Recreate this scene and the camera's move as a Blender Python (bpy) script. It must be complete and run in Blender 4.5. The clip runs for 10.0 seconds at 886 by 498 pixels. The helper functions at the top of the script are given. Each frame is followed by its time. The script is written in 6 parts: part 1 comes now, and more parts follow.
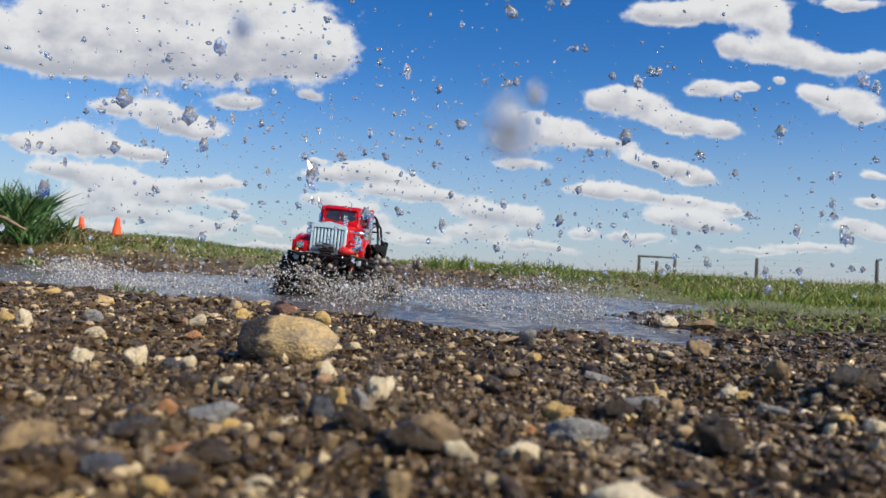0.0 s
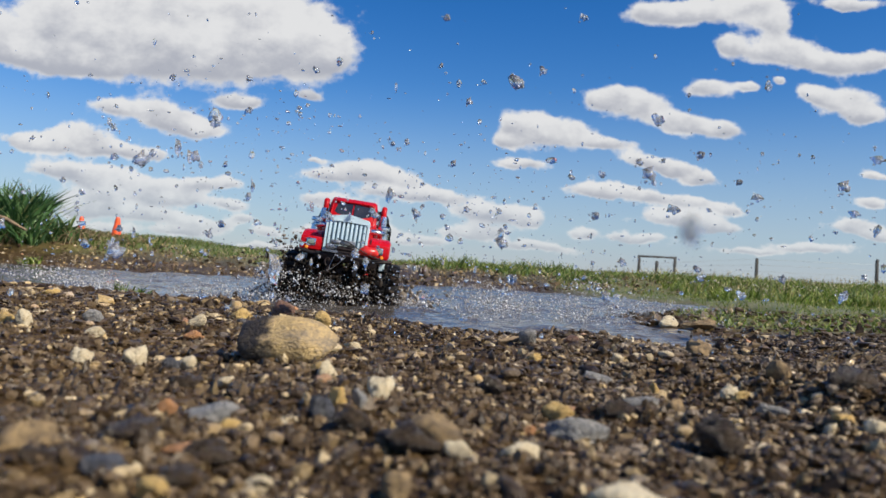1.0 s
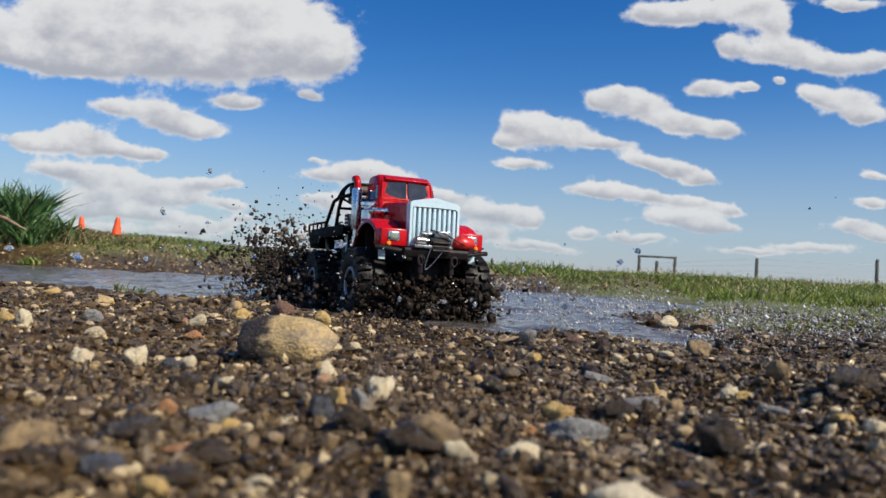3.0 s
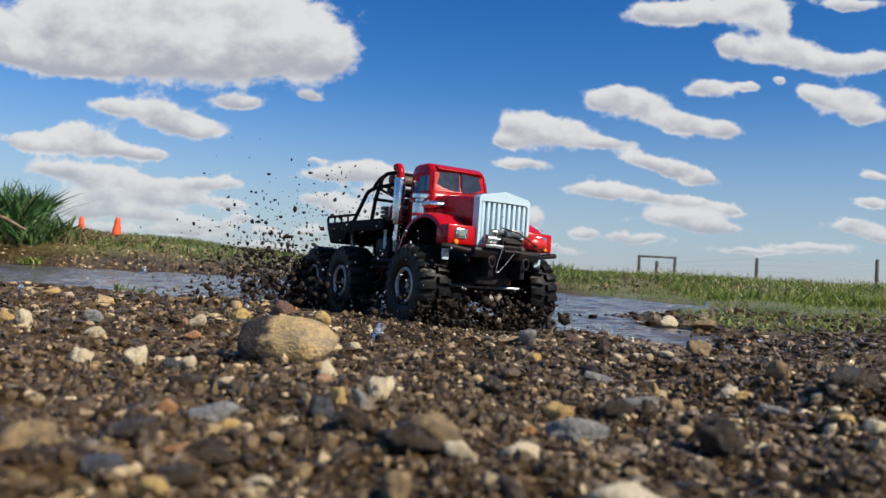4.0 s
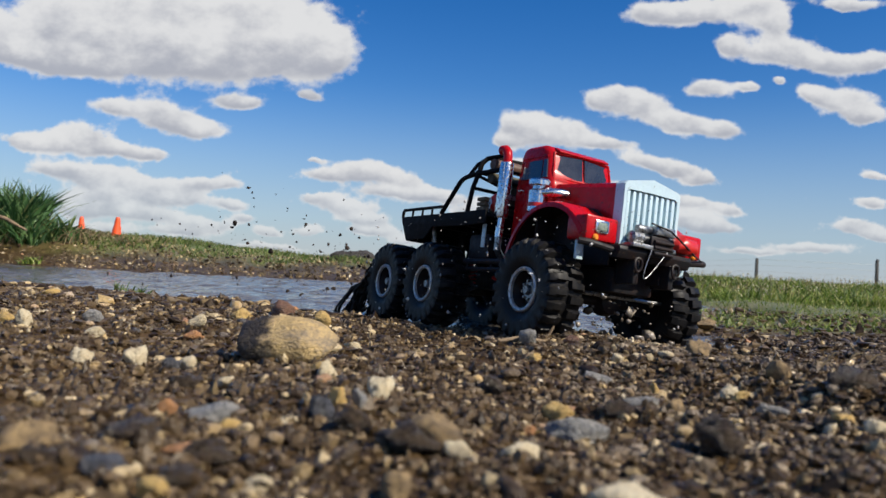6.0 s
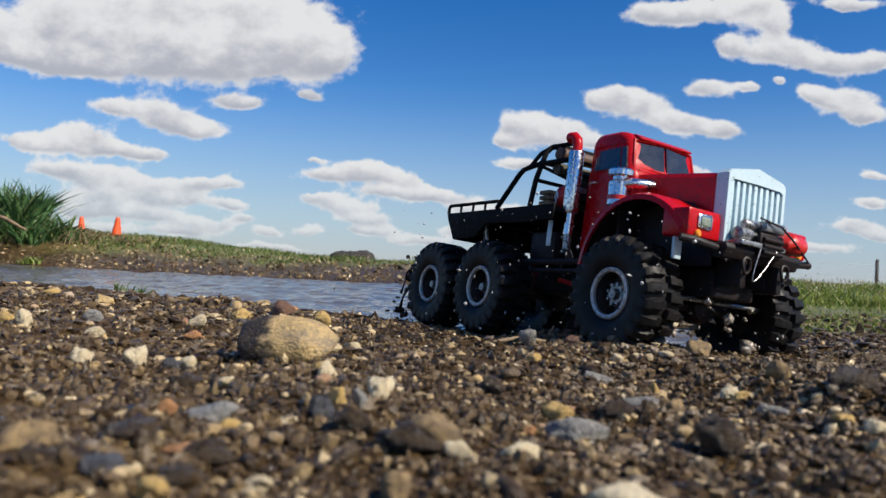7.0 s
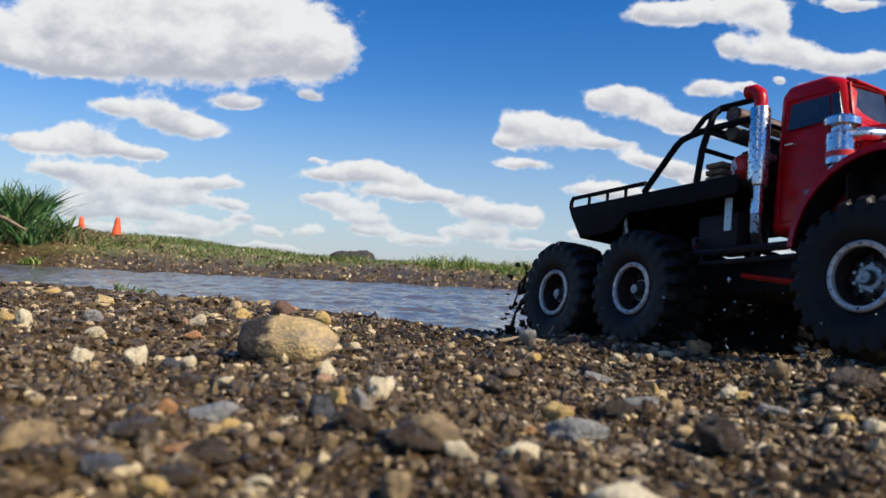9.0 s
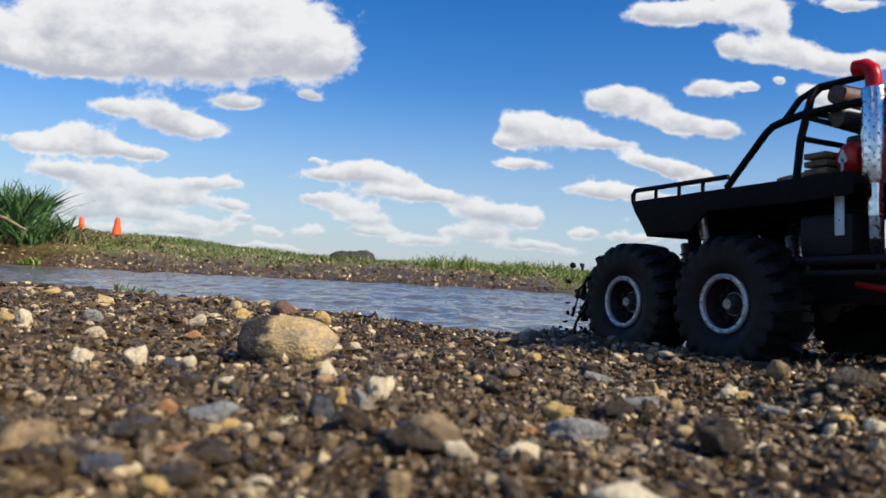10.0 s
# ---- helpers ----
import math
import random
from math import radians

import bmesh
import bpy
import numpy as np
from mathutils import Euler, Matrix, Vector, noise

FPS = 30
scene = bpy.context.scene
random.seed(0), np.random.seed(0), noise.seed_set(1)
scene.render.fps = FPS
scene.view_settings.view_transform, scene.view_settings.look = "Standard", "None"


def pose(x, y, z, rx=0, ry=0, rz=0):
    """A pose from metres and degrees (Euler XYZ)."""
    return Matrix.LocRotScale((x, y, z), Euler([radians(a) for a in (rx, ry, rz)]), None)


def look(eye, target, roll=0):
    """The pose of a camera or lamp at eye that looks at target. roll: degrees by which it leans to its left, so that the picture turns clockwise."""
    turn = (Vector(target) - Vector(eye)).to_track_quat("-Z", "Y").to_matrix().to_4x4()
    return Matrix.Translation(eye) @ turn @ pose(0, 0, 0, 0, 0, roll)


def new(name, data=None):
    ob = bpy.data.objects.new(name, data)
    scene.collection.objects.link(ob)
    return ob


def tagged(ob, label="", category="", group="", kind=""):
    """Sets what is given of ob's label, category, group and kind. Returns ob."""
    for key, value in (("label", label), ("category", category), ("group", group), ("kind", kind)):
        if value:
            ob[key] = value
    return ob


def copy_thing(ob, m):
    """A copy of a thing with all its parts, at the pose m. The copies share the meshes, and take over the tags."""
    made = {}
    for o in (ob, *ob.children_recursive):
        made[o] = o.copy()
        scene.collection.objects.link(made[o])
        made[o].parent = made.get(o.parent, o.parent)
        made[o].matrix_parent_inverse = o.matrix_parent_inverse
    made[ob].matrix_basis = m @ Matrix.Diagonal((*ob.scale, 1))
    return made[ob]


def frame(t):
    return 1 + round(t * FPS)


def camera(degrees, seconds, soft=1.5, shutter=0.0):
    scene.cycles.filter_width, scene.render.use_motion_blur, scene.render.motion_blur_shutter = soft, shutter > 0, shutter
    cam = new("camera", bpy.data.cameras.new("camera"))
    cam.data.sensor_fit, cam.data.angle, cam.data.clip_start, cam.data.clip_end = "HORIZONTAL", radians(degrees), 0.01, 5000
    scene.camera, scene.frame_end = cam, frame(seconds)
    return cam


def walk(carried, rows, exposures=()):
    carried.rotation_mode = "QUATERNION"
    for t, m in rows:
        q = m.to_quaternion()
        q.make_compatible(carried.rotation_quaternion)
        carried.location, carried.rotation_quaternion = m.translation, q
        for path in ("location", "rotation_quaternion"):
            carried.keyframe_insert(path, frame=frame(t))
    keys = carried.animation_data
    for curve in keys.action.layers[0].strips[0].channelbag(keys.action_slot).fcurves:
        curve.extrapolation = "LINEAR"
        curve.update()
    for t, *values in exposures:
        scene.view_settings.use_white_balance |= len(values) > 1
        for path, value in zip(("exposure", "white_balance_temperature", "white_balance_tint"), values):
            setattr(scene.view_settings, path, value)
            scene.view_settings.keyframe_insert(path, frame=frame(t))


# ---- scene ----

from functools import partial

# ---------- camera ----------
EYE = Vector((0.0, 0.0, 0.115))
VIEW = look(EYE, EYE + Vector((0, 1, math.tan(radians(1.14)))), 2.9)
cam = camera(60.4, 10.0, soft=1.5)
cam.data.dof.use_dof = True
cam.data.dof.focus_distance = 1.4
cam.data.dof.aperture_fstop = 10.0
walk(cam, [(0.0, VIEW), (10.0, VIEW)], [(0.0, 0.24), (2.0, 0.18), (5.0, 0.16), (7.0, 0.24), (9.0, 0.36), (10.0, 0.40)])

# ---------- sky, clouds and sun ----------
SUN_DIR = Vector((0.66, -0.37, 0.66)).normalized()
world = bpy.data.worlds.new("sky")
scene.world = world
world.use_nodes = True
wt = world.node_tree
wt.nodes.clear()


def wnode(kind, **inputs):
    n = wt.nodes.new(kind)
    for k, v in inputs.items():
        n.inputs[int(k[1:])].default_value = v
    return n


def wmath(op, a, b=None, clamp=False):
    n = wt.nodes.new("ShaderNodeMath")
    n.operation, n.use_clamp = op, clamp
    for i, v in enumerate((a, b)):
        if v is None:
            continue
        if isinstance(v, (int, float)):
            n.inputs[i].default_value = v
        else:
            wt.links.new(v, n.inputs[i])
    return n.outputs[0]


def wvec(op, a, b):
    n = wt.nodes.new("ShaderNodeVectorMath")
    n.operation = op
    for i, v in enumerate((a, b)):
        if isinstance(v, tuple):
            n.inputs[i].default_value = v
        else:
            wt.links.new(v, n.inputs[i])
    return n.outputs["Value"] if op == "LENGTH" else n.outputs["Vector"]


def wramp(value, lo, hi, a=0.0, b=1.0):
    n = wt.nodes.new("ShaderNodeMapRange")
    n.interpolation_type = "SMOOTHSTEP"
    wt.links.new(value, n.inputs["Value"])
    for k, v in (("From Min", lo), ("From Max", hi), ("To Min", a), ("To Max", b)):
        n.inputs[k].default_value = v
    return n.outputs["Result"]


def wnoise(vec, scale, detail, rough=0.55):
    n = wt.nodes.new("ShaderNodeTexNoise")
    wt.links.new(vec, n.inputs["Vector"])
    n.inputs["Scale"].default_value, n.inputs["Detail"].default_value = scale, detail
    n.inputs["Roughness"].default_value = rough
    return n


sky = wt.nodes.new("ShaderNodeTexSky")
sky.sky_type, sky.sun_disc = "NISHITA", False
sky.sun_elevation = math.asin(SUN_DIR.z)
sky.sun_rotation = math.atan2(SUN_DIR.x, SUN_DIR.y)
sky.air_density, sky.dust_density, sky.ozone_density = 1.0, 0.1, 3.5
coord = wt.nodes.new("ShaderNodeTexCoord")
sep = wt.nodes.new("ShaderNodeSeparateXYZ")
wt.links.new(coord.outputs["Generated"], sep.inputs[0])
ahead = wmath("MAXIMUM", sep.outputs[1], 0.08)
flat = wt.nodes.new("ShaderNodeCombineXYZ")
wt.links.new(wmath("DIVIDE", sep.outputs[0], ahead), flat.inputs[0])
wt.links.new(wmath("DIVIDE", sep.outputs[2], ahead), flat.inputs[1])
# fair-weather cumulus: soft lobes that add up, broken at the edges by two scales of noise
bend = wnoise(flat.outputs[0], 15.0, 5.0, 0.55)
bent = wvec("ADD", flat.outputs[0], wvec("MULTIPLY", wvec("SUBTRACT", bend.outputs["Color"], (0.5, 0.5, 0.5)), (0.046, 0.024, 0.0)))
heap = None


def puff(u, v, a, b):
    """One lobe of a cumulus cloud: its centre and half sizes, as slopes of the sight line."""
    global heap
    d = wt.nodes.new("ShaderNodeVectorMath")
    d.operation = "MULTIPLY_ADD"
    wt.links.new(bent, d.inputs[0])
    d.inputs[1].default_value, d.inputs[2].default_value = (1 / a, 1 / b, 0.0), (-u / a, -v / b, 1.0)
    dot, far_off, grown = (wt.nodes.new("ShaderNodeVectorMath") for k in range(3))
    dot.operation, far_off.operation, grown.operation = "DOT_PRODUCT", "SCALE", "ADD"
    for k in (0, 1):
        wt.links.new(d.outputs["Vector"], dot.inputs[k])
    wt.links.new(d.outputs["Vector"], far_off.inputs[0])
    wt.links.new(wmath("POWER", 0.25, dot.outputs["Value"]), far_off.inputs["Scale"])
    if heap is not None:
        wt.links.new(heap, grown.inputs[0])
    wt.links.new(far_off.outputs["Vector"], grown.inputs[1])
    heap = grown.outputs["Vector"]


def carried_on(place, done):
    """The same place again, worked out after the lobes so far, which keeps the shader small."""
    n = wt.nodes.new("ShaderNodeVectorMath")
    n.operation = "MULTIPLY_ADD"
    wt.links.new(done, n.inputs[0])
    n.inputs[1].default_value = (1e-9, 1e-9, 0.0)
    wt.links.new(place, n.inputs[2])
    return n.outputs["Vector"]


puff(-0.512, 0.290, 0.075, 0.040)
puff(-0.552, 0.248, 0.068, 0.022)
puff(-0.438, 0.281, 0.089, 0.058)
puff(-0.341, 0.271, 0.104, 0.053)
puff(-0.248, 0.281, 0.097, 0.058)
puff(-0.169, 0.272, 0.049, 0.042)
puff(-0.378, 0.328, 0.200, 0.025)
puff(-0.606, 0.274, 0.045, 0.033)
puff(-0.492, 0.242, 0.074, 0.022)

bent = carried_on(bent, heap)
puff(-0.440, 0.186, 0.039, 0.013)
puff(-0.380, 0.177, 0.053, 0.024)
puff(-0.331, 0.164, 0.043, 0.015)

puff(-0.277, 0.201, 0.037, 0.011)

puff(-0.187, 0.212, 0.019, 0.009)

puff(-0.545, 0.133, 0.049, 0.016)
puff(-0.492, 0.145, 0.043, 0.022)
puff(-0.437, 0.127, 0.061, 0.015)
puff(-0.388, 0.123, 0.026, 0.008)

bent = carried_on(bent, heap)
puff(-0.506, 0.099, 0.054, 0.013)
puff(-0.453, 0.089, 0.060, 0.015)
puff(-0.393, 0.083, 0.068, 0.017)
puff(-0.308, 0.091, 0.044, 0.010)
puff(-0.363, 0.069, 0.076, 0.013)
puff(-0.277, 0.065, 0.023, 0.008)
puff(-0.463, 0.063, 0.060, 0.015)

puff(-0.399, 0.047, 0.068, 0.012)
puff(-0.473, 0.047, 0.047, 0.013)
puff(-0.313, 0.038, 0.047, 0.010)
puff(-0.261, 0.048, 0.016, 0.008)
puff(-0.345, 0.027, 0.054, 0.009)
puff(-0.449, 0.024, 0.047, 0.010)

bent = carried_on(bent, heap)
puff(-0.182, 0.038, 0.026, 0.009)
puff(-0.234, 0.030, 0.023, 0.008)

puff(-0.149, 0.108, 0.047, 0.012)
puff(-0.105, 0.120, 0.047, 0.017)
puff(-0.060, 0.107, 0.035, 0.015)
puff(-0.014, 0.090, 0.057, 0.013)
puff(-0.074, 0.090, 0.054, 0.009)
puff(0.061, 0.070, 0.067, 0.018)
puff(0.106, 0.065, 0.027, 0.013)

bent = carried_on(bent, heap)
puff(-0.132, 0.069, 0.059, 0.013)
puff(-0.101, 0.054, 0.042, 0.009)
puff(-0.170, 0.078, 0.027, 0.008)

puff(-0.169, 0.129, 0.016, 0.005)

puff(-0.093, 0.040, 0.047, 0.008)
puff(0.040, 0.044, 0.060, 0.010)
puff(-0.033, 0.030, 0.047, 0.008)

puff(0.096, 0.193, 0.039, 0.021)
puff(0.146, 0.179, 0.058, 0.025)
puff(0.209, 0.168, 0.036, 0.010)
puff(0.075, 0.168, 0.025, 0.012)

bent = carried_on(bent, heap)
puff(0.199, 0.231, 0.039, 0.018)
puff(0.248, 0.223, 0.046, 0.022)
puff(0.294, 0.204, 0.033, 0.013)
puff(0.343, 0.195, 0.055, 0.015)

puff(0.095, 0.139, 0.040, 0.010)

puff(0.266, 0.150, 0.045, 0.012)
puff(0.300, 0.143, 0.036, 0.009)
puff(0.334, 0.131, 0.036, 0.011)

bent = carried_on(bent, heap)
puff(0.197, 0.108, 0.047, 0.013)
puff(0.253, 0.104, 0.054, 0.013)
puff(0.324, 0.100, 0.040, 0.010)
puff(0.369, 0.091, 0.026, 0.008)
puff(0.307, 0.076, 0.073, 0.015)
puff(0.356, 0.065, 0.051, 0.010)

puff(0.181, 0.051, 0.025, 0.008)

puff(0.269, 0.345, 0.059, 0.021)
puff(0.336, 0.351, 0.059, 0.019)
puff(0.424, 0.344, 0.030, 0.022)
puff(0.391, 0.365, 0.045, 0.012)

bent = carried_on(bent, heap)
puff(0.364, 0.308, 0.024, 0.018)
puff(0.431, 0.304, 0.063, 0.025)
puff(0.503, 0.291, 0.059, 0.018)
puff(0.555, 0.300, 0.022, 0.018)

puff(0.518, 0.370, 0.059, 0.010)

puff(0.340, 0.247, 0.034, 0.016)
puff(0.388, 0.254, 0.019, 0.007)

puff(0.430, 0.261, 0.010, 0.006)

bent = carried_on(bent, heap)
puff(0.478, 0.250, 0.025, 0.012)
puff(0.520, 0.240, 0.056, 0.022)
puff(0.554, 0.222, 0.037, 0.015)

puff(0.566, 0.145, 0.024, 0.007)

puff(0.565, 0.109, 0.028, 0.010)

puff(0.537, 0.078, 0.047, 0.013)
puff(0.571, 0.067, 0.031, 0.010)

puff(0.487, 0.047, 0.068, 0.009)

bent = carried_on(bent, heap)
puff(0.405, 0.037, 0.047, 0.006)

puff(0.123, 0.030, 0.068, 0.008)

puff(-0.226, 0.012, 0.054, 0.006)

puff(0.256, 0.046, 0.054, 0.008)

heaped = wt.nodes.new("ShaderNodeSeparateXYZ")
wt.links.new(heap, heaped.inputs[0])
cover, lean = wmath("MULTIPLY", heaped.outputs[2], 4.0), wmath("MULTIPLY", heaped.outputs[1], 4.0)
squeeze = wvec("MULTIPLY", flat.outputs[0], (1.0, 1.35, 1.0))
wisp = wnoise(squeeze, 30.0, 10.0, 0.61)
edge = wmath("ADD", cover, wmath("MULTIPLY", wmath("SUBTRACT", wisp.outputs["Fac"], 0.5), wramp(sep.outputs[2], 0.20, 0.08, 1.0, 1.6)))
dense = wramp(edge, 0.28, 0.62)
front = wramp(sep.outputs[1], 0.08, 0.16)
dense = wmath("MULTIPLY", dense, front)
# fair-weather clouds all round, beyond the view
around = wnoise(coord.outputs["Generated"], 3.2, 7.0, 0.6)
rest = wmath("MULTIPLY", wramp(around.outputs["Fac"], 0.52, 0.64), wmath("SUBTRACT", 1.0, front))
dense = wmath("MULTIPLY", wmath("ADD", dense, rest, True), 0.97)
# thin milky air towards the horizon
haze = wmath("MULTIPLY", wramp(sep.outputs[2], 0.24, 0.0), 0.72)
# lit crowns over greyer, flatter bases
billow = wmath("MULTIPLY", wmath("SUBTRACT", wnoise(squeeze, 20.0, 7.0, 0.6).outputs["Fac"], 0.5), 2.2)
tall = wmath("DIVIDE", lean, wmath("MAXIMUM", cover, 0.02))
shade = wmath("MULTIPLY", wramp(wmath("ADD", tall, billow), 0.50, -0.70), wramp(cover, 0.30, 0.80))
tint = wt.nodes.new("ShaderNodeMix")
tint.data_type = "RGBA"
wt.links.new(shade, tint.inputs["Factor"])
tint.inputs["A"].default_value = (1.0, 1.0, 1.0, 1)
tint.inputs["B"].default_value = (0.56, 0.58, 0.65, 1)
bg_sky = wt.nodes.new("ShaderNodeBackground")
hue = wt.nodes.new("ShaderNodeHueSaturation")
hue.inputs["Saturation"].default_value = 1.40
hue.inputs["Hue"].default_value = 0.512
wt.links.new(sky.outputs[0], hue.inputs["Color"])
wt.links.new(hue.outputs[0], bg_sky.inputs["Color"])
bg_sky.inputs["Strength"].default_value = 0.100
bg_haze = wt.nodes.new("ShaderNodeBackground")
bg_haze.inputs["Color"].default_value = (0.55, 0.71, 1.0, 1)
bg_haze.inputs["Strength"].default_value = 0.52
bg_cloud = wt.nodes.new("ShaderNodeBackground")
wt.links.new(tint.outputs["Result"], bg_cloud.inputs["Color"])
bg_cloud.inputs["Strength"].default_value = 0.67
mix1, mix2 = wt.nodes.new("ShaderNodeMixShader"), wt.nodes.new("ShaderNodeMixShader")
wt.links.new(haze, mix1.inputs[0])
wt.links.new(bg_sky.outputs[0], mix1.inputs[1])
wt.links.new(bg_haze.outputs[0], mix1.inputs[2])
wt.links.new(wmath("MULTIPLY", dense, wramp(sep.outputs[2], 0.0, 0.12, 0.68, 1.0)), mix2.inputs[0])
wt.links.new(mix1.outputs[0], mix2.inputs[1])
wt.links.new(bg_cloud.outputs[0], mix2.inputs[2])
wout = wt.nodes.new("ShaderNodeOutputWorld")
wt.links.new(mix2.outputs[0], wout.inputs["Surface"])

sun_data = bpy.data.lights.new("sun", "SUN")
sun_data.energy, sun_data.angle, sun_data.color = 5.0, radians(0.53), (1.0, 0.92, 0.79)
sun = new("sun", sun_data)
sun.matrix_world = look((0, 0, 30), Vector((0, 0, 30)) - SUN_DIR)

# ---------- materials ----------
def material(name, base, rough=0.5, metal=0.0, grain=None, coat=0.0, spec=0.5):
    """A surface whose colour and relief vary at two scales. grain: (second colour, large scale, fine scale, bump)."""
    m = bpy.data.materials.new(name)
    m.use_nodes = True
    nt = m.node_tree
    b = nt.nodes["Principled BSDF"]
    b.inputs["Base Color"].default_value = (*base, 1)
    b.inputs["Roughness"].default_value, b.inputs["Metallic"].default_value = rough, metal
    b.inputs["Coat Weight"].default_value = coat
    b.inputs["Coat Roughness"].default_value = 0.06
    b.inputs["Specular IOR Level"].default_value = spec
    if grain:
        other, large, fine, bump = grain
        tc = nt.nodes.new("ShaderNodeTexCoord")
        n1, n2 = nt.nodes.new("ShaderNodeTexNoise"), nt.nodes.new("ShaderNodeTexNoise")
        for n, s in ((n1, large), (n2, fine)):
            n.inputs["Scale"].default_value, n.inputs["Detail"].default_value = s, 6.0
            nt.links.new(tc.outputs["Object"], n.inputs["Vector"])
        add = nt.nodes.new("ShaderNodeMath")
        add.operation = "ADD"
        nt.links.new(n1.outputs["Fac"], add.inputs[0])
        nt.links.new(n2.outputs["Fac"], add.inputs[1])
        mr = nt.nodes.new("ShaderNodeMapRange")
        mr.inputs["From Min"].default_value, mr.inputs["From Max"].default_value = 0.82, 1.22
        nt.links.new(add.outputs[0], mr.inputs["Value"])
        mx = nt.nodes.new("ShaderNodeMix")
        mx.data_type = "RGBA"
        nt.links.new(mr.outputs["Result"], mx.inputs["Factor"])
        mx.inputs["A"].default_value, mx.inputs["B"].default_value = (*base, 1), (*other, 1)
        nt.links.new(mx.outputs["Result"], b.inputs["Base Color"])
        rr = nt.nodes.new("ShaderNodeMapRange")
        rr.inputs["From Min"].default_value, rr.inputs["From Max"].default_value = 0.3, 0.7
        rr.inputs["To Min"].default_value, rr.inputs["To Max"].default_value = max(rough - 0.12, 0.03), min(rough + 0.15, 1)
        nt.links.new(n2.outputs["Fac"], rr.inputs["Value"])
        nt.links.new(rr.outputs["Result"], b.inputs["Roughness"])
        if bump:
            bp = nt.nodes.new("ShaderNodeBump")
            bp.inputs["Strength"].default_value, bp.inputs["Distance"].default_value = 0.6, bump
            nt.links.new(add.outputs[0], bp.inputs["Height"])
            nt.links.new(bp.outputs[0], b.inputs["Normal"])
    return m


def splattered(m, scale=260.0, amount=0.60, mud=(0.035, 0.026, 0.018)):
    """Dried spots of thrown mud over a material."""
    nt = m.node_tree
    b = nt.nodes["Principled BSDF"]
    tc, n = nt.nodes.new("ShaderNodeTexCoord"), nt.nodes.new("ShaderNodeTexNoise")
    n.inputs["Scale"].default_value, n.inputs["Detail"].default_value = scale, 3.0
    nt.links.new(tc.outputs["Object"], n.inputs["Vector"])
    mr = nt.nodes.new("ShaderNodeMapRange")
    mr.inputs["From Min"].default_value, mr.inputs["From Max"].default_value = amount, amount + 0.03
    nt.links.new(n.outputs["Fac"], mr.inputs["Value"])
    mx = nt.nodes.new("ShaderNodeMix")
    mx.data_type = "RGBA"
    nt.links.new(mr.outputs["Result"], mx.inputs["Factor"])
    src = b.inputs["Base Color"]
    if src.is_linked:
        nt.links.new(src.links[0].from_socket, mx.inputs["A"])
    else:
        mx.inputs["A"].default_value = src.default_value
    mx.inputs["B"].default_value = (*mud, 1)
    nt.links.new(mx.outputs["Result"], src)
    return m


def varied(name, colours, rough, bump, fine, per_object=False, spec=0.5):
    """A material that gives each loose piece its own colour out of a few, with a grain of its own."""
    m = bpy.data.materials.new(name)
    m.use_nodes = True
    nt = m.node_tree
    b = nt.nodes["Principled BSDF"]
    b.inputs["Roughness"].default_value = rough
    b.inputs["Specular IOR Level"].default_value = spec
    if per_object:
        rnd = nt.nodes.new("ShaderNodeObjectInfo").outputs["Random"]
    else:
        rnd = nt.nodes.new("ShaderNodeNewGeometry").outputs["Random Per Island"]
    ramp = nt.nodes.new("ShaderNodeValToRGB")
    ramp.color_ramp.interpolation = "LINEAR"
    els = ramp.color_ramp.elements
    els[0].position, els[0].color = colours[0][0], (*colours[0][1], 1)
    els[1].position, els[1].color = colours[-1][0], (*colours[-1][1], 1)
    for p, c in colours[1:-1]:
        e = els.new(p)
        e.color = (*c, 1)
    nt.links.new(rnd, ramp.inputs[0])
    tc, n = nt.nodes.new("ShaderNodeTexCoord"), nt.nodes.new("ShaderNodeTexNoise")
    n.inputs["Scale"].default_value, n.inputs["Detail"].default_value = fine, 5.0
    nt.links.new(tc.outputs["Object"], n.inputs["Vector"])
    mr = nt.nodes.new("ShaderNodeMapRange")
    mr.inputs["From Min"].default_value, mr.inputs["From Max"].default_value = 0.3, 0.7
    mr.inputs["To Min"].default_value, mr.inputs["To Max"].default_value = 0.55, 1.25
    nt.links.new(n.outputs["Fac"], mr.inputs["Value"])
    mul = nt.nodes.new("ShaderNodeVectorMath")
    mul.operation = "SCALE"
    nt.links.new(ramp.outputs["Color"], mul.inputs[0])
    nt.links.new(mr.outputs["Result"], mul.inputs["Scale"])
    nt.links.new(mul.outputs["Vector"], b.inputs["Base Color"])
    if bump:
        bp = nt.nodes.new("ShaderNodeBump")
        bp.inputs["Strength"].default_value, bp.inputs["Distance"].default_value = 0.7, bump
        nt.links.new(n.outputs["Fac"], bp.inputs["Height"])
        nt.links.new(bp.outputs[0], b.inputs["Normal"])
    return m


def clear(name, tint, rough=0.0, ior=1.33):
    m = bpy.data.materials.new(name)
    m.use_nodes = True
    b = m.node_tree.nodes["Principled BSDF"]
    b.inputs["Base Color"].default_value = (*tint, 1)
    b.inputs["Transmission Weight"].default_value = 1.0
    b.inputs["Roughness"].default_value, b.inputs["IOR"].default_value = rough, ior
    return m


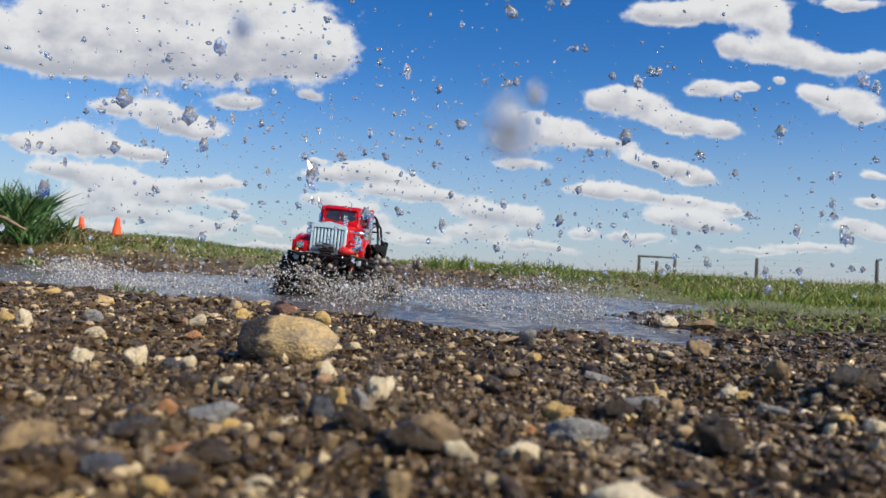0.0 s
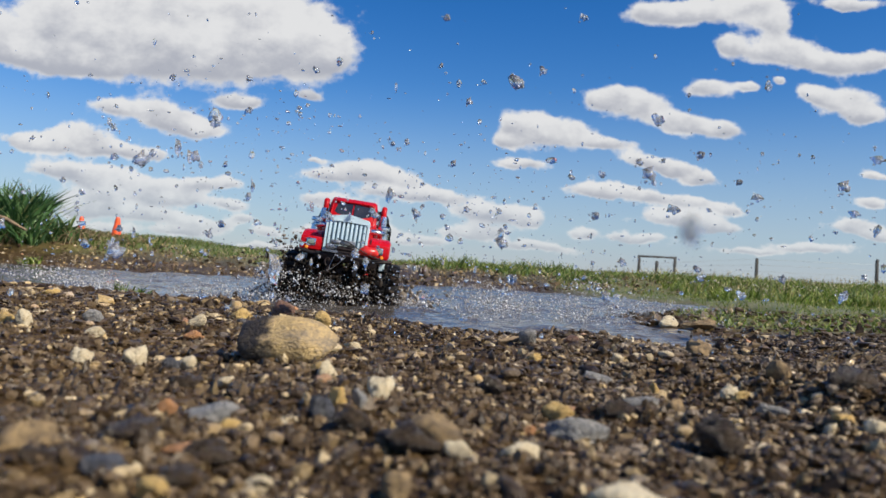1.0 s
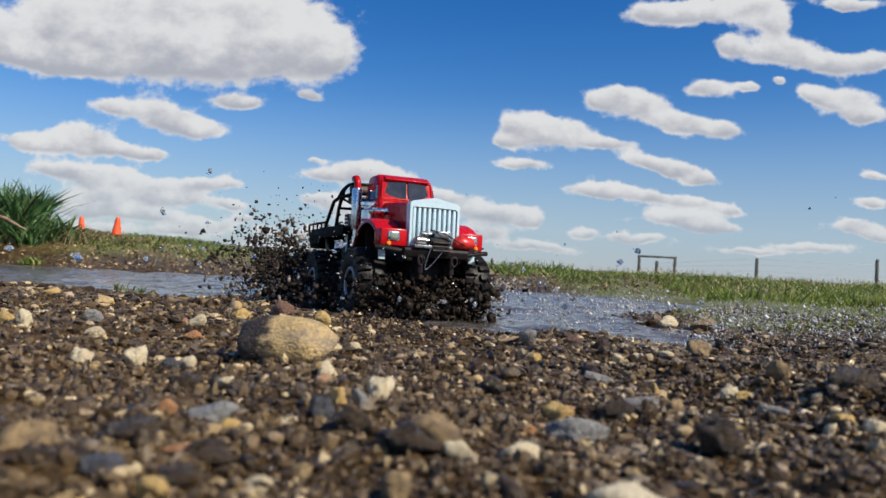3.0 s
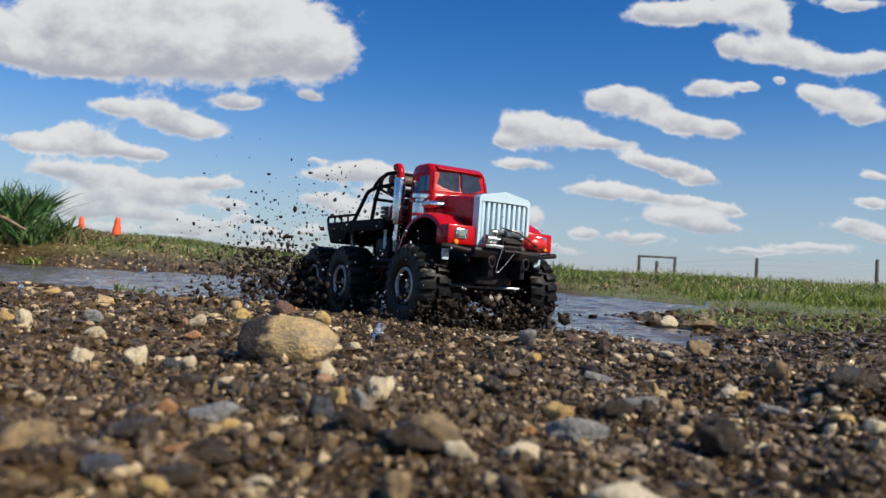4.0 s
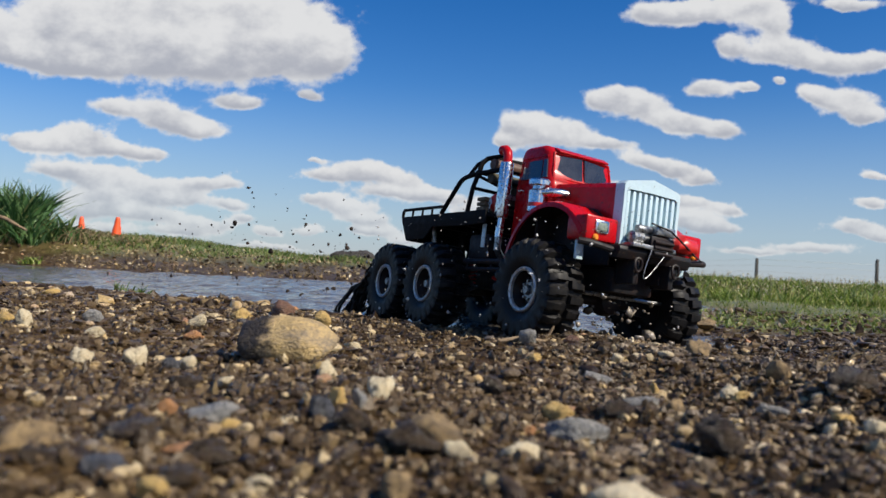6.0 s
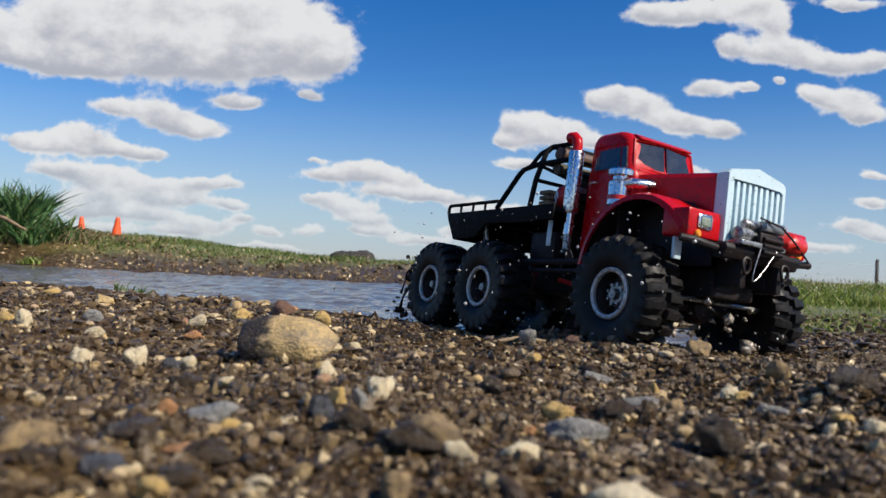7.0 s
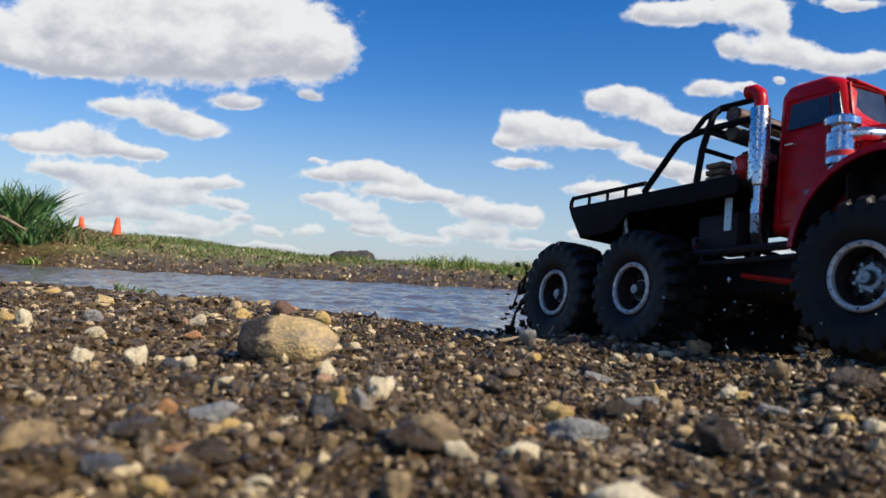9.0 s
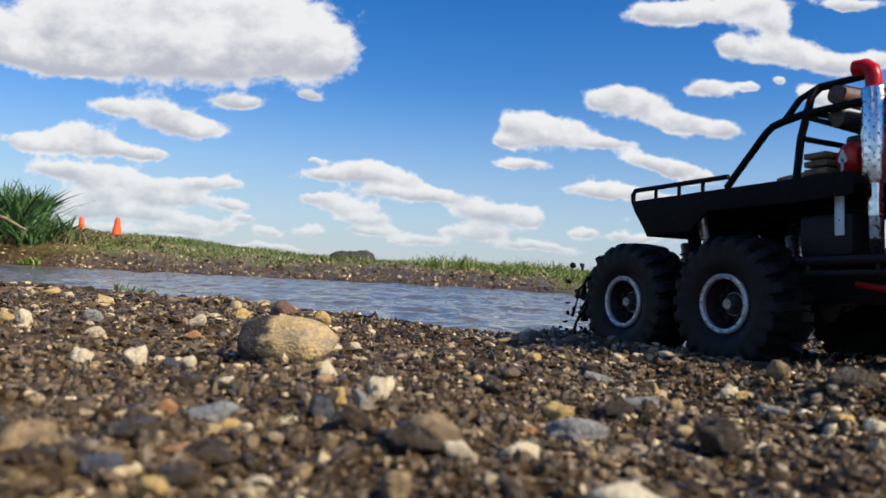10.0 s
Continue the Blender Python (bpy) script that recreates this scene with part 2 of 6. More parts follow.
RED = splattered(material("red_paint", (0.48, 0.004, 0.008), 0.30, 0.0, ((0.40, 0.004, 0.008), 8, 90, 0), 0.08, 0.2), 210, 0.665)
BLACK = splattered(material("black_metal", (0.018, 0.018, 0.020), 0.5, 0.0, ((0.028, 0.016, 0.014), 14, 120, 0.0003), 0.0, 0.16), 240, 0.66, (0.07, 0.05, 0.033))
RUBBER = material("wet_rubber", (0.008, 0.008, 0.009), 0.45, 0.0, ((0.016, 0.014, 0.012), 25, 160, 0.0006), 0.0, 0.16)
CHROME = splattered(material("chrome", (0.80, 0.80, 0.79), 0.20, 1.0, ((0.6, 0.62, 0.65), 20, 200, 0)), 230, 0.64)
WHITE = splattered(material("white_plastic", (0.57, 0.72, 0.77), 0.26, 0.0, ((0.49, 0.63, 0.69), 10, 90, 0), 0.3), 250, 0.68)
SLOT = material("slot_backing", (0.22, 0.31, 0.36), 0.45, 0.0, ((0.13, 0.19, 0.23), 14, 120, 0))
STEEL = splattered(material("grey_steel", (0.36, 0.37, 0.38), 0.35, 0.8, ((0.2, 0.2, 0.2), 30, 200, 0)), 250, 0.60)
RING = splattered(material("alloy_ring", (0.56, 0.55, 0.53), 0.4, 0.5, ((0.42, 0.42, 0.42), 30, 200, 0)), 280, 0.66)
DARKGLASS = material("dark_glass", (0.020, 0.024, 0.030), 0.06, 0.0, ((0.042, 0.046, 0.05), 40, 400, 0), 0.5)
ORANGE = material("orange_lens", (0.80, 0.26, 0.02), 0.2)
LAMPGLASS = material("lamp_lens", (0.30, 0.36, 0.28), 0.08, 0.0, ((0.1, 0.12, 0.1), 300, 900, 0), 0.6)
WOOD = material("weathered_wood", (0.30, 0.21, 0.12), 0.8, 0.0, ((0.14, 0.10, 0.06), 40, 300, 0.0006))
CANVAS = material("olive_canvas", (0.10, 0.09, 0.06), 0.9, 0.0, ((0.05, 0.045, 0.03), 40, 400, 0.0005))
BROWN_CANVAS = material("brown_leather", (0.13, 0.07, 0.045), 0.6, 0.0, ((0.07, 0.04, 0.03), 30, 300, 0.0004))
STICKER_A = material("grey_sticker", (0.22, 0.24, 0.30), 0.4)
STICKER_B = material("pale_sticker", (0.55, 0.56, 0.60), 0.4)
STICKER_C = material("blue_sticker", (0.05, 0.09, 0.40), 0.4)
SPRING = material("red_spring", (0.55, 0.02, 0.015), 0.35)
CONE = material("orange_plastic", (0.90, 0.10, 0.015), 0.5, 0.0, ((0.75, 0.085, 0.015), 6, 60, 0.001))
POSTWOOD = material("grey_post_wood", (0.05, 0.048, 0.045), 0.85, 0.0, ((0.10, 0.095, 0.09), 3, 30, 0.004))
WIRE = material("fence_wire", (0.30, 0.30, 0.31), 0.4, 0.9)
DROP = clear("water_drop", (0.93, 0.95, 0.97), 0.06)
DROP.node_tree.nodes["Principled BSDF"].inputs["Transmission Weight"].default_value = 0.86
MUDCLOD = varied("wet_mud", [(0.0, (0.012, 0.009, 0.007)), (1.0, (0.050, 0.036, 0.026))], 0.55, 0.0012, 300.0, False, 0.12)
GRASSMAT = varied("grass_blades", [(0.0, (0.06, 0.11, 0.015)), (0.45, (0.15, 0.23, 0.035)), (0.75, (0.30, 0.36, 0.07)), (0.9, (0.46, 0.45, 0.16)), (1.0, (0.52, 0.45, 0.22))], 0.55, 0, 12.0)
TUFTMAT = varied("tall_grass", [(0.0, (0.03, 0.08, 0.025)), (0.5, (0.08, 0.18, 0.055)), (0.88, (0.19, 0.32, 0.11)), (1.0, (0.42, 0.40, 0.15))], 0.5, 0, 12.0)
BEDBLACK = splattered(material("matt_black_steel", (0.007, 0.007, 0.008), 0.65, 0.0, ((0.014, 0.012, 0.011), 14, 120, 0.0004), 0.0, 0.08), 240, 0.67, (0.05, 0.036, 0.024))
BANKGRASS = varied("bank_grass", [(0.0, (0.06, 0.11, 0.02)), (0.5, (0.13, 0.21, 0.04)), (0.75, (0.24, 0.26, 0.08)), (1.0, (0.50, 0.41, 0.23))], 0.6, 0, 12.0)
STRAWMAT = varied("dry_straw", [(0.0, (0.20, 0.14, 0.07)), (1.0, (0.42, 0.33, 0.18))], 0.8, 0, 60.0)
LEAFMAT = varied("shrub_leaves", [(0.0, (0.03, 0.06, 0.015)), (1.0, (0.09, 0.14, 0.035))], 0.6, 0, 20.0)
CRUMBS = varied("soil_crumbs", [(0.0, (0.030, 0.018, 0.008)), (0.45, (0.080, 0.052, 0.025)), (0.85, (0.160, 0.110, 0.060)), (0.95, (0.24, 0.17, 0.08)), (1.0, (0.56, 0.44, 0.26))], 0.34, 0.0014, 420.0, False, 0.24)
CLODMAT = varied("mud_clods", [(0.0, (0.028, 0.018, 0.010)), (0.6, (0.066, 0.045, 0.027)), (1.0, (0.13, 0.095, 0.06))], 0.34, 0.003, 420.0, False, 0.22)
WET = varied("wet_glossy_crumbs", [(0.0, (0.03, 0.02, 0.012)), (0.7, (0.10, 0.07, 0.045)), (1.0, (0.30, 0.24, 0.16))], 0.10, 0, 200.0, False, 0.5)
PEBBLES = varied("gravel_pebbles", [(0.0, (0.12, 0.105, 0.085)), (0.2, (0.26, 0.19, 0.11)), (0.45, (0.50, 0.34, 0.14)), (0.75, (0.64, 0.48, 0.25)), (0.9, (0.68, 0.58, 0.40)), (1.0, (0.42, 0.20, 0.09))], 0.38, 0.0012, 130.0)
PEBBLE_OBJ = varied("loose_pebble", [(0.0, (0.09, 0.085, 0.085)), (0.3, (0.28, 0.20, 0.12)), (0.6, (0.54, 0.38, 0.18)), (0.85, (0.66, 0.53, 0.32)), (1.0, (0.40, 0.20, 0.10))], 0.36, 0.001, 160.0, True)
TAN_STONE = material("tan_stone", (0.44, 0.30, 0.14), 0.75, 0.0, ((0.12, 0.085, 0.055), 3.5, 26, 0.02))

CREAM_STONE = material("cream_stone", (0.72, 0.62, 0.42), 0.5, 0.0, ((0.55, 0.43, 0.25), 2.4, 14, 0.012))
YELLOW_STONE = material("yellow_stone", (0.68, 0.46, 0.15), 0.45, 0.0, ((0.42, 0.27, 0.10), 2.4, 14, 0.012))
FIELD_STONE = material("field_stone", (0.54, 0.375, 0.155), 0.7, 0.0, ((0.22, 0.17, 0.11), 3.2, 24, 0.006))
GREY_STONE = material("grey_stone", (0.34, 0.32, 0.28), 0.4, 0.0, ((0.12, 0.12, 0.12), 2.4, 14, 0.012))
SLATE_STONE = material("slate_stone", (0.034, 0.034, 0.036), 0.32, 0.0, ((0.10, 0.10, 0.11), 2.4, 14, 0.012))
BROWN_STONE = material("brown_stone", (0.20, 0.10, 0.06), 0.45, 0.0, ((0.12, 0.07, 0.045), 2.4, 14, 0.012))
ORANGE_STONE = material("orange_stone", (0.48, 0.24, 0.09), 0.45, 0.0, ((0.34, 0.16, 0.07), 2.4, 14, 0.012))
for stone_mat in (CREAM_STONE, YELLOW_STONE, GREY_STONE, SLATE_STONE, BROWN_STONE, ORANGE_STONE, PEBBLE_OBJ, TAN_STONE):
    splattered(stone_mat, 2.6, 0.655, (0.07, 0.046, 0.024))
MUD_LUMP = material("mud_lump", (0.030, 0.020, 0.012), 0.32, 0.0, ((0.085, 0.060, 0.036), 3.0, 22, 0.06))


def shaded_muddy_end(m, mud=(0.030, 0.022, 0.014)):
    """Darkens one end of a stone, painted-in shade with wet mud, with a ragged edge."""
    nt = m.node_tree
    b = nt.nodes["Principled BSDF"]
    tc, n = nt.nodes.new("ShaderNodeTexCoord"), nt.nodes.new("ShaderNodeTexNoise")
    n.inputs["Scale"].default_value, n.inputs["Detail"].default_value = 5.0, 6.0
    nt.links.new(tc.outputs["Object"], n.inputs["Vector"])
    xyz, lift = nt.nodes.new("ShaderNodeSeparateXYZ"), nt.nodes.new("ShaderNodeMath")
    nt.links.new(tc.outputs["Object"], xyz.inputs[0])
    lift.operation = "MULTIPLY_ADD"
    nt.links.new(n.outputs["Fac"], lift.inputs[0])
    lift.inputs[1].default_value = 0.55
    nt.links.new(xyz.outputs[0], lift.inputs[2])
    mr = nt.nodes.new("ShaderNodeMapRange")
    mr.inputs["From Min"].default_value, mr.inputs["From Max"].default_value = 0.13, 0.02
    nt.links.new(lift.outputs[0], mr.inputs["Value"])
    mx = nt.nodes.new("ShaderNodeMix")
    mx.data_type = "RGBA"
    nt.links.new(mr.outputs["Result"], mx.inputs["Factor"])
    nt.links.new(b.inputs["Base Color"].links[0].from_socket, mx.inputs["A"])
    mx.inputs["B"].default_value = (*mud, 1)
    nt.links.new(mx.outputs["Result"], b.inputs["Base Color"])


shaded_muddy_end(FIELD_STONE)
MOUND = material("dark_earth_mound", (0.03, 0.025, 0.022), 0.8, 0.0, ((0.07, 0.06, 0.05), 9, 60, 0.02))


def ground_material():
    """Wet brown gravelly soil, greener where the bank and field are grassed."""
    m = material("gravelly_soil", (0.024, 0.014, 0.006), 0.36, 0.0, ((0.105, 0.066, 0.029), 7.0, 160.0, 0.006), 0.0, 0.14)
    nt = m.node_tree
    b = nt.nodes["Principled BSDF"]
    src = b.inputs["Base Color"].links[0].from_socket
    att = nt.nodes.new("ShaderNodeAttribute")
    att.attribute_name = "turf"
    tc, n = nt.nodes.new("ShaderNodeTexCoord"), nt.nodes.new("ShaderNodeTexNoise")
    n.inputs["Scale"].default_value, n.inputs["Detail"].default_value = 5.0, 6.0
    nt.links.new(tc.outputs["Object"], n.inputs["Vector"])
    ramp = nt.nodes.new("ShaderNodeValToRGB")
    ramp.color_ramp.elements[0].position, ramp.color_ramp.elements[0].color = 0.35, (0.12, 0.15, 0.03, 1)
    ramp.color_ramp.elements[1].position, ramp.color_ramp.elements[1].color = 0.65, (0.22, 0.19, 0.075, 1)
    nt.links.new(n.outputs["Fac"], ramp.inputs[0])
    mx = nt.nodes.new("ShaderNodeMix")
    mx.data_type = "RGBA"
    nt.links.new(att.outputs["Fac"], mx.inputs["Factor"])
    nt.links.new(src, mx.inputs["A"])
    nt.links.new(ramp.outputs["Color"], mx.inputs["B"])
    nt.links.new(mx.outputs["Result"], b.inputs["Base Color"])
    return m


def water_material():
    m = bpy.data.materials.new("muddy_water")
    m.use_nodes = True
    nt = m.node_tree
    b = nt.nodes["Principled BSDF"]
    b.inputs["Base Color"].default_value = (0.10, 0.09, 0.08, 1)
    b.inputs["Roughness"].default_value, b.inputs["IOR"].default_value = 0.05, 1.33
    tc = nt.nodes.new("ShaderNodeTexCoord")
    mp = nt.nodes.new("ShaderNodeMapping")
    mp.inputs["Scale"].default_value = (1.1, 0.9, 1.0)
    nt.links.new(tc.outputs["Object"], mp.inputs["Vector"])
    n1, n2 = nt.nodes.new("ShaderNodeTexNoise"), nt.nodes.new("ShaderNodeTexNoise")
    for n, s, d in ((n1, 9.0, 3.0), (n2, 38.0, 3.0)):
        n.inputs["Scale"].default_value, n.inputs["Detail"].default_value = s, d
        n.inputs["Distortion"].default_value = 0.8
        nt.links.new(mp.outputs[0], n.inputs["Vector"])
    b1, b2 = nt.nodes.new("ShaderNodeBump"), nt.nodes.new("ShaderNodeBump")
    b1.inputs["Strength"].default_value, b1.inputs["Distance"].default_value = 1.0, 0.013
    b2.inputs["Strength"].default_value, b2.inputs["Distance"].default_value = 1.0, 0.0045
    nt.links.new(n1.outputs["Fac"], b1.inputs["Height"])
    nt.links.new(n2.outputs["Fac"], b2.inputs["Height"])
    nt.links.new(b1.outputs[0], b2.inputs["Normal"])
    nt.links.new(b2.outputs[0], b.inputs["Normal"])
    return m


def lets_light_through(m, share):
    """Thin leaves: part of the light passes."""
    nt = m.node_tree
    b = nt.nodes["Principled BSDF"]
    out = nt.nodes["Material Output"]
    tr, mx = nt.nodes.new("ShaderNodeBsdfTranslucent"), nt.nodes.new("ShaderNodeMixShader")
    mx.inputs[0].default_value = share
    nt.links.new(b.inputs["Base Color"].links[0].from_socket, tr.inputs["Color"])
    nt.links.new(b.outputs[0], mx.inputs[1])
    nt.links.new(tr.outputs[0], mx.inputs[2])
    nt.links.new(mx.outputs[0], out.inputs["Surface"])


for leafy in (GRASSMAT, BANKGRASS, TUFTMAT, STRAWMAT, LEAFMAT):
    lets_light_through(leafy, 0.4)
GROUND = ground_material()
WATER = water_material()

# ---------- building helpers ----------
def smooth(a, b, v):
    k = np.clip((np.asarray(v, float) - a) / (b - a), 0, 1)
    return k * k * (3 - 2 * k)


def link_mesh(name, verts, faces, mat, parent=None, label="", shade=True):
    me = bpy.data.meshes.new(name)
    if isinstance(faces, np.ndarray):
        n, k = faces.shape
        me.vertices.add(len(verts))
        me.vertices.foreach_set("co", np.asarray(verts, np.float32).ravel())
        me.loops.add(n * k)
        me.loops.foreach_set("vertex_index", faces.astype(np.int32).ravel())
        me.polygons.add(n)
        me.polygons.foreach_set("loop_start", np.arange(0, n * k, k, dtype=np.int32))
        me.update(calc_edges=True)
    else:
        me.from_pydata(verts.tolist(), [], faces)
    me.materials.append(mat)
    me.polygons.foreach_set("use_smooth", np.full(len(me.polygons), shade))
    ob = new(name, me)
    if parent:
        ob.parent = parent
    return tagged(ob, label)


def part(name, bm, mat, parent, label="", at=None, smooth_angle=35):
    """Links a bmesh as one mesh object under a thing or under a part."""
    me = bpy.data.meshes.new(name)
    bm.normal_update()
    for e in bm.edges:
        e.smooth = len(e.link_faces) == 2 and e.calc_face_angle(3.0) < radians(smooth_angle)
    for f in bm.faces:
        f.smooth = True
    bm.to_mesh(me)
    bm.free()
    me.materials.append(mat)
    ob = new(name, me)
    if parent:
        ob.parent = parent
    if at is not None:
        ob.matrix_basis = at
    return tagged(ob, label)


def block(bm, x0, x1, y0, y1, z0, z1, bevel=0.0, taper=None):
    """A bevelled block. taper: (x0 shift, x1 shift, y shrink) of the top."""
    before = set(bm.verts)
    bmesh.ops.create_cube(bm, size=1)
    vs = [v for v in bm.verts if v not in before]
    for v in vs:
        top = v.co.z > 0
        v.co = Vector((x0 + (v.co.x + 0.5) * (x1 - x0), y0 + (v.co.y + 0.5) * (y1 - y0), z0 + (v.co.z + 0.5) * (z1 - z0)))
        if top and taper:
            v.co.x += taper[0] if v.co.x < (x0 + x1) / 2 else taper[1]
            v.co.y += taper[2] if v.co.y < (y0 + y1) / 2 else -taper[2]
    if bevel:
        es = list({e for v in vs for e in v.link_edges})
        bmesh.ops.bevel(bm, geom=es, offset=bevel, segments=2, affect="EDGES", profile=0.5)
    return bm


def tube(bm, points, r, sides=8, closed_ends=True):
    """A round tube through points."""
    pts = [Vector(p) for p in points]
    rs = r if isinstance(r, (list, tuple)) else [r] * len(pts)
    rings, up = [], None
    for i, p in enumerate(pts):
        d = (pts[min(i + 1, len(pts) - 1)] - pts[max(i - 1, 0)]).normalized()
        ref = Vector((0, 0, 1)) if abs(d.z) < 0.9 else Vector((1, 0, 0))
        if up is not None:
            ref = up
        a = d.cross(ref).normalized()
        b = a.cross(d).normalized()
        up = b
        rings.append([bm.verts.new(p + rs[i] * (math.cos(2 * math.pi * k / sides) * a + math.sin(2 * math.pi * k / sides) * b)) for k in range(sides)])
    for r0, r1 in zip(rings, rings[1:]):
        for k in range(sides):
            bm.faces.new((r0[k], r0[(k + 1) % sides], r1[(k + 1) % sides], r1[k]))
    if closed_ends:
        bm.faces.new(rings[0][::-1])
        bm.faces.new(rings[-1])
    bmesh.ops.recalc_face_normals(bm, faces=bm.faces[:])
    return bm


def lathe(bm, profile, axis="z", sides=24, centre=(0, 0, 0), hollow=False):
    """Turns a profile of (radius, height) round an axis."""
    rings = []
    c = Vector(centre)
    for r, h in profile:
        ring = []
        for k in range(sides):
            a = 2 * math.pi * k / sides
            p = (r * math.cos(a), r * math.sin(a), h)
            p = p if axis == "z" else (p[0], p[2], p[1]) if axis == "y" else (p[2], p[0], p[1])
            ring.append(bm.verts.new(c + Vector(p)))
        rings.append(ring)
    for r0, r1 in zip(rings, rings[1:]):
        for k in range(sides):
            bm.faces.new((r0[k], r0[(k + 1) % sides], r1[(k + 1) % sides], r1[k]))
    if hollow:
        for k in range(sides):
            bm.faces.new((rings[-1][k], rings[-1][(k + 1) % sides], rings[0][(k + 1) % sides], rings[0][k]))
    else:
        bm.faces.new(rings[0])
        bm.faces.new(rings[-1])
    bmesh.ops.recalc_face_normals(bm, faces=bm.faces[:])
    return bm


def prism(bm, outline, y0, y1, bevel=0.0, shrink=None):
    """An outline in x and z, drawn out from y0 to y1."""
    a = [bm.verts.new((x, y0, z)) for x, z in outline]
    b = [bm.verts.new((x, y1, z)) for x, z in outline]
    n = len(outline)
    fs = [bm.faces.new(a), bm.faces.new(b[::-1])]
    for k in range(n):
        fs.append(bm.faces.new((a[k], b[k], b[(k + 1) % n], a[(k + 1) % n])))
    if shrink:
        for v in a + b:
            v.co.y *= shrink(v.co.z)
    bmesh.ops.recalc_face_normals(bm, faces=fs)
    if bevel:
        es = list({e for f in fs for e in f.edges})
        bmesh.ops.bevel(bm, geom=es, offset=bevel, segments=3, affect="EDGES", profile=0.5)
    return bm


def B():
    return bmesh.new()


def thing(name, label, category, group="", at=None):
    ob = new(name)
    ob.empty_display_size = 0.02
    if at is not None:
        ob.matrix_basis = at
    return tagged(ob, label, category, group)


# ---------- the lie of the land (the puddle's surface is at height 0) ----------
def shore_distance(x, y):
    """How far inside the puddle a place lies, in metres; below 0 on land."""
    near = np.interp(x, [-3, -1.07, -0.64, -0.36, -0.18, 0.045, 0.246, 0.43, 0.6], [2.1, 1.86, 1.79, 1.71, 1.48, 1.29, 1.25, 1.175, 1.2])
    far = np.interp(x, [-4, -1.8, 0, 0.7, 1.0, 1.3], [3.95, 3.85, 3.9, 3.6, 3.1, 2.65])
    right = np.interp(y, [1.1, 1.2, 1.6, 2.05, 2.3, 2.5, 2.65, 2.9, 3.6], [0.40, 0.45, 0.46, 0.47, 0.80, 1.15, 1.30, 1.05, 0.72])
    wob = 0.025 * np.sin(9 * x + 3 * y) + 0.018 * np.sin(23 * x - 11 * y)
    return np.minimum(np.minimum(y - near, far - y), np.minimum(right - x, x + 4.5)) + wob


def height(x, y):
    x, y = np.asarray(x, float), np.asarray(y, float)
    s = shore_distance(x, y)
    h = np.where(s > 0, -0.05 * np.tanh(s / 0.25), 0.018 * (1 - np.exp(np.minimum(s, 0) / 0.12)))
    # low crumbly rises of the near gravel, and the beach to the east
    land = smooth(0.0, -0.12, s)
    h = h + land * (0.006 * np.sin(5.1 * x + 1.3) * np.sin(4.3 * y + 0.4) + 0.004 * np.sin(13 * x - 7 * y) + 0.003 * np.sin(31 * x + 17 * y + 1.0))
    # churned ridge beside the wheel track, rising to the east
    ridge_x = np.interp(y, [0.45, 0.60, 0.80, 1.10], [0.36, 0.33, 0.27, 0.16])
    ridge_z = np.interp(y, [0.3, 0.60, 0.80, 1.10, 1.3], [0.012, 0.022, 0.019, 0.009, 0.002])
    h = h + land * (ridge_z * np.exp(-(((x - ridge_x) / 0.07) ** 2)) + 0.009 * smooth(0.25, 0.55, x) * smooth(1.05, 0.7, y) * smooth(0.05, 0.4, y))
    # far bank: highest to the west
    crest = np.interp(x, [-6, -3.4, -2.6, -2.35, -2.1, -1.8, -1.62, -1.3, -0.9, -0.3, 0.6, 1.5, 3.0], [0.24, 0.23, 0.192, 0.178, 0.152, 0.138, 0.112, 0.088, 0.082, 0.078, 0.072, 0.062, 0.055])
    start = np.interp(x, [-4, 0, 0.8, 1.3, 2.5], [3.8, 3.85, 3.7, 3.6, 3.2])
    bank = crest * smooth(0.0, 1.15, y - start) * (1 + 0.06 * np.sin(3 * x) * np.sin(2.3 * y))
    fade = smooth(6.5, 16, y)
    h = h + bank * (1 - fade) + 0.06 * fade
    return h


def turf_cover(x, y):
    """0 bare soil, 1 grassed."""
    edge = np.interp(x, [-4, -2.4, -1.8, -1.2, -0.4, 0.4, 1.2, 1.6, 2.3, 3.5], [4.55, 4.6, 4.3, 4.45, 4.65, 4.6, 4.5, 4.3, 3.95, 3.7])
    t = smooth(-0.15, 0.25, y - edge + 0.12 * np.sin(5 * x) + 0.08 * np.sin(13 * x + 2))
    spit = 0.8 * smooth(0.45, 0.75, x) * smooth(1.35, 1.7, y) * smooth(0.05, -0.1, shore_distance(x, y))
    return np.clip(np.maximum(t, spit), 0, 1)


def axis_steps(lo, a, b, hi, step, n):
    mid = np.arange(a, b, step)
    out1 = a - np.geomspace(step, a - lo, n)[::-1]
    out2 = b + np.geomspace(step, hi - b, n)
    return np.unique(np.concatenate([out1, mid, [b], out2]))


def lumps(x, y):
    """Crumbly unevenness of bare soil, in metres."""
    v = [noise.noise(Vector((a * 22, b * 22, 0))) * 0.0058 + noise.noise(Vector((a * 55, b * 55, 3))) * 0.0048 + noise.noise(Vector((a * 125, b * 125, 6))) * 0.0028 for a, b in zip(np.ravel(x), np.ravel(y))]
    return np.array(v).reshape(np.shape(x)) * smooth(0.03, -0.08, shore_distance(x, y)) * smooth(4.5, 2.5, y) * smooth(1.25, 1.05, np.abs(x)) * smooth(0.12, 0.22, y)


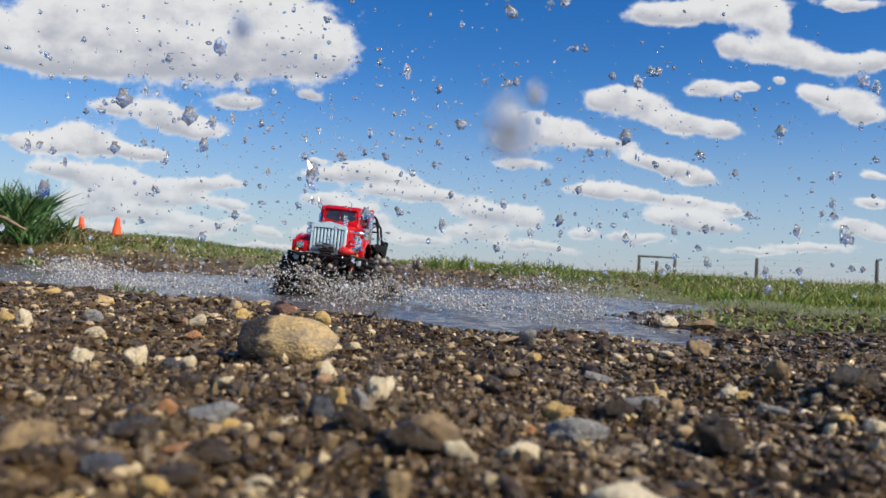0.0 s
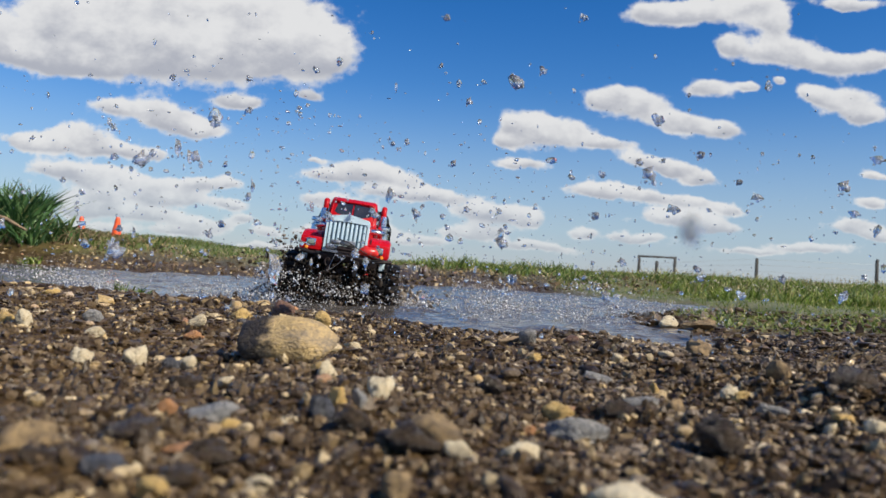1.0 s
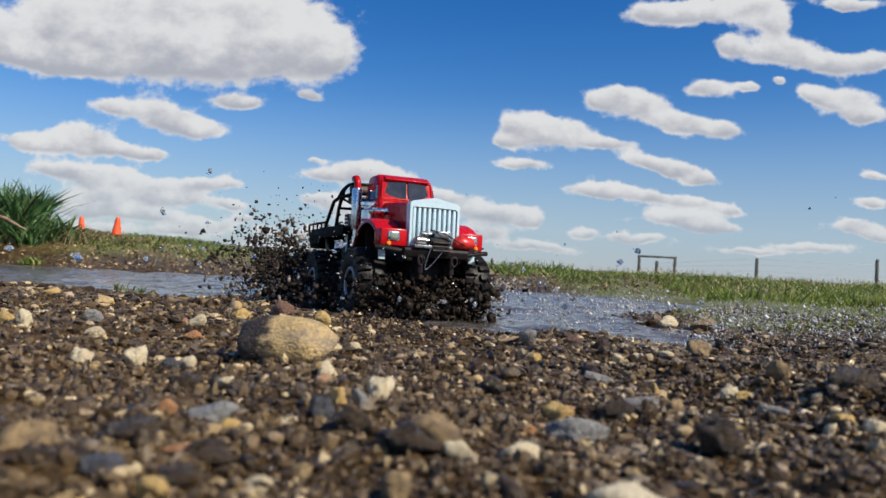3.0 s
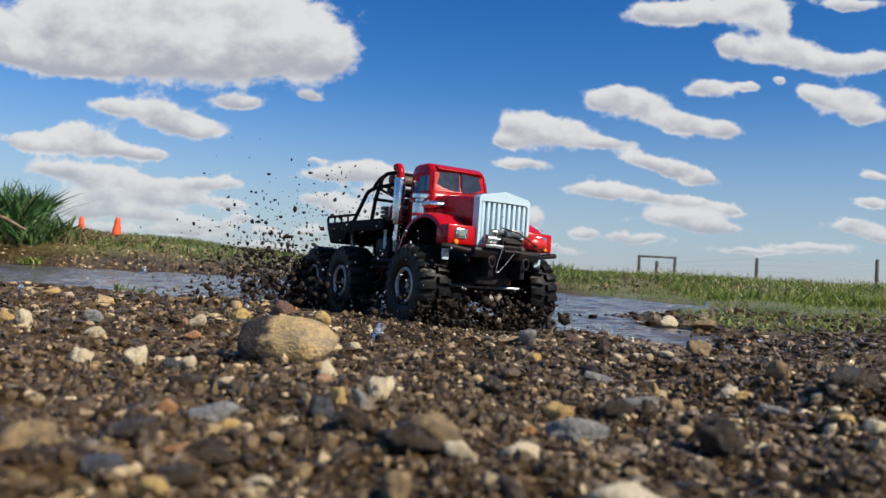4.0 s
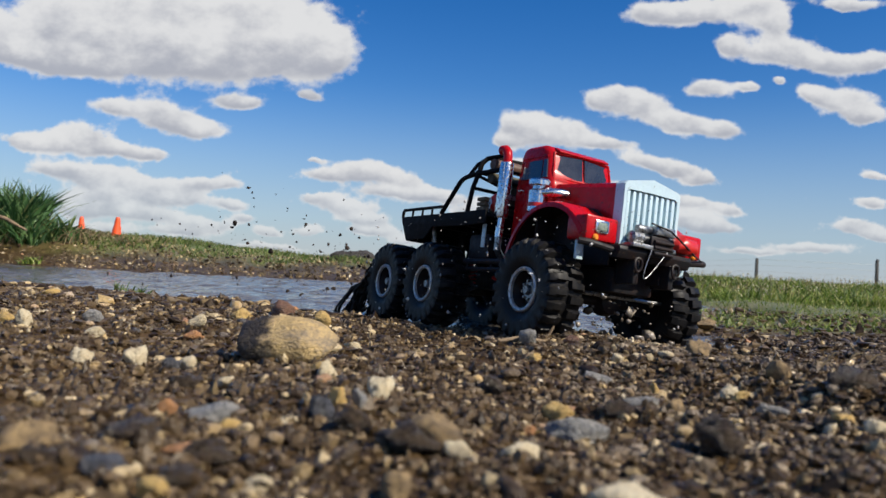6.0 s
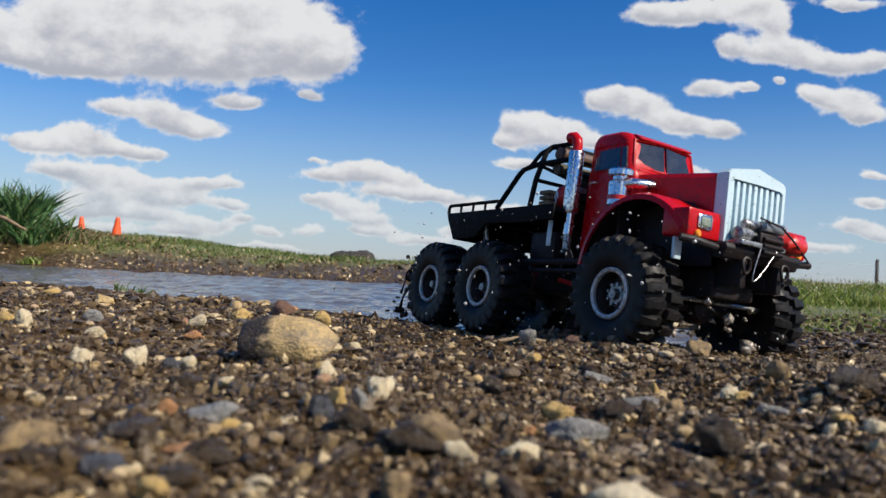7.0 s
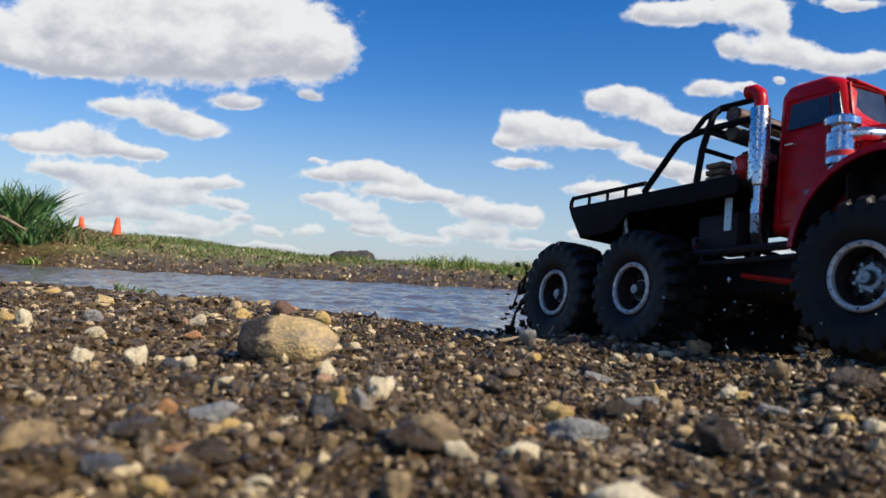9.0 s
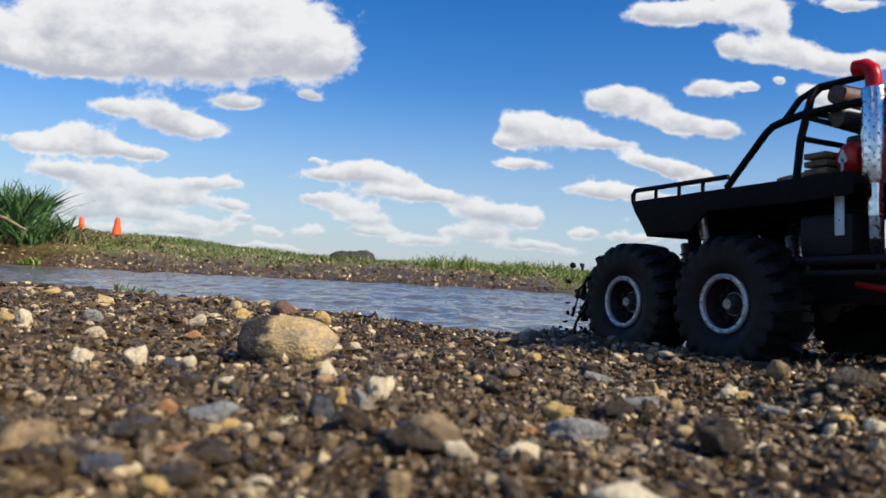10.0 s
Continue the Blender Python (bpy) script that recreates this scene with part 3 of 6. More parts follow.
xs = axis_steps(-900, -1.05, 1.05, 900, 0.0062, 80)
ys = axis_steps(-500, 0.22, 1.75, 1800, 0.0062, 100)
gx, gy = np.meshgrid(xs, ys)
gz = height(gx, gy)
rng = np.random.default_rng(5)
gz = gz + lumps(gx, gy)
nx, ny = len(xs), len(ys)
idx = np.arange(nx * ny).reshape(ny, nx)
quads = np.stack([idx[:-1, :-1], idx[:-1, 1:], idx[1:, 1:], idx[1:, :-1]], -1).reshape(-1, 4)
ground = link_mesh("ground", np.stack([gx, gy, gz], -1).reshape(-1, 3), quads, GROUND)
att = ground.data.attributes.new("turf", "FLOAT", "POINT")
att.data.foreach_set("value", turf_cover(gx, gy).ravel().astype(np.float32))
tagged(ground, "dark brown wet gravelly soil with grassed bank", "ground", kind="structure")

# puddle surface, lying just over its muddy bed
wx, wy = np.meshgrid(np.concatenate([np.linspace(-5, -2.5, 60)[:-1], np.linspace(-2.5, 1.5, 330)]), np.linspace(1.0, 4.1, 300))
wi = np.arange(wx.size).reshape(wx.shape)
wz = np.array([0.0085 * noise.noise(Vector((a * 7, b * 9, 0))) + 0.0055 * noise.noise(Vector((a * 19, b * 17, 5))) for a, b in zip(wx.ravel(), wy.ravel())]).reshape(wx.shape)
water = link_mesh("water", np.stack([wx, wy, wz], -1).reshape(-1, 3), np.stack([wi[:-1, :-1], wi[:-1, 1:], wi[1:, 1:], wi[1:, :-1]], -1).reshape(-1, 4), WATER)
tagged(water, "rippled muddy puddle water reflecting blue sky", "water", kind="structure")

# ---------- the model truck (x ahead, y to its left, z up from the wheels' ground) ----------
truck = thing("model_truck", "red six-wheeled model truck with mud-splattered black chassis", "toy truck")
AXLES = (0.302, 0.0, -0.162)
HUB_Z, TRACK = 0.071, 0.118


def tyre_mesh():
    """A moulded tyre: chunky staggered lugs rise out of the tread and wrap over the shoulders."""
    bm = B()
    lugs, steps = 22, 10
    sides = lugs * steps
    prof = [(0.033, -0.024, 0), (0.040, -0.0285, 0), (0.050, -0.0305, 0), (0.0605, -0.0300, 0), (0.0620, -0.0296, 1), (0.0662, -0.0288, 1), (0.0678, -0.0235, 1), (0.0684, -0.012, 1), (0.0686, -0.0035, 1), (0.0686, -0.0022, 2)]
    prof += [(r, -h, k) for r, h, k in prof[::-1]] + [(0.032, 0.0, 0)]
    rings = []
    for r, h, kind in prof:
        ring = []
        for k in range(sides):
            phase = (k / steps + (0.5 if h > 0 else 0.0) + 6.0 * h * (1 if h > 0 else -1)) % 1.0
            up = 1.0 if phase < 0.58 else 0.0
            grow = up * ((0.0072 if abs(h) < 0.028 else 0.0035) if kind == 1 else 0.0)
            out = up * (0.0016 if kind == 1 and abs(h) > 0.028 else 0.0) * (1 if h > 0 else -1)
            a = 2 * math.pi * k / sides
            ring.append(bm.verts.new(((r + grow) * math.cos(a), h + out, (r + grow) * math.sin(a))))
        rings.append(ring)
    for i in range(len(rings)):
        r0, r1 = rings[i], rings[(i + 1) % len(rings)]
        for k in range(sides):
            bm.faces.new((r0[k], r0[(k + 1) % sides], r1[(k + 1) % sides], r1[k]))
    bmesh.ops.recalc_face_normals(bm, faces=bm.faces[:])
    return bm


def make_wheel(parent, at):
    """A beadlock wheel with its outer face towards -y."""
    bm = lathe(B(), [(0.0, -0.012), (0.011, -0.012), (0.014, -0.006), (0.024, -0.005), (0.0280, -0.018), (0.033, -0.024), (0.0335, 0.022), (0.028, 0.018), (0.026, 0.010), (0.0, 0.010)], "y", 32)
    for k in range(8):
        a = 2 * math.pi * k / 8
        lathe(bm, [(0.0031, -0.012), (0.0031, -0.003)], "y", 7, (0.0185 * math.cos(a), 0, 0.0185 * math.sin(a)))
    w = part("wheel", bm, BLACK, parent, "black beadlock wheel with bright ring", at)
    part("tyre", tyre_mesh(), RUBBER, w, "wet black lugged rubber tyre")
    ring = lathe(B(), [(0.0272, -0.0250), (0.0277, -0.0275), (0.0310, -0.0285), (0.0330, -0.0270), (0.0330, -0.0235), (0.0272, -0.0235)], "y", 40, hollow=True)
    part("beadlock_ring", ring, RING, w, "scuffed silver beadlock ring")
    cap = lathe(B(), [(0.0, -0.021), (0.0055, -0.021), (0.0075, -0.017), (0.0080, -0.010), (0.0130, -0.010), (0.0130, -0.007), (0.0, -0.007)], "y", 16)
    part("hub_cap", cap, STEEL, w, "dirty grey steel hub cap")
    bolts = B()
    for k in range(16):
        a = 2 * math.pi * k / 16
        lathe(bolts, [(0.0011, -0.0297), (0.0011, -0.0280)], "y", 6, (0.0297 * math.cos(a), 0, 0.0297 * math.sin(a)))
    part("bolt_circle", bolts, STEEL, w)
    return w


wheel_seats = []
for ax in AXLES:
    for side in (-1, 1):
        wheel_seats.append((ax, side, pose(ax, side * TRACK, HUB_Z, 0, 0, 0 if side < 0 else 180)))
first = make_wheel(truck, wheel_seats[0][2])
wheels = [first]
for ax, side, m in wheel_seats[1:]:
    wheels.append(copy_thing(first, m))

for w in wheels[:2]:
    plate = lathe(B(), [(0.0, -0.0150), (0.0120, -0.0150), (0.0165, -0.0115), (0.0172, -0.0060), (0.0, -0.0060)], "y", 20)
    for k in range(8):
        a = 2 * math.pi * (k + 0.5) / 8
        lathe(plate, [(0.0020, -0.0175), (0.0020, -0.0120)], "y", 6, (0.0130 * math.cos(a), 0, 0.0130 * math.sin(a)))
    part("hub_plate", plate, STEEL, w, "muddy grey front hub plate")

# chassis
for side in (-1, 1):
    bm = prism(B(), [(-0.215, 0.105), (-0.215, 0.122), (0.385, 0.122), (0.395, 0.112), (0.395, 0.100), (0.2, 0.100)], side * 0.030 - 0.004, side * 0.030 + 0.004, 0.001)
    part("frame_rail", bm, BLACK, truck)
for ax in AXLES:
    bm = tube(B(), [(ax, -0.085, HUB_Z), (ax, 0.085, HUB_Z)], 0.0085, 12)
    lathe(bm, [(0.008, -0.022), (0.019, -0.017), (0.023, -0.006), (0.023, 0.006), (0.019, 0.017), (0.008, 0.022)], "x", 18, (ax, 0.012, HUB_Z))
    block(bm, ax - 0.008, ax + 0.008, -0.092, -0.070, HUB_Z - 0.016, HUB_Z + 0.016, 0.002)
    block(bm, ax - 0.008, ax + 0.008, 0.070, 0.092, HUB_Z - 0.016, HUB_Z + 0.016, 0.002)
    part("axle_housing", bm, BLACK, truck, "muddy black axle housing")
for x0, x1 in ((0.285, 0.17), (0.02, 0.14), (-0.145, -0.02)):
    bm = tube(B(), [(x0, 0.012, 0.075), (x1, 0.0, 0.092)], 0.005, 8)
    part("drive_shaft", bm, STEEL, truck)
block_bm = block(B(), 0.10, 0.19, -0.026, 0.026, 0.078, 0.118, 0.004)
part("transfer_case", block_bm, BLACK, truck)
rod = tube(B(), [(0.340, -0.088, 0.078), (0.343, 0.088, 0.078)], 0.0032, 8)
part("steering_rod", rod, STEEL, truck, "thin bright steering rod")
for side in (-1, 1):
    for ax in (0.265, 0.040, -0.120):
        foot = Vector((ax, side * 0.068, 0.078))
        head = Vector((ax - 0.03, side * 0.048, 0.148))
        shock = part("shock_absorber", tube(B(), [foot, foot.lerp(head, 0.5), foot.lerp(head, 0.5), head], [0.003, 0.003, 0.006, 0.006], 10), STEEL, truck)
        turns = [foot.lerp(head, 0.06 + 0.8 * k / 64) + Vector((0.0075 * math.cos(k * 0.80), 0.0075 * math.sin(k * 0.80), 0)) for k in range(65)]
        part("coil_spring", tube(B(), turns, 0.0013, 5), SPRING, shock, "red coil spring")
    link = tube(B(), [(0.285, side * 0.074, 0.064), (0.10, side * 0.062, 0.094)], 0.0036, 8)
    part("suspension_link", link, SPRING if side < 0 else STEEL, truck, "red anodised suspension link" if side < 0 else "")
    link2 = tube(B(), [(-0.012, side * 0.062, 0.062), (0.08, side * 0.034, 0.095)], 0.0035, 8)
    part("suspension_link", link2, STEEL, truck)
    # sill step with two rungs
    bm = tube(B(), [(0.045, side * 0.098, 0.117), (0.245, side * 0.098, 0.117)], 0.005, 8)
    tube(bm, [(0.065, side * 0.098, 0.104), (0.225, side * 0.098, 0.104)], 0.0035, 8)
    for xx in (0.07, 0.145, 0.22):
        tube(bm, [(xx, side * 0.098, 0.117), (xx, side * 0.030, 0.112)], 0.0035, 6)
        tube(bm, [(xx, side * 0.098, 0.117), (xx, side * 0.098, 0.104)], 0.003, 6)
    part("side_step", bm, BLACK, truck)
part("steering_servo", block(B(), 0.300, 0.372, -0.040, 0.040, 0.082, 0.118, 0.004), BLACK, truck)
part("belly_pan", block(B(), 0.020, 0.250, -0.052, 0.052, 0.074, 0.112, 0.006), BLACK, truck)
part("rear_frame_box", block(B(), -0.205, 0.020, -0.042, 0.042, 0.088, 0.128, 0.006), BLACK, truck)
battery = block(B(), 0.055, 0.115, -0.092, -0.036, 0.122, 0.165, 0.004)
part("battery_box", battery, BLACK, truck)

# cab
def narrowing(z):
    return 1.0 - 0.10 * max(0.0, min(1.0, (z - 0.24) / 0.075))


cab_outline = [(0.140, 0.136), (0.252, 0.136), (0.246, 0.180), (0.242, 0.250), (0.233, 0.262), (0.226, 0.303), (0.205, 0.316), (0.155, 0.3165), (0.142, 0.306)]
cab = part("cab", prism(B(), cab_outline, -0.070, 0.070, 0.0105, narrowing), RED, truck, "glossy red cab with rounded roof")
# windscreen: two flat panes that meet at a shallow angle, in a red frame
for side in (-1, 1):
    bm = B()
    lo, hi = Vector((0.2362, 0, 0.2605)), Vector((0.2298, 0, 0.2965))
    c = [Vector((lo.x, side * 0.0025, lo.z)), Vector((lo.x - 0.003, side * 0.057, lo.z)), Vector((hi.x - 0.003, side * 0.053, hi.z - 0.001)), Vector((hi.x, side * 0.0025, hi.z + 0.002))]
    vs = [bm.verts.new(p) for p in c] + [bm.verts.new(p - Vector((0.012, 0, 0))) for p in c]
    for f in ((0, 1, 2, 3), (7, 6, 5, 4), (0, 4, 5, 1), (1, 5, 6, 2), (2, 6, 7, 3), (3, 7, 4, 0)):
        bm.faces.new([vs[q] for q in f])
    bmesh.ops.recalc_face_normals(bm, faces=bm.faces[:])
    part("windscreen_pane", bm, DARKGLASS, cab, "dark water-spotted windscreen pane")
    bm = tube(B(), [(0.2335, side * 0.0605, 0.2585), (0.2255, side * 0.0565, 0.2990), (0.2285, 0, 0.3020)], 0.0026, 8)
    tube(bm, [(0.2335, side * 0.0605, 0.2585), (0.2375, 0, 0.2585)], 0.0024, 8)
    part("windscreen_frame", bm, RED, cab)
    # side door with its window, seams and handle
    y = side * 0.0702
    win = prism(B(), [(0.160, 0.2575), (0.214, 0.2575), (0.210, 0.288), (0.163, 0.288)], y - side * 0.0105, y + side * 0.0007, 0.0)
    for v in win.verts:
        v.co.y *= narrowing(v.co.z) * 1.004
    part("side_window", win, DARKGLASS, cab, "dark side window")
    vent = prism(B(), [(0.2165, 0.2575), (0.228, 0.2575), (0.2215, 0.288), (0.2130, 0.288)], y - side * 0.0105, y + side * 0.0007, 0.0)
    for v in vent.verts:
        v.co.y *= narrowing(v.co.z) * 1.004
    part("quarter_light", vent, DARKGLASS, cab)
    seam = tube(B(), [(0.153, y, 0.150), (0.153, y * 0.999, 0.245), (0.156, y * 0.93, 0.294), (0.222, y * 0.93, 0.294)], 0.0009, 5)
    tube(seam, [(0.153, y, 0.150), (0.236, y, 0.150), (0.236, y, 0.250)], 0.0009, 5)
    part("door_seam", seam, RED, cab)
    handle = tube(B(), [(0.160, y, 0.238), (0.161, y + side * 0.003, 0.239), (0.172, y + side * 0.003, 0.239), (0.173, y, 0.238)], 0.0014, 6)
    part("door_handle", handle, CHROME, cab, "small chrome door handle")
    for (x0, x1, z0, z1, mat) in ((0.186, 0.206, 0.176, 0.183, STICKER_A), (0.190, 0.203, 0.161, 0.166, STICKER_C), (0.186, 0.206, 0.151, 0.156, STICKER_A), (0.206, 0.219, 0.197, 0.205, STICKER_C), (0.208, 0.214, 0.163, 0.169, STICKER_B)):
        part("sticker", block(B(), x0, x1, min(y, y + side * 0.0006), max(y, y + side * 0.0006), z0, z1), mat, cab, "small printed sticker" if mat is STICKER_B else "")
# roof brow
brow = prism(B(), [(0.216, 0.304), (0.2325, 0.3005), (0.2330, 0.3030), (0.219, 0.3105)], -0.052, 0.052, 0.001)
part("roof_brow", brow, RED, cab)

# bonnet and grille
def bonnet_mesh():
    bm = B()
    rings = []
    for x, half, top, peak in ((0.236, 0.060, 0.247, 0.258), (0.300, 0.0565, 0.243, 0.253), (0.376, 0.0530, 0.237, 0.247)):
        low = 0.150
        rings.append([bm.verts.new(p) for p in ((x, -half, low), (x, -half, top - 0.006), (x, -half + 0.004, top), (x, 0, peak), (x, half - 0.004, top), (x, half, top - 0.006), (x, half, low))])
    for r0, r1 in zip(rings, rings[1:]):
        for k in range(6):
            bm.faces.new((r0[k], r0[k + 1], r1[k + 1], r1[k]))
        bm.faces.new((r0[6], r0[0], r1[0], r1[6]))
    bm.faces.new(rings[0])
    bm.faces.new(rings[-1])
    bmesh.ops.recalc_face_normals(bm, faces=bm.faces[:])
    return bm


bonnet = part("bonnet", bonnet_mesh(), RED, truck, "glossy red bonnet with shallow ridge", smooth_angle=20)
part("bonnet_hinge", tube(B(), [(0.24, 0, 0.2585), (0.374, 0, 0.2478)], 0.0011, 6), CHROME, bonnet)


def grille_shell():
    """A pale surround open at the front, with a peaked top."""
    bm = B()
    out = [(-0.0555, 0.150), (-0.0555, 0.236), (-0.050, 0.241), (0, 0.2505), (0.050, 0.241), (0.0555, 0.236), (0.0555, 0.150)]
    inn = [(-0.0495, 0.156), (-0.0495, 0.2260), (-0.0450, 0.2290), (0, 0.2300), (0.0450, 0.2290), (0.0495, 0.2260), (0.0495, 0.156)]
    layers = []
    for x, o in ((0.3765, out), (0.3920, out), (0.3945, [(y * 0.985, z - 0.0006) for y, z in out]), (0.3945, inn), (0.3830, inn)):
        layers.append([bm.verts.new((x, y, z)) for y, z in o])
    for a, b in zip(layers, layers[1:]):
        for k in range(len(a)):
            bm.faces.new((a[k], a[(k + 1) % len(a)], b[(k + 1) % len(a)], b[k]))
    bm.faces.new(layers[-1])
    bmesh.ops.recalc_face_normals(bm, faces=bm.faces[:])
    return bm


grille = part("grille", grille_shell(), WHITE, truck, "pale blue-white grille surround with peaked top", smooth_angle=20)
for k in range(9):
    y = -0.0440 + 0.0110 * k
    bm = block(B(), 0.3832, 0.3925, y - 0.0032, y + 0.0032, 0.156, 0.2285, 0.0014)
    part("grille_bar", bm, WHITE, grille)
part("radiator", block(B(), 0.3828, 0.3860, -0.049, 0.049, 0.156, 0.2285), SLOT, grille, "blue-grey backing behind the bars")

# wings, lamps, stacks and air cleaners
for side in (-1, 1):
    bm = B()
    steps = []
    for k in range(19):
        a = radians(198 - 158 * k / 18)
        r = 0.112 + 0.016 * math.sin(max(0.0, a)) if a < math.pi else 0.112
        x, z = 0.300 + 0.92 * r * math.cos(a), 0.088 + r * math.sin(a) * 0.93
        z = max(z, 0.112)
        d = Vector((math.cos(a), 0, math.sin(a)))
        steps.append([bm.verts.new(Vector((x, side * y, z)) + d * o) for y, o in ((0.052, 0.0), (0.106, 0.0), (0.1135, -0.003), (0.1150, -0.010), (0.1115, -0.010), (0.1045, -0.005), (0.052, -0.005))])
    for a, b in zip(steps, steps[1:]):
        for k in range(7):
            bm.faces.new((a[k], a[(k + 1) % 7], b[(k + 1) % 7], b[k]))
    bm.faces.new(steps[0])
    bm.faces.new(steps[-1])
    bmesh.ops.recalc_face_normals(bm, faces=bm.faces[:])
    wing = part("wing", bm, RED, truck, "glossy red arched front wing")
    skirt = prism(B(), [(0.203, 0.134), (0.219, 0.134), (0.211, 0.165), (0.217, 0.190), (0.230, 0.208), (0.203, 0.212)], side * 0.0695, side * 0.0755, 0.0015)
    part("wing_skirt", skirt, RED, wing)
    inner = prism(B(), [(0.208, 0.118), (0.386, 0.118), (0.386, 0.156), (0.378, 0.178), (0.350, 0.199), (0.305, 0.2060), (0.258, 0.197), (0.224, 0.170)], side * 0.0615, side * 0.0645)
    part("inner_wing", inner, BLACK, wing)
    part("splash_panel", block(B(), 0.2525, 0.2560, min(side * 0.050, side * 0.098), max(side * 0.050, side * 0.098), 0.120, 0.186, 0.001), BLACK, wing)
    lining = B()
    strip = []
    for k in range(17):
        a = radians(190 - 148 * k / 16)
        q = 0.112 + 0.016 * math.sin(max(0.0, a)) - 0.0065
        strip.append([lining.verts.new((0.300 + 0.92 * q * math.cos(a), side * yy, max(0.110, 0.088 + q * math.sin(a) * 0.93) - dz)) for yy, dz in ((0.060, 0.0), (0.1095, 0.0), (0.1095, 0.002), (0.060, 0.002))])
    for a, b in zip(strip, strip[1:]):
        for k in range(4):
            lining.faces.new((a[k], a[(k + 1) % 4], b[(k + 1) % 4], b[k]))
    bmesh.ops.recalc_face_normals(lining, faces=lining.faces[:])
    part("wing_lining", lining, BLACK, wing)
    lampbox = block(B(), 0.348, 0.3905, min(side * 0.0555, side * 0.113), max(side * 0.0555, side * 0.113), 0.1480, 0.1830, 0.004)
    box = part("lamp_housing", lampbox, RED, wing, "red lamp housing")
    cy = side * 0.0860
    bz = B()
    block(bz, 0.3895, 0.3930, cy - 0.0120, cy + 0.0120, 0.1590, 0.1770, 0.003)
    bezel = part("lamp_bezel", bz, CHROME, box, "chrome headlamp bezel")
    part("headlamp_lens", block(B(), 0.3925, 0.3942, cy - 0.0082, cy + 0.0082, 0.1622, 0.1738, 0.0015), LAMPGLASS, box, "clear square headlamp lens")
    part("indicator", lathe(B(), [(0.0048, 0.3890), (0.0048, 0.3925), (0.003, 0.3940)], "x", 14, (0, cy - side * -0.010, 0.1522)), ORANGE, box, "round amber indicator")
    plate = block(B(), 0.362, 0.366, min(side * 0.093, side * 0.107), max(side * 0.093, side * 0.107), 0.121, 0.149, 0.001)
    part("wing_bracket", plate, WHITE, wing, "pale metal wing bracket")
    # exhaust stack with perforated heat shield
    px, py = 0.134, side * 0.084
    st = part("exhaust_muffler", lathe(B(), [(0.0072, 0.160), (0.0075, 0.192), (0.0110, 0.193), (0.0118, 0.196), (0.0118, 0.284), (0.0110, 0.287), (0.007, 0.288)], "z", 20, (px, py, 0)), CHROME, truck, "chrome exhaust stack with heat shield")
    holes = B()
    for row in range(13):
        for k in range(9):
            a = 2 * math.pi * (k + 0.5 * (row % 2)) / 9
            z = 0.2005 + row * 0.0065
            c, s = math.cos(a), math.sin(a)
            q = [(px + 0.01195 * math.cos(a + da), py + 0.01195 * math.sin(a + da), z + dz) for da, dz in ((-0.10, 0), (0, -0.0017), (0.10, 0), (0, 0.0017))]
            holes.faces.new([holes.verts.new(p) for p in q])
    part("perforation", holes, STEEL, st, "dark perforations of the heat shield")
    elbow = tube(B(), [(px, py, 0.286), (px, py, 0.298), (px - 0.002, py, 0.3055), (px - 0.008, py, 0.3105), (px - 0.019, py, 0.3110)], [0.0078, 0.0078, 0.0080, 0.0082, 0.0086], 14)
    part("stack_elbow", elbow, RED, st, "red rubber stack elbow")
    part("stack_bracket", block(B(), px + 0.006, px + 0.012, min(py * 0.80, py), max(py * 0.80, py), 0.225, 0.232), STEEL, st)
    low = tube(B(), [(px, py, 0.161), (px, py, 0.140), (px - 0.01, py * 0.8, 0.128)], 0.006, 10)
    part("exhaust_pipe", low, STEEL, st)
    # air cleaner
    ax_, ay_ = 0.243, side * 0.091
    can = lathe(B(), [(0.010, 0.186), (0.0125, 0.188), (0.0125, 0.194), (0.0155, 0.196), (0.0155, 0.228), (0.0110, 0.231), (0.0110, 0.236), (0.0175, 0.2375), (0.0175, 0.2445), (0.0150, 0.247), (0.0, 0.248)], "z", 22, (ax_, ay_, 0))
    ac = part("air_cleaner", can, CHROME, truck, "dirty chrome air cleaner canister")
    elb = tube(B(), [(ax_ + 0.010, ay_, 0.226), (ax_ + 0.022, ay_ * 0.95, 0.226), (ax_ + 0.030, ay_ * 0.80, 0.226), (ax_ + 0.030, ay_ * 0.62, 0.226)], 0.0075, 12)
    part("intake_elbow", elb, CHROME, ac)
    part("cleaner_label", lathe(B(), [(0.0150, 0.203), (0.0157, 0.203), (0.0157, 0.209), (0.0150, 0.209)], "z", 22, (ax_, ay_, 0), True), SPRING, ac, "red band on the canister")

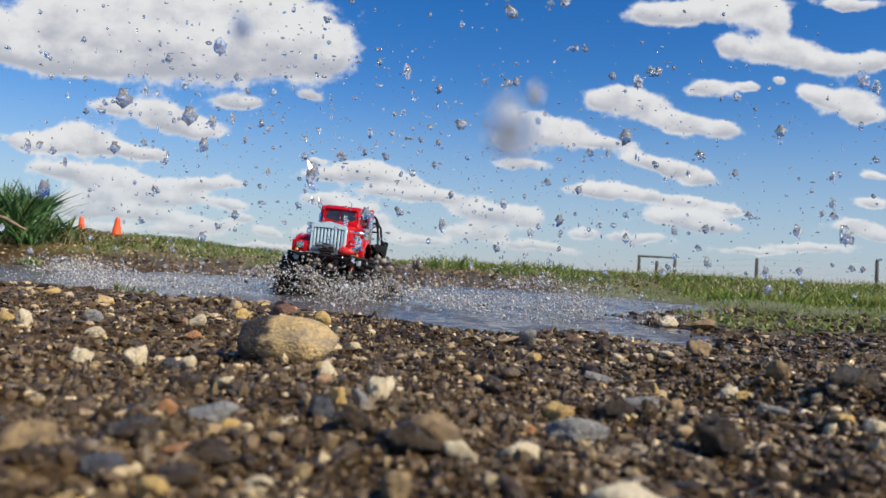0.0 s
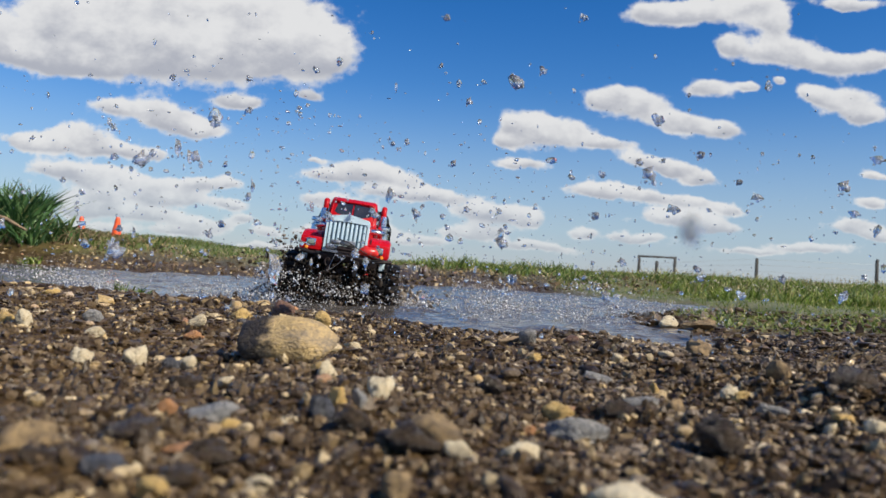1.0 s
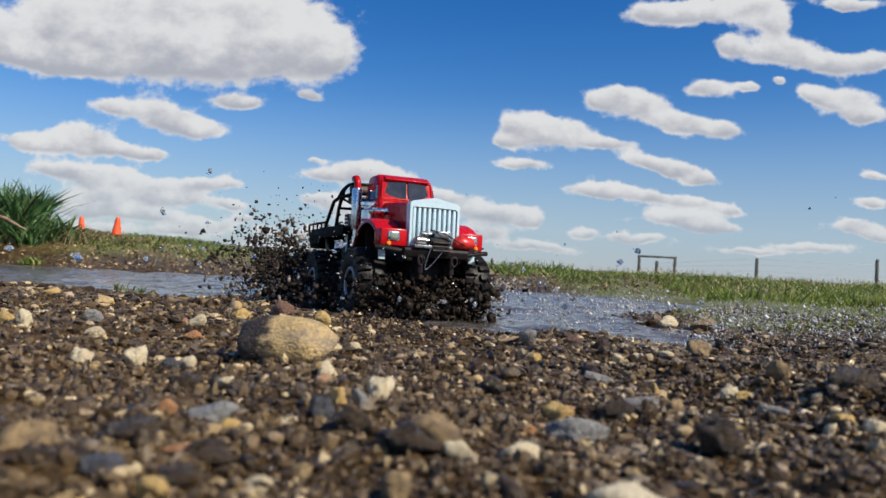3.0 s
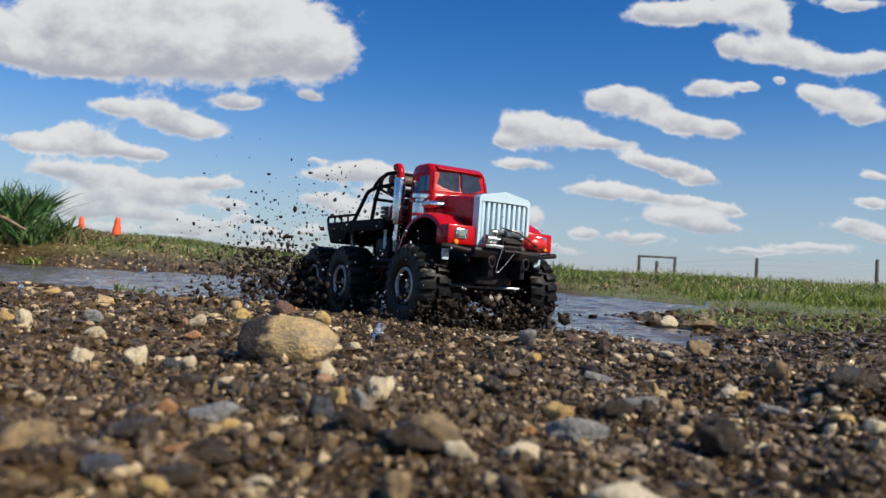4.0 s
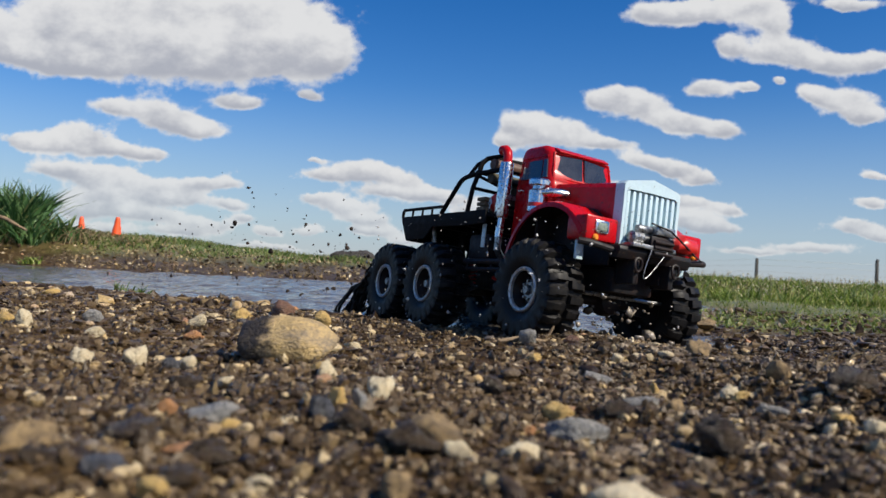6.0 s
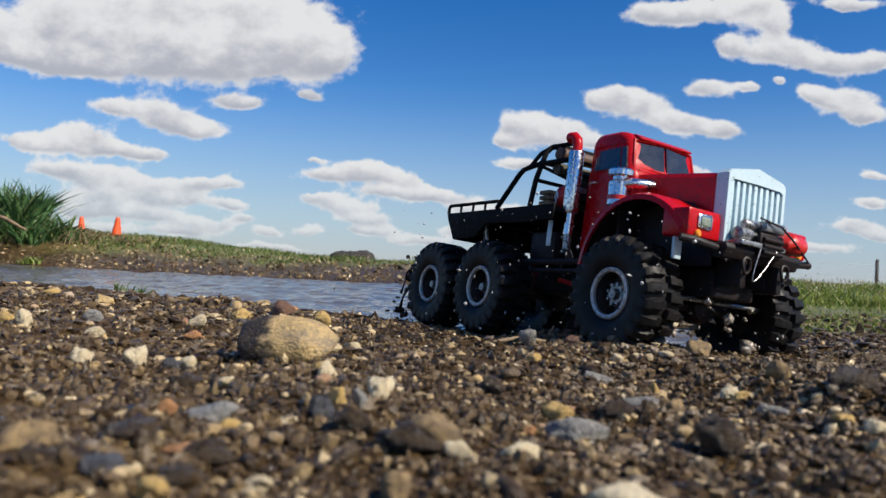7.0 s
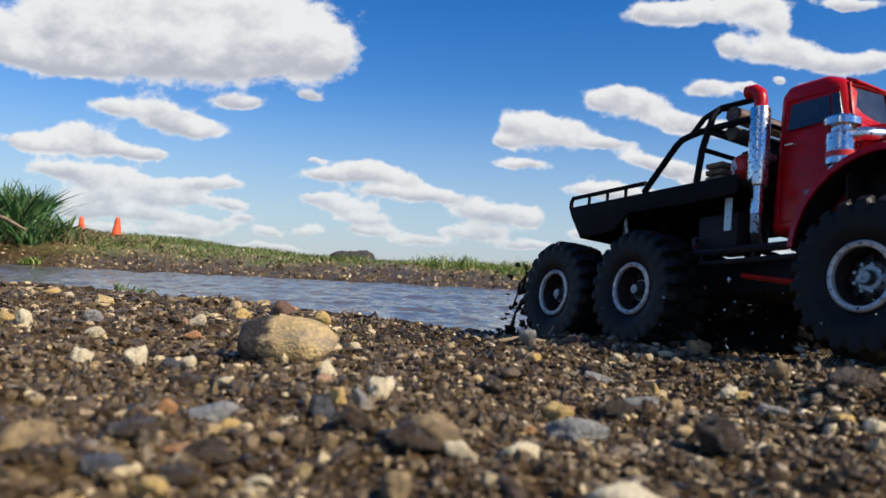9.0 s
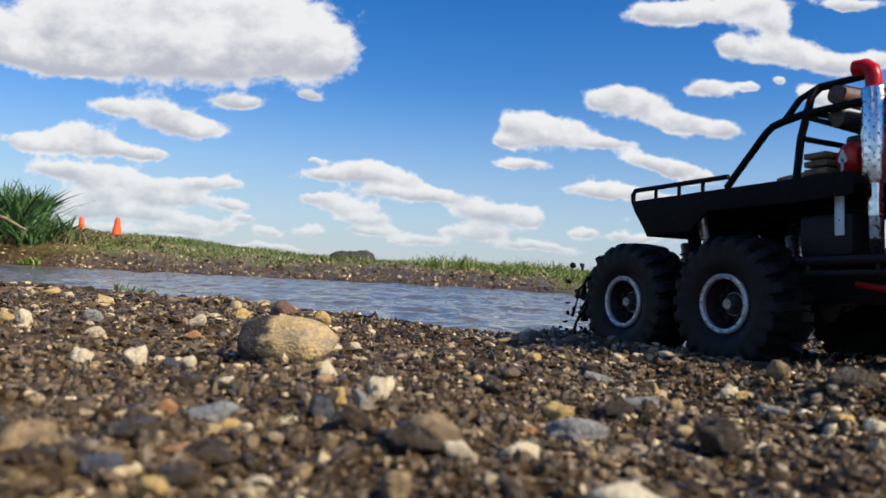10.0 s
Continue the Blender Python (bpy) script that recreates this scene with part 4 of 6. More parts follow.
# flat bed
bed = part("truck_bed", block(B(), -0.178, 0.128, -0.108, 0.108, 0.192, 0.1995, 0.001), BEDBLACK, truck, "black steel flat bed")
for side in (-1, 1):
    y0, y1 = sorted((side * 0.1130, side * 0.1090))
    panel = prism(B(), [(-0.183, 0.204), (0.130, 0.203), (0.130, 0.180), (0.060, 0.178), (-0.050, 0.180), (-0.080, 0.158), (-0.152, 0.156), (-0.176, 0.190)], y0, y1, 0.001)
    part("bed_side", panel, BEDBLACK, bed)
    rail = tube(B(), [(-0.180, side * 0.111, 0.204), (-0.180, side * 0.111, 0.213), (-0.176, side * 0.111, 0.2178), (-0.022, side * 0.111, 0.2165)], 0.0031, 8)
    for xx in (-0.138, -0.098, -0.060):
        tube(rail, [(xx, side * 0.111, 0.202), (xx, side * 0.111, 0.2172)], 0.0024, 6)
    part("bed_rail", rail, BEDBLACK, bed)
    roll = tube(B(), [(-0.024, side * 0.111, 0.204), (-0.010, side * 0.1105, 0.219), (0.028, side * 0.109, 0.258), (0.036, side * 0.108, 0.264), (0.046, side * 0.106, 0.267), (0.066, side * 0.101, 0.2715), (0.125, side * 0.092, 0.274)], 0.0042, 10)
    part("roll_bar", roll, BEDBLACK, bed)
    hoop = tube(B(), [(0.066, side * 0.110, 0.203), (0.0685, side * 0.106, 0.245), (0.074, side * 0.096, 0.290), (0.078, side * 0.088, 0.300), (0.080, side * 0.076, 0.3035), (0.080, 0, 0.3050)], 0.0042, 10)
    part("roll_hoop", hoop, BEDBLACK, bed)
    top = tube(B(), [(0.048, side * 0.104, 0.2690), (0.060, side * 0.096, 0.290), (0.078, side * 0.088, 0.3010), (0.126, side * 0.078, 0.3030)], 0.0036, 8)
    part("roof_bar", top, BEDBLACK, bed)
    brace = tube(B(), [(0.072, side * 0.100, 0.268), (0.126, side * 0.072, 0.242)], 0.0028, 8)
    part("brace_bar", brace, BEDBLACK, bed)
for zz, xx in ((0.2735, 0.072), (0.245, 0.070)):
    part("cross_bar", tube(B(), [(xx, -0.104, zz), (xx, 0.104, zz)], 0.0032, 8), BEDBLACK, bed)
headboard = B()
for zz in (0.215, 0.235, 0.255, 0.275):
    tube(headboard, [(0.126, -0.078, zz), (0.126, 0.078, zz)], 0.0026, 6)
part("headboard", headboard, BEDBLACK, bed)
part("tailboard", prism(B(), [(-0.186, 0.204), (-0.180, 0.204), (-0.152, 0.156), (-0.158, 0.156)], -0.108, 0.108, 0.001), BEDBLACK, bed)
cross = B()
for xx in (-0.13, -0.03, 0.06):
    block(cross, xx - 0.005, xx + 0.005, -0.10, 0.10, 0.178, 0.192)
part("bed_bearer", cross, BEDBLACK, bed)
for side in (-1, 1):
    for xx in (-0.145, -0.062, 0.030):
        part("bed_mount", prism(B(), [(xx - 0.012, 0.120), (xx + 0.012, 0.120), (xx + 0.006, 0.180), (xx - 0.006, 0.180)], side * 0.036 - 0.004, side * 0.036 + 0.004, 0.001), BEDBLACK, bed)
    part("bed_shock", tube(B(), [(-0.082, side * 0.092, 0.186), (-0.080, side * 0.086, 0.150), (-0.080, side * 0.086, 0.150), (-0.078, side * 0.080, 0.098)], [0.0055, 0.0055, 0.0032, 0.0032], 10), STEEL, bed, "dirty steel shock absorber")
    part("bed_stay", block(B(), 0.098, 0.108, side * 0.094 - 0.0015, side * 0.094 + 0.0015, 0.142, 0.182, 0.001), WHITE, bed, "pale metal bed stay")
    part("spare_link", tube(B(), [(-0.105, side * 0.100, 0.183), (-0.045, side * 0.102, 0.187)], 0.0035, 8), SPRING, bed, "red bar below the bed")
# load on the bed
roll_bm = B()
lathe(roll_bm, [(0.002, -0.090), (0.0095, -0.088), (0.0105, -0.05), (0.0100, 0.0), (0.0105, 0.05), (0.0095, 0.088), (0.002, 0.090)], "y", 16, (0.096, 0, 0.2885))
part("rolled_tarp", roll_bm, BROWN_CANVAS, bed, "dark brown rolled tarpaulin")
part("rolled_tarp", lathe(B(), [(0.002, -0.093), (0.0095, -0.091), (0.0105, 0.0), (0.0095, 0.091), (0.002, 0.093)], "y", 16, (0.098, 0, 0.2635)), CANVAS, bed, "olive canvas roll")
part("cargo_box", block(B(), 0.086, 0.122, -0.060, 0.078, 0.1995, 0.2500, 0.004), CANVAS, bed, "dark olive canvas-covered box")
part("cargo_strap", block(B(), 0.0852, 0.1228, -0.004, 0.004, 0.1995, 0.2508, 0.001), BROWN_CANVAS, bed)
crate = B()
for k in range(4):
    block(crate, 0.058, 0.0845, -0.088, 0.060, 0.2005 + 0.0085 * k, 0.2068 + 0.0085 * k, 0.001)
part("wooden_crate", crate, WOOD, bed, "weathered slatted wooden crate")
for dy, dz in ((-0.02, 0.0), (0.006, 0.001), (-0.006, 0.010)):
    part("firewood_log", tube(B(), [(-0.02, dy - 0.02, 0.2075 + dz), (0.035, dy - 0.025, 0.2085 + dz), (0.068, dy - 0.02, 0.208 + dz)], [0.006, 0.0072, 0.0062], 9), WOOD, bed, "short split log")
tank = B()
lathe(tank, [(0.003, 0.0905), (0.013, 0.0925), (0.0180, 0.098), (0.0190, 0.1035), (0.0180, 0.109), (0.013, 0.1145), (0.003, 0.1165)], "x", 22, (0, -0.070, 0.2215))
fuel = part("fuel_can", tank, SPRING, bed, "round red fuel can with pale flame mark")
part("flame_mark", prism(B(), [(0.0985, 0.218), (0.1035, 0.2145), (0.1085, 0.218), (0.1065, 0.225), (0.1035, 0.231), (0.1010, 0.225)], -0.0896, -0.0890), STICKER_B, fuel)
for side in (-1, 1):
    part("can_strap", tube(B(), [(0.1035, -0.070 + side * 0.0192, 0.2215), (0.1035, -0.070 + side * 0.0192, 0.203)], 0.0016, 6), STEEL, fuel)

# bumper, winch and front gear
bump = B()
prism(bump, [(0.392, 0.128), (0.392, 0.146), (0.412, 0.146), (0.414, 0.140), (0.408, 0.128)], -0.070, 0.070, 0.0015)
bumper = part("front_bumper", bump, BLACK, truck, "muddy black front bumper")
for side in (-1, 1):
    part("bumper_end", tube(B(), [(0.400, side * 0.068, 0.138), (0.396, side * 0.108, 0.143), (0.388, side * 0.122, 0.144)], 0.005, 10), BLACK, bumper)
    ring = [(0.416 + 0.001 * math.sin(k), side * 0.036 + 0.0065 * math.cos(2 * math.pi * k / 14), 0.122 + 0.0095 * math.sin(2 * math.pi * k / 14)) for k in range(15)]
    part("tow_shackle", tube(B(), ring, 0.0021, 7), BLACK, bumper, "muddy dark tow shackle")
    part("frame_horn", block(B(), 0.375, 0.412, side * 0.034 - 0.005, side * 0.034 + 0.005, 0.095, 0.130, 0.002), BLACK, bumper)
wn = B()
block(wn, 0.394, 0.420, -0.052, 0.030, 0.146, 0.152, 0.001)
lathe(wn, [(0.005, -0.046), (0.0090, -0.044), (0.0090, -0.026), (0.006, -0.025), (0.006, 0.005), (0.0090, 0.006), (0.0090, 0.026), (0.005, 0.028)], "y", 18, (0.405, 0, 0.1610))
winch = part("winch", wn, STEEL, bumper, "muddy black winch")
part("winch_motor", lathe(B(), [(0.005, -0.036), (0.0060, -0.034), (0.0060, -0.012), (0.005, -0.010)], "y", 16, (0.4065, 0.0, 0.1740)), STEEL, winch)
part("winch_box", block(B(), 0.401, 0.420, -0.010, 0.026, 0.168, 0.181, 0.002), STEEL, winch, "muddy grey control box")
part("fairlead", block(B(), 0.413, 0.419, -0.018, 0.026, 0.136, 0.166, 0.002), BLACK, winch, "muddy black roller fairlead")
for dz in (0.142, 0.150, 0.158):
    part("fairlead_roller", lathe(B(), [(0.0028, -0.014), (0.0028, 0.022)], "y", 10, (0.4205, 0, dz)), BLACK, winch)
loop = [(0.421, 0.012 - 0.048 * math.sin(math.pi * k / 14) * 0.5 - 0.030 * k / 14, 0.146 - 0.042 * math.sin(math.pi * k / 14)) for k in range(15)]
part("winch_cable", tube(B(), loop, 0.0008, 6), STEEL, winch, "slack grey winch cable")
bag = lathe(B(), [(0.003, 0.036), (0.012, 0.040), (0.0165, 0.052), (0.0170, 0.062), (0.0125, 0.078), (0.006, 0.086), (0.002, 0.088)], "y", 14, (0.404, 0, 0.1615))
for v in bag.verts:
    v.co.z = 0.150 + max(0, v.co.z - 0.150) * (0.9 + 0.12 * math.sin(v.co.y * 260))
part("winch_cover", bag, SPRING, winch, "crumpled red recovery bag")
part("grab_cable", tube(B(), [(0.418, -0.020, 0.183), (0.426, 0.010, 0.176), (0.424, 0.040, 0.162), (0.414, 0.075, 0.150), (0.400, 0.105, 0.146)], 0.0013, 7), BLACK, bumper)

# ---------- stones ----------
def rock_mesh(name, seed, mat, sub=3, rough=0.22, squash=(1, 1, 1), round_off=0.72):
    bm = B()
    bmesh.ops.create_icosphere(bm, subdivisions=sub, radius=0.5)
    o = Vector((seed * 7.3, seed * 3.1, seed))
    q = np.random.default_rng(seed)
    planes = q.normal(size=(13, 3))
    planes /= np.linalg.norm(planes, axis=1)[:, None] * q.uniform(round_off, 1.02, 13)[:, None]
    for v in bm.verts:
        n = v.co.normalized()
        k = 1.05 / (np.maximum(planes @ np.array(n[:]), 0.5) ** 14).sum() ** (1 / 14)
        k *= 1 + rough * 0.45 * noise.noise(n * 1.6 + o) + rough * 0.35 * noise.noise(n * 4.0 + o) + rough * 0.2 * noise.noise(n * 10.0 + o)
        v.co = Vector((n.x * squash[0], n.y * squash[1], n.z * squash[2])) * 0.5 * k
    for axis in range(3):
        lo, hi = min(v.co[axis] for v in bm.verts), max(v.co[axis] for v in bm.verts)
        for v in bm.verts:
            v.co[axis] = (v.co[axis] - lo) / (hi - lo) - 0.5
    bm.normal_update()
    me = bpy.data.meshes.new(name)
    for f in bm.faces:
        f.smooth = True
    bm.to_mesh(me)
    bm.free()
    me.materials.append(mat)
    return me


def stone(x, y, sx, sy, sz, mat, label, turn=0.0, sink=0.35, seed=1, rough=0.48, name="stone"):
    ob = new(name, rock_mesh(name, seed, mat, 4 if sx > 0.06 else 3, rough * (0.32 if sx > 0.08 else 1), (1, 1, 1), 0.99 if sx > 0.08 else 0.68))
    ob.matrix_basis = pose(x, y, float(height(x, y)) + sz * (0.5 - sink), (seed * 37) % 44 - 22 if 0.012 < sx < 0.03 else 0, (seed * 53) % 40 - 20 if 0.012 < sx < 0.03 else 0, turn) @ Matrix.Diagonal((sx, sy, sz, 1))
    return tagged(ob, label, "stone", "stones on the gravel")


stone(-0.136, 0.695, 0.091, 0.080, 0.053, FIELD_STONE, "large rounded tan fieldstone half sunk in gravel", 4, 0.20, 5)
stone(-0.012, 0.366, 0.033, 0.025, 0.020, MUD_LUMP, "large dark lump of wet soil", 1, 0.17, 2, 0.9)
stone(0.152, 0.410, 0.029, 0.023, 0.027, MUD_LUMP, "large dark lump of wet soil", -10, 0.17, 3, 0.9)
stone(-0.043, 0.401, 0.021, 0.016, 0.017, MUD_LUMP, "dark lump of wet soil", 3, 0.17, 4, 0.9)
stone(0.301, 0.555, 0.033, 0.026, 0.022, MUD_LUMP, "dark lump of wet soil", -8, 0.17, 5, 0.9)
stone(0.123, 0.505, 0.023, 0.018, 0.016, MUD_LUMP, "dark lump of wet soil", 5, 0.17, 6, 0.9)
stone(-0.180, 0.552, 0.023, 0.018, 0.015, MUD_LUMP, "dark lump of wet soil", -6, 0.17, 7, 0.9)
stone(0.042, 0.577, 0.022, 0.017, 0.016, MUD_LUMP, "dark lump of wet soil", 7, 0.17, 8, 0.9)
stone(-0.037, 0.488, 0.018, 0.015, 0.019, CREAM_STONE, "smooth cream pebble lying on dark gravel", -4, 0.17, 9)
stone(-0.057, 0.455, 0.012, 0.013, 0.016, YELLOW_STONE, "smooth yellow-ochre pebble on dark gravel", 9, 0.17, 10)
stone(-0.045, 0.454, 0.010, 0.012, 0.015, GREY_STONE, "pale grey pebble on dark gravel", -2, 0.17, 11)
stone(-0.062, 0.427, 0.019, 0.014, 0.015, SLATE_STONE, "wet blue-black slate pebble on gravel", 11, 0.17, 12)
stone(-0.126, 0.423, 0.033, 0.025, 0.013, GREY_STONE, "flat oblong grey stone on gravel", 0, 0.17, 13)
stone(-0.107, 0.402, 0.013, 0.010, 0.008, YELLOW_STONE, "smooth yellow-ochre pebble on dark gravel", -11, 0.17, 14)
stone(0.084, 0.447, 0.039, 0.030, 0.018, GREY_STONE, "flat oval grey stone on gravel", 2, 0.17, 15)
stone(0.042, 0.368, 0.019, 0.015, 0.012, CREAM_STONE, "angular cream pebble on gravel", -9, 0.17, 16)
stone(0.080, 0.498, 0.023, 0.018, 0.015, YELLOW_STONE, "yellowish wedge-shaped stone on gravel", 4, 0.17, 17)
stone(-0.292, 0.625, 0.018, 0.016, 0.019, CREAM_STONE, "angular cream pebble on gravel", -7, 0.17, 18)
stone(-0.261, 0.664, 0.019, 0.018, 0.022, CREAM_STONE, "angular cream pebble on gravel", 6, 0.17, 19)
stone(-0.231, 0.658, 0.019, 0.015, 0.017, SLATE_STONE, "wet blue-black slate pebble on gravel", -5, 0.17, 20)
stone(-0.218, 0.666, 0.017, 0.014, 0.017, CREAM_STONE, "angular cream pebble on gravel", 8, 0.17, 21)
stone(-0.262, 0.821, 0.024, 0.018, 0.015, ORANGE_STONE, "flat orange-brown pebble on gravel", -3, 0.17, 22)
stone(-0.289, 0.912, 0.023, 0.018, 0.020, CREAM_STONE, "angular cream pebble on gravel", 10, 0.17, 23)
stone(-0.290, 1.118, 0.034, 0.026, 0.021, YELLOW_STONE, "smooth yellow-ochre pebble on dark gravel", -1, 0.17, 24)
stone(-0.242, 1.166, 0.040, 0.031, 0.030, BROWN_STONE, "dark red-brown stone at the water", -12, 0.17, 25)
stone(-0.165, 1.088, 0.025, 0.019, 0.024, YELLOW_STONE, "smooth yellow-ochre pebble on dark gravel", 1, 0.17, 26)
stone(-0.079, 0.560, 0.015, 0.014, 0.017, CREAM_STONE, "angular cream pebble on gravel", -10, 0.17, 27)
stone(-0.094, 0.614, 0.016, 0.012, 0.010, YELLOW_STONE, "smooth yellow-ochre pebble on dark gravel", 3, 0.17, 28)
stone(-0.000, 0.382, 0.030, 0.023, 0.019, TAN_STONE, "rough tan stone half sunk in mud", -8, 0.17, 29)
stone(0.011, 0.361, 0.014, 0.011, 0.011, CREAM_STONE, "angular cream pebble on gravel", 5, 0.17, 30)
stone(0.077, 0.281, 0.044, 0.034, 0.018, CREAM_STONE, "large pale yellow stone close to the ground", -6, 0.17, 31)
stone(-0.069, 0.305, 0.014, 0.011, 0.008, CREAM_STONE, "angular cream pebble on gravel", 7, 0.17, 32)
stone(-0.128, 0.298, 0.019, 0.015, 0.009, SLATE_STONE, "wet blue-grey stone on gravel", -4, 0.17, 33)
stone(-0.168, 0.319, 0.027, 0.021, 0.018, TAN_STONE, "rough tan stone half sunk in mud", 9, 0.17, 34)
stone(-0.113, 0.341, 0.024, 0.019, 0.007, ORANGE_STONE, "long flat orange-brown stone on gravel", -2, 0.17, 35)
stone(0.299, 0.870, 0.029, 0.023, 0.029, TAN_STONE, "rounded tan stone standing on the gravel", 11, 0.17, 36)
stone(0.103, 0.812, 0.017, 0.013, 0.012, YELLOW_STONE, "smooth yellow-ochre pebble on dark gravel", 0, 0.17, 37)
stone(0.188, 0.796, 0.014, 0.011, 0.012, CREAM_STONE, "angular cream pebble on gravel", -11, 0.17, 38)
stone(0.163, 0.940, 0.020, 0.016, 0.016, BROWN_STONE, "dark red-brown stone at the water", 2, 0.17, 39)
stone(0.111, 0.942, 0.023, 0.021, 0.026, GREY_STONE, "pale grey pebble on dark gravel", -9, 0.17, 40)
stone(0.493, 1.635, 0.047, 0.037, 0.030, CREAM_STONE, "pale stone on the muddy spit", 4, 0.17, 41)
stone(0.533, 1.567, 0.073, 0.057, 0.029, TAN_STONE, "flat tan stone on the muddy spit", -7, 0.17, 42)
stone(0.146, 0.698, 0.027, 0.021, 0.014, GREY_STONE, "flat grey stone on gravel", 6, 0.17, 43)
stone(0.145, 0.545, 0.029, 0.023, 0.010, GREY_STONE, "flat grey stone on gravel", -5, 0.17, 44)
stone(0.281, 0.627, 0.022, 0.017, 0.021, TAN_STONE, "tan clod-like stone on gravel", 8, 0.17, 45)
stone(0.235, 0.612, 0.016, 0.012, 0.015, CREAM_STONE, "angular cream pebble on gravel", -3, 0.17, 46)
stone(0.240, 0.600, 0.015, 0.011, 0.011, YELLOW_STONE, "smooth yellow-ochre pebble on dark gravel", 10, 0.17, 47)
stone(0.268, 0.500, 0.016, 0.012, 0.011, YELLOW_STONE, "smooth yellow-ochre pebble on dark gravel", -1, 0.17, 48)
stone(0.241, 0.548, 0.021, 0.017, 0.011, GREY_STONE, "flat grey stone on gravel", -12, 0.17, 49)
stone(0.276, 0.479, 0.016, 0.012, 0.011, CREAM_STONE, "angular cream pebble on gravel", 1, 0.17, 50)
stone(0.253, 0.488, 0.009, 0.007, 0.009, CREAM_STONE, "angular cream pebble on gravel", -10, 0.17, 51)
stone(-0.438, 0.808, 0.020, 0.017, 0.021, CREAM_STONE, "angular cream pebble on gravel", 3, 0.17, 52)
stone(-0.480, 0.847, 0.022, 0.017, 0.017, YELLOW_STONE, "smooth yellow-ochre pebble on dark gravel", -8, 0.17, 53)
stone(-0.670, 1.311, 0.030, 0.023, 0.019, YELLOW_STONE, "smooth yellow-ochre pebble on dark gravel", 5, 0.17, 54)
stone(-0.419, 0.927, 0.024, 0.019, 0.019, GREY_STONE, "pale grey pebble on dark gravel", -6, 0.17, 55)
stone(-0.354, 0.785, 0.024, 0.018, 0.014, CREAM_STONE, "angular cream pebble on gravel", 7, 0.17, 56)
stone(-0.101, 0.278, 0.013, 0.010, 0.012, YELLOW_STONE, "blurred olive-yellow stone close to the ground", -4, 0.17, 57)
stone(-0.014, 0.307, 0.012, 0.012, 0.015, TAN_STONE, "rough tan stone half sunk in mud", 9, 0.17, 58)
stone(-0.152, 0.547, 0.016, 0.012, 0.009, CREAM_STONE, "angular cream pebble on gravel", -2, 0.17, 59)
stone(-0.082, 0.424, 0.013, 0.010, 0.005, CREAM_STONE, "flat white pebble on gravel", 11, 0.17, 60)
stone(-0.147, 0.421, 0.011, 0.010, 0.013, ORANGE_STONE, "pinkish-brown pebble on gravel", 0, 0.17, 61)
stone(-0.097, 0.873, 0.020, 0.015, 0.011, CREAM_STONE, "flat white pebble on gravel", -11, 0.17, 62)
stone(0.055, 0.444, 0.009, 0.007, 0.008, ORANGE_STONE, "small orange pebble on gravel", 2, 0.17, 63)
stone(-0.163, 0.336, 0.008, 0.006, 0.007, CREAM_STONE, "flat white pebble on gravel", -9, 0.17, 64)
stone(0.185, 0.645, 0.010, 0.012, 0.015, YELLOW_STONE, "smooth yellow-ochre pebble on dark gravel", 4, 0.17, 65)
stone(0.163, 0.519, 0.014, 0.013, 0.016, TAN_STONE, "tan clod-like stone on gravel", -7, 0.17, 66)
stone(0.301, 0.552, 0.013, 0.011, 0.013, GREY_STONE, "pale grey pebble on dark gravel", 6, 0.17, 67)


for k, (x, y, w) in enumerate(((-0.100, 0.335, 0.030), (-0.140, 0.352, 0.028), (-0.098, 0.300, 0.022), (-0.150, 0.300, 0.024))):
    stone(x, y, w, w * 0.8, w * 0.5, MUD_LUMP, "dark lump of wet soil", 9 * k, 0.25, 70 + k, 0.9)


# ---------- grass ----------
def blades(name, places, hts, lean, width, mat, parent=None, seed=0, curl=0.5):
    """Tapered, bent blades of grass in one mesh."""
    r = np.random.default_rng(seed)
    n = len(places)
    ang = r.uniform(0, 2 * np.pi, n)
    d = np.stack([np.cos(ang), np.sin(ang), 0 * ang], -1)
    side = np.stack([-np.sin(ang), np.cos(ang), 0 * ang], -1)
    tw = r.uniform(0, 2 * np.pi, n)
    side = side * np.cos(tw)[:, None] + d * np.sin(tw)[:, None]
    ln = lean * r.uniform(0.3, 1.3, n)
    w = width * r.uniform(0.6, 1.3, n)
    rows = []
    for k, ww in ((0.0, 0.8), (0.4, 1.0), (0.75, 0.7), (1.0, 0.0)):
        c = places + np.array([0, 0, 1.0]) * (hts * (k - 0.22 * curl * ln * k * k))[:, None] + d * (hts * ln * (k ** 1.8))[:, None]
        if ww:
            rows += [c - side * (w * ww / 2)[:, None], c + side * (w * ww / 2)[:, None]]
        else:
            rows += [c]
    v = np.stack(rows, 1).reshape(-1, 3)
    b = np.arange(n)[:, None] * 7
    faces = [list(q) for q in np.concatenate([b + [0, 1, 3, 2], b + [2, 3, 5, 4]]).tolist()] + (b + [4, 5, 6]).tolist()
    return link_mesh(name, v, faces, mat, parent)


def scatter(n, x0, x1, y0, y1, keep, seed):
    r = np.random.default_rng(seed)
    x, y = r.uniform(x0, x1, n), y0 + (y1 - y0) * r.uniform(0, 1, n) ** 1.6
    ok = r.uniform(0, 1, n) < keep(x, y)
    x, y = x[ok], y[ok]
    return np.stack([x, y, height(x, y) - 0.002], -1), r


def clumped(x, y):
    return 0.35 + 0.65 * (np.sin(7.1 * x + 2.0 * y) * np.sin(5.3 * y - 3.1 * x + 1.0) > -0.2)


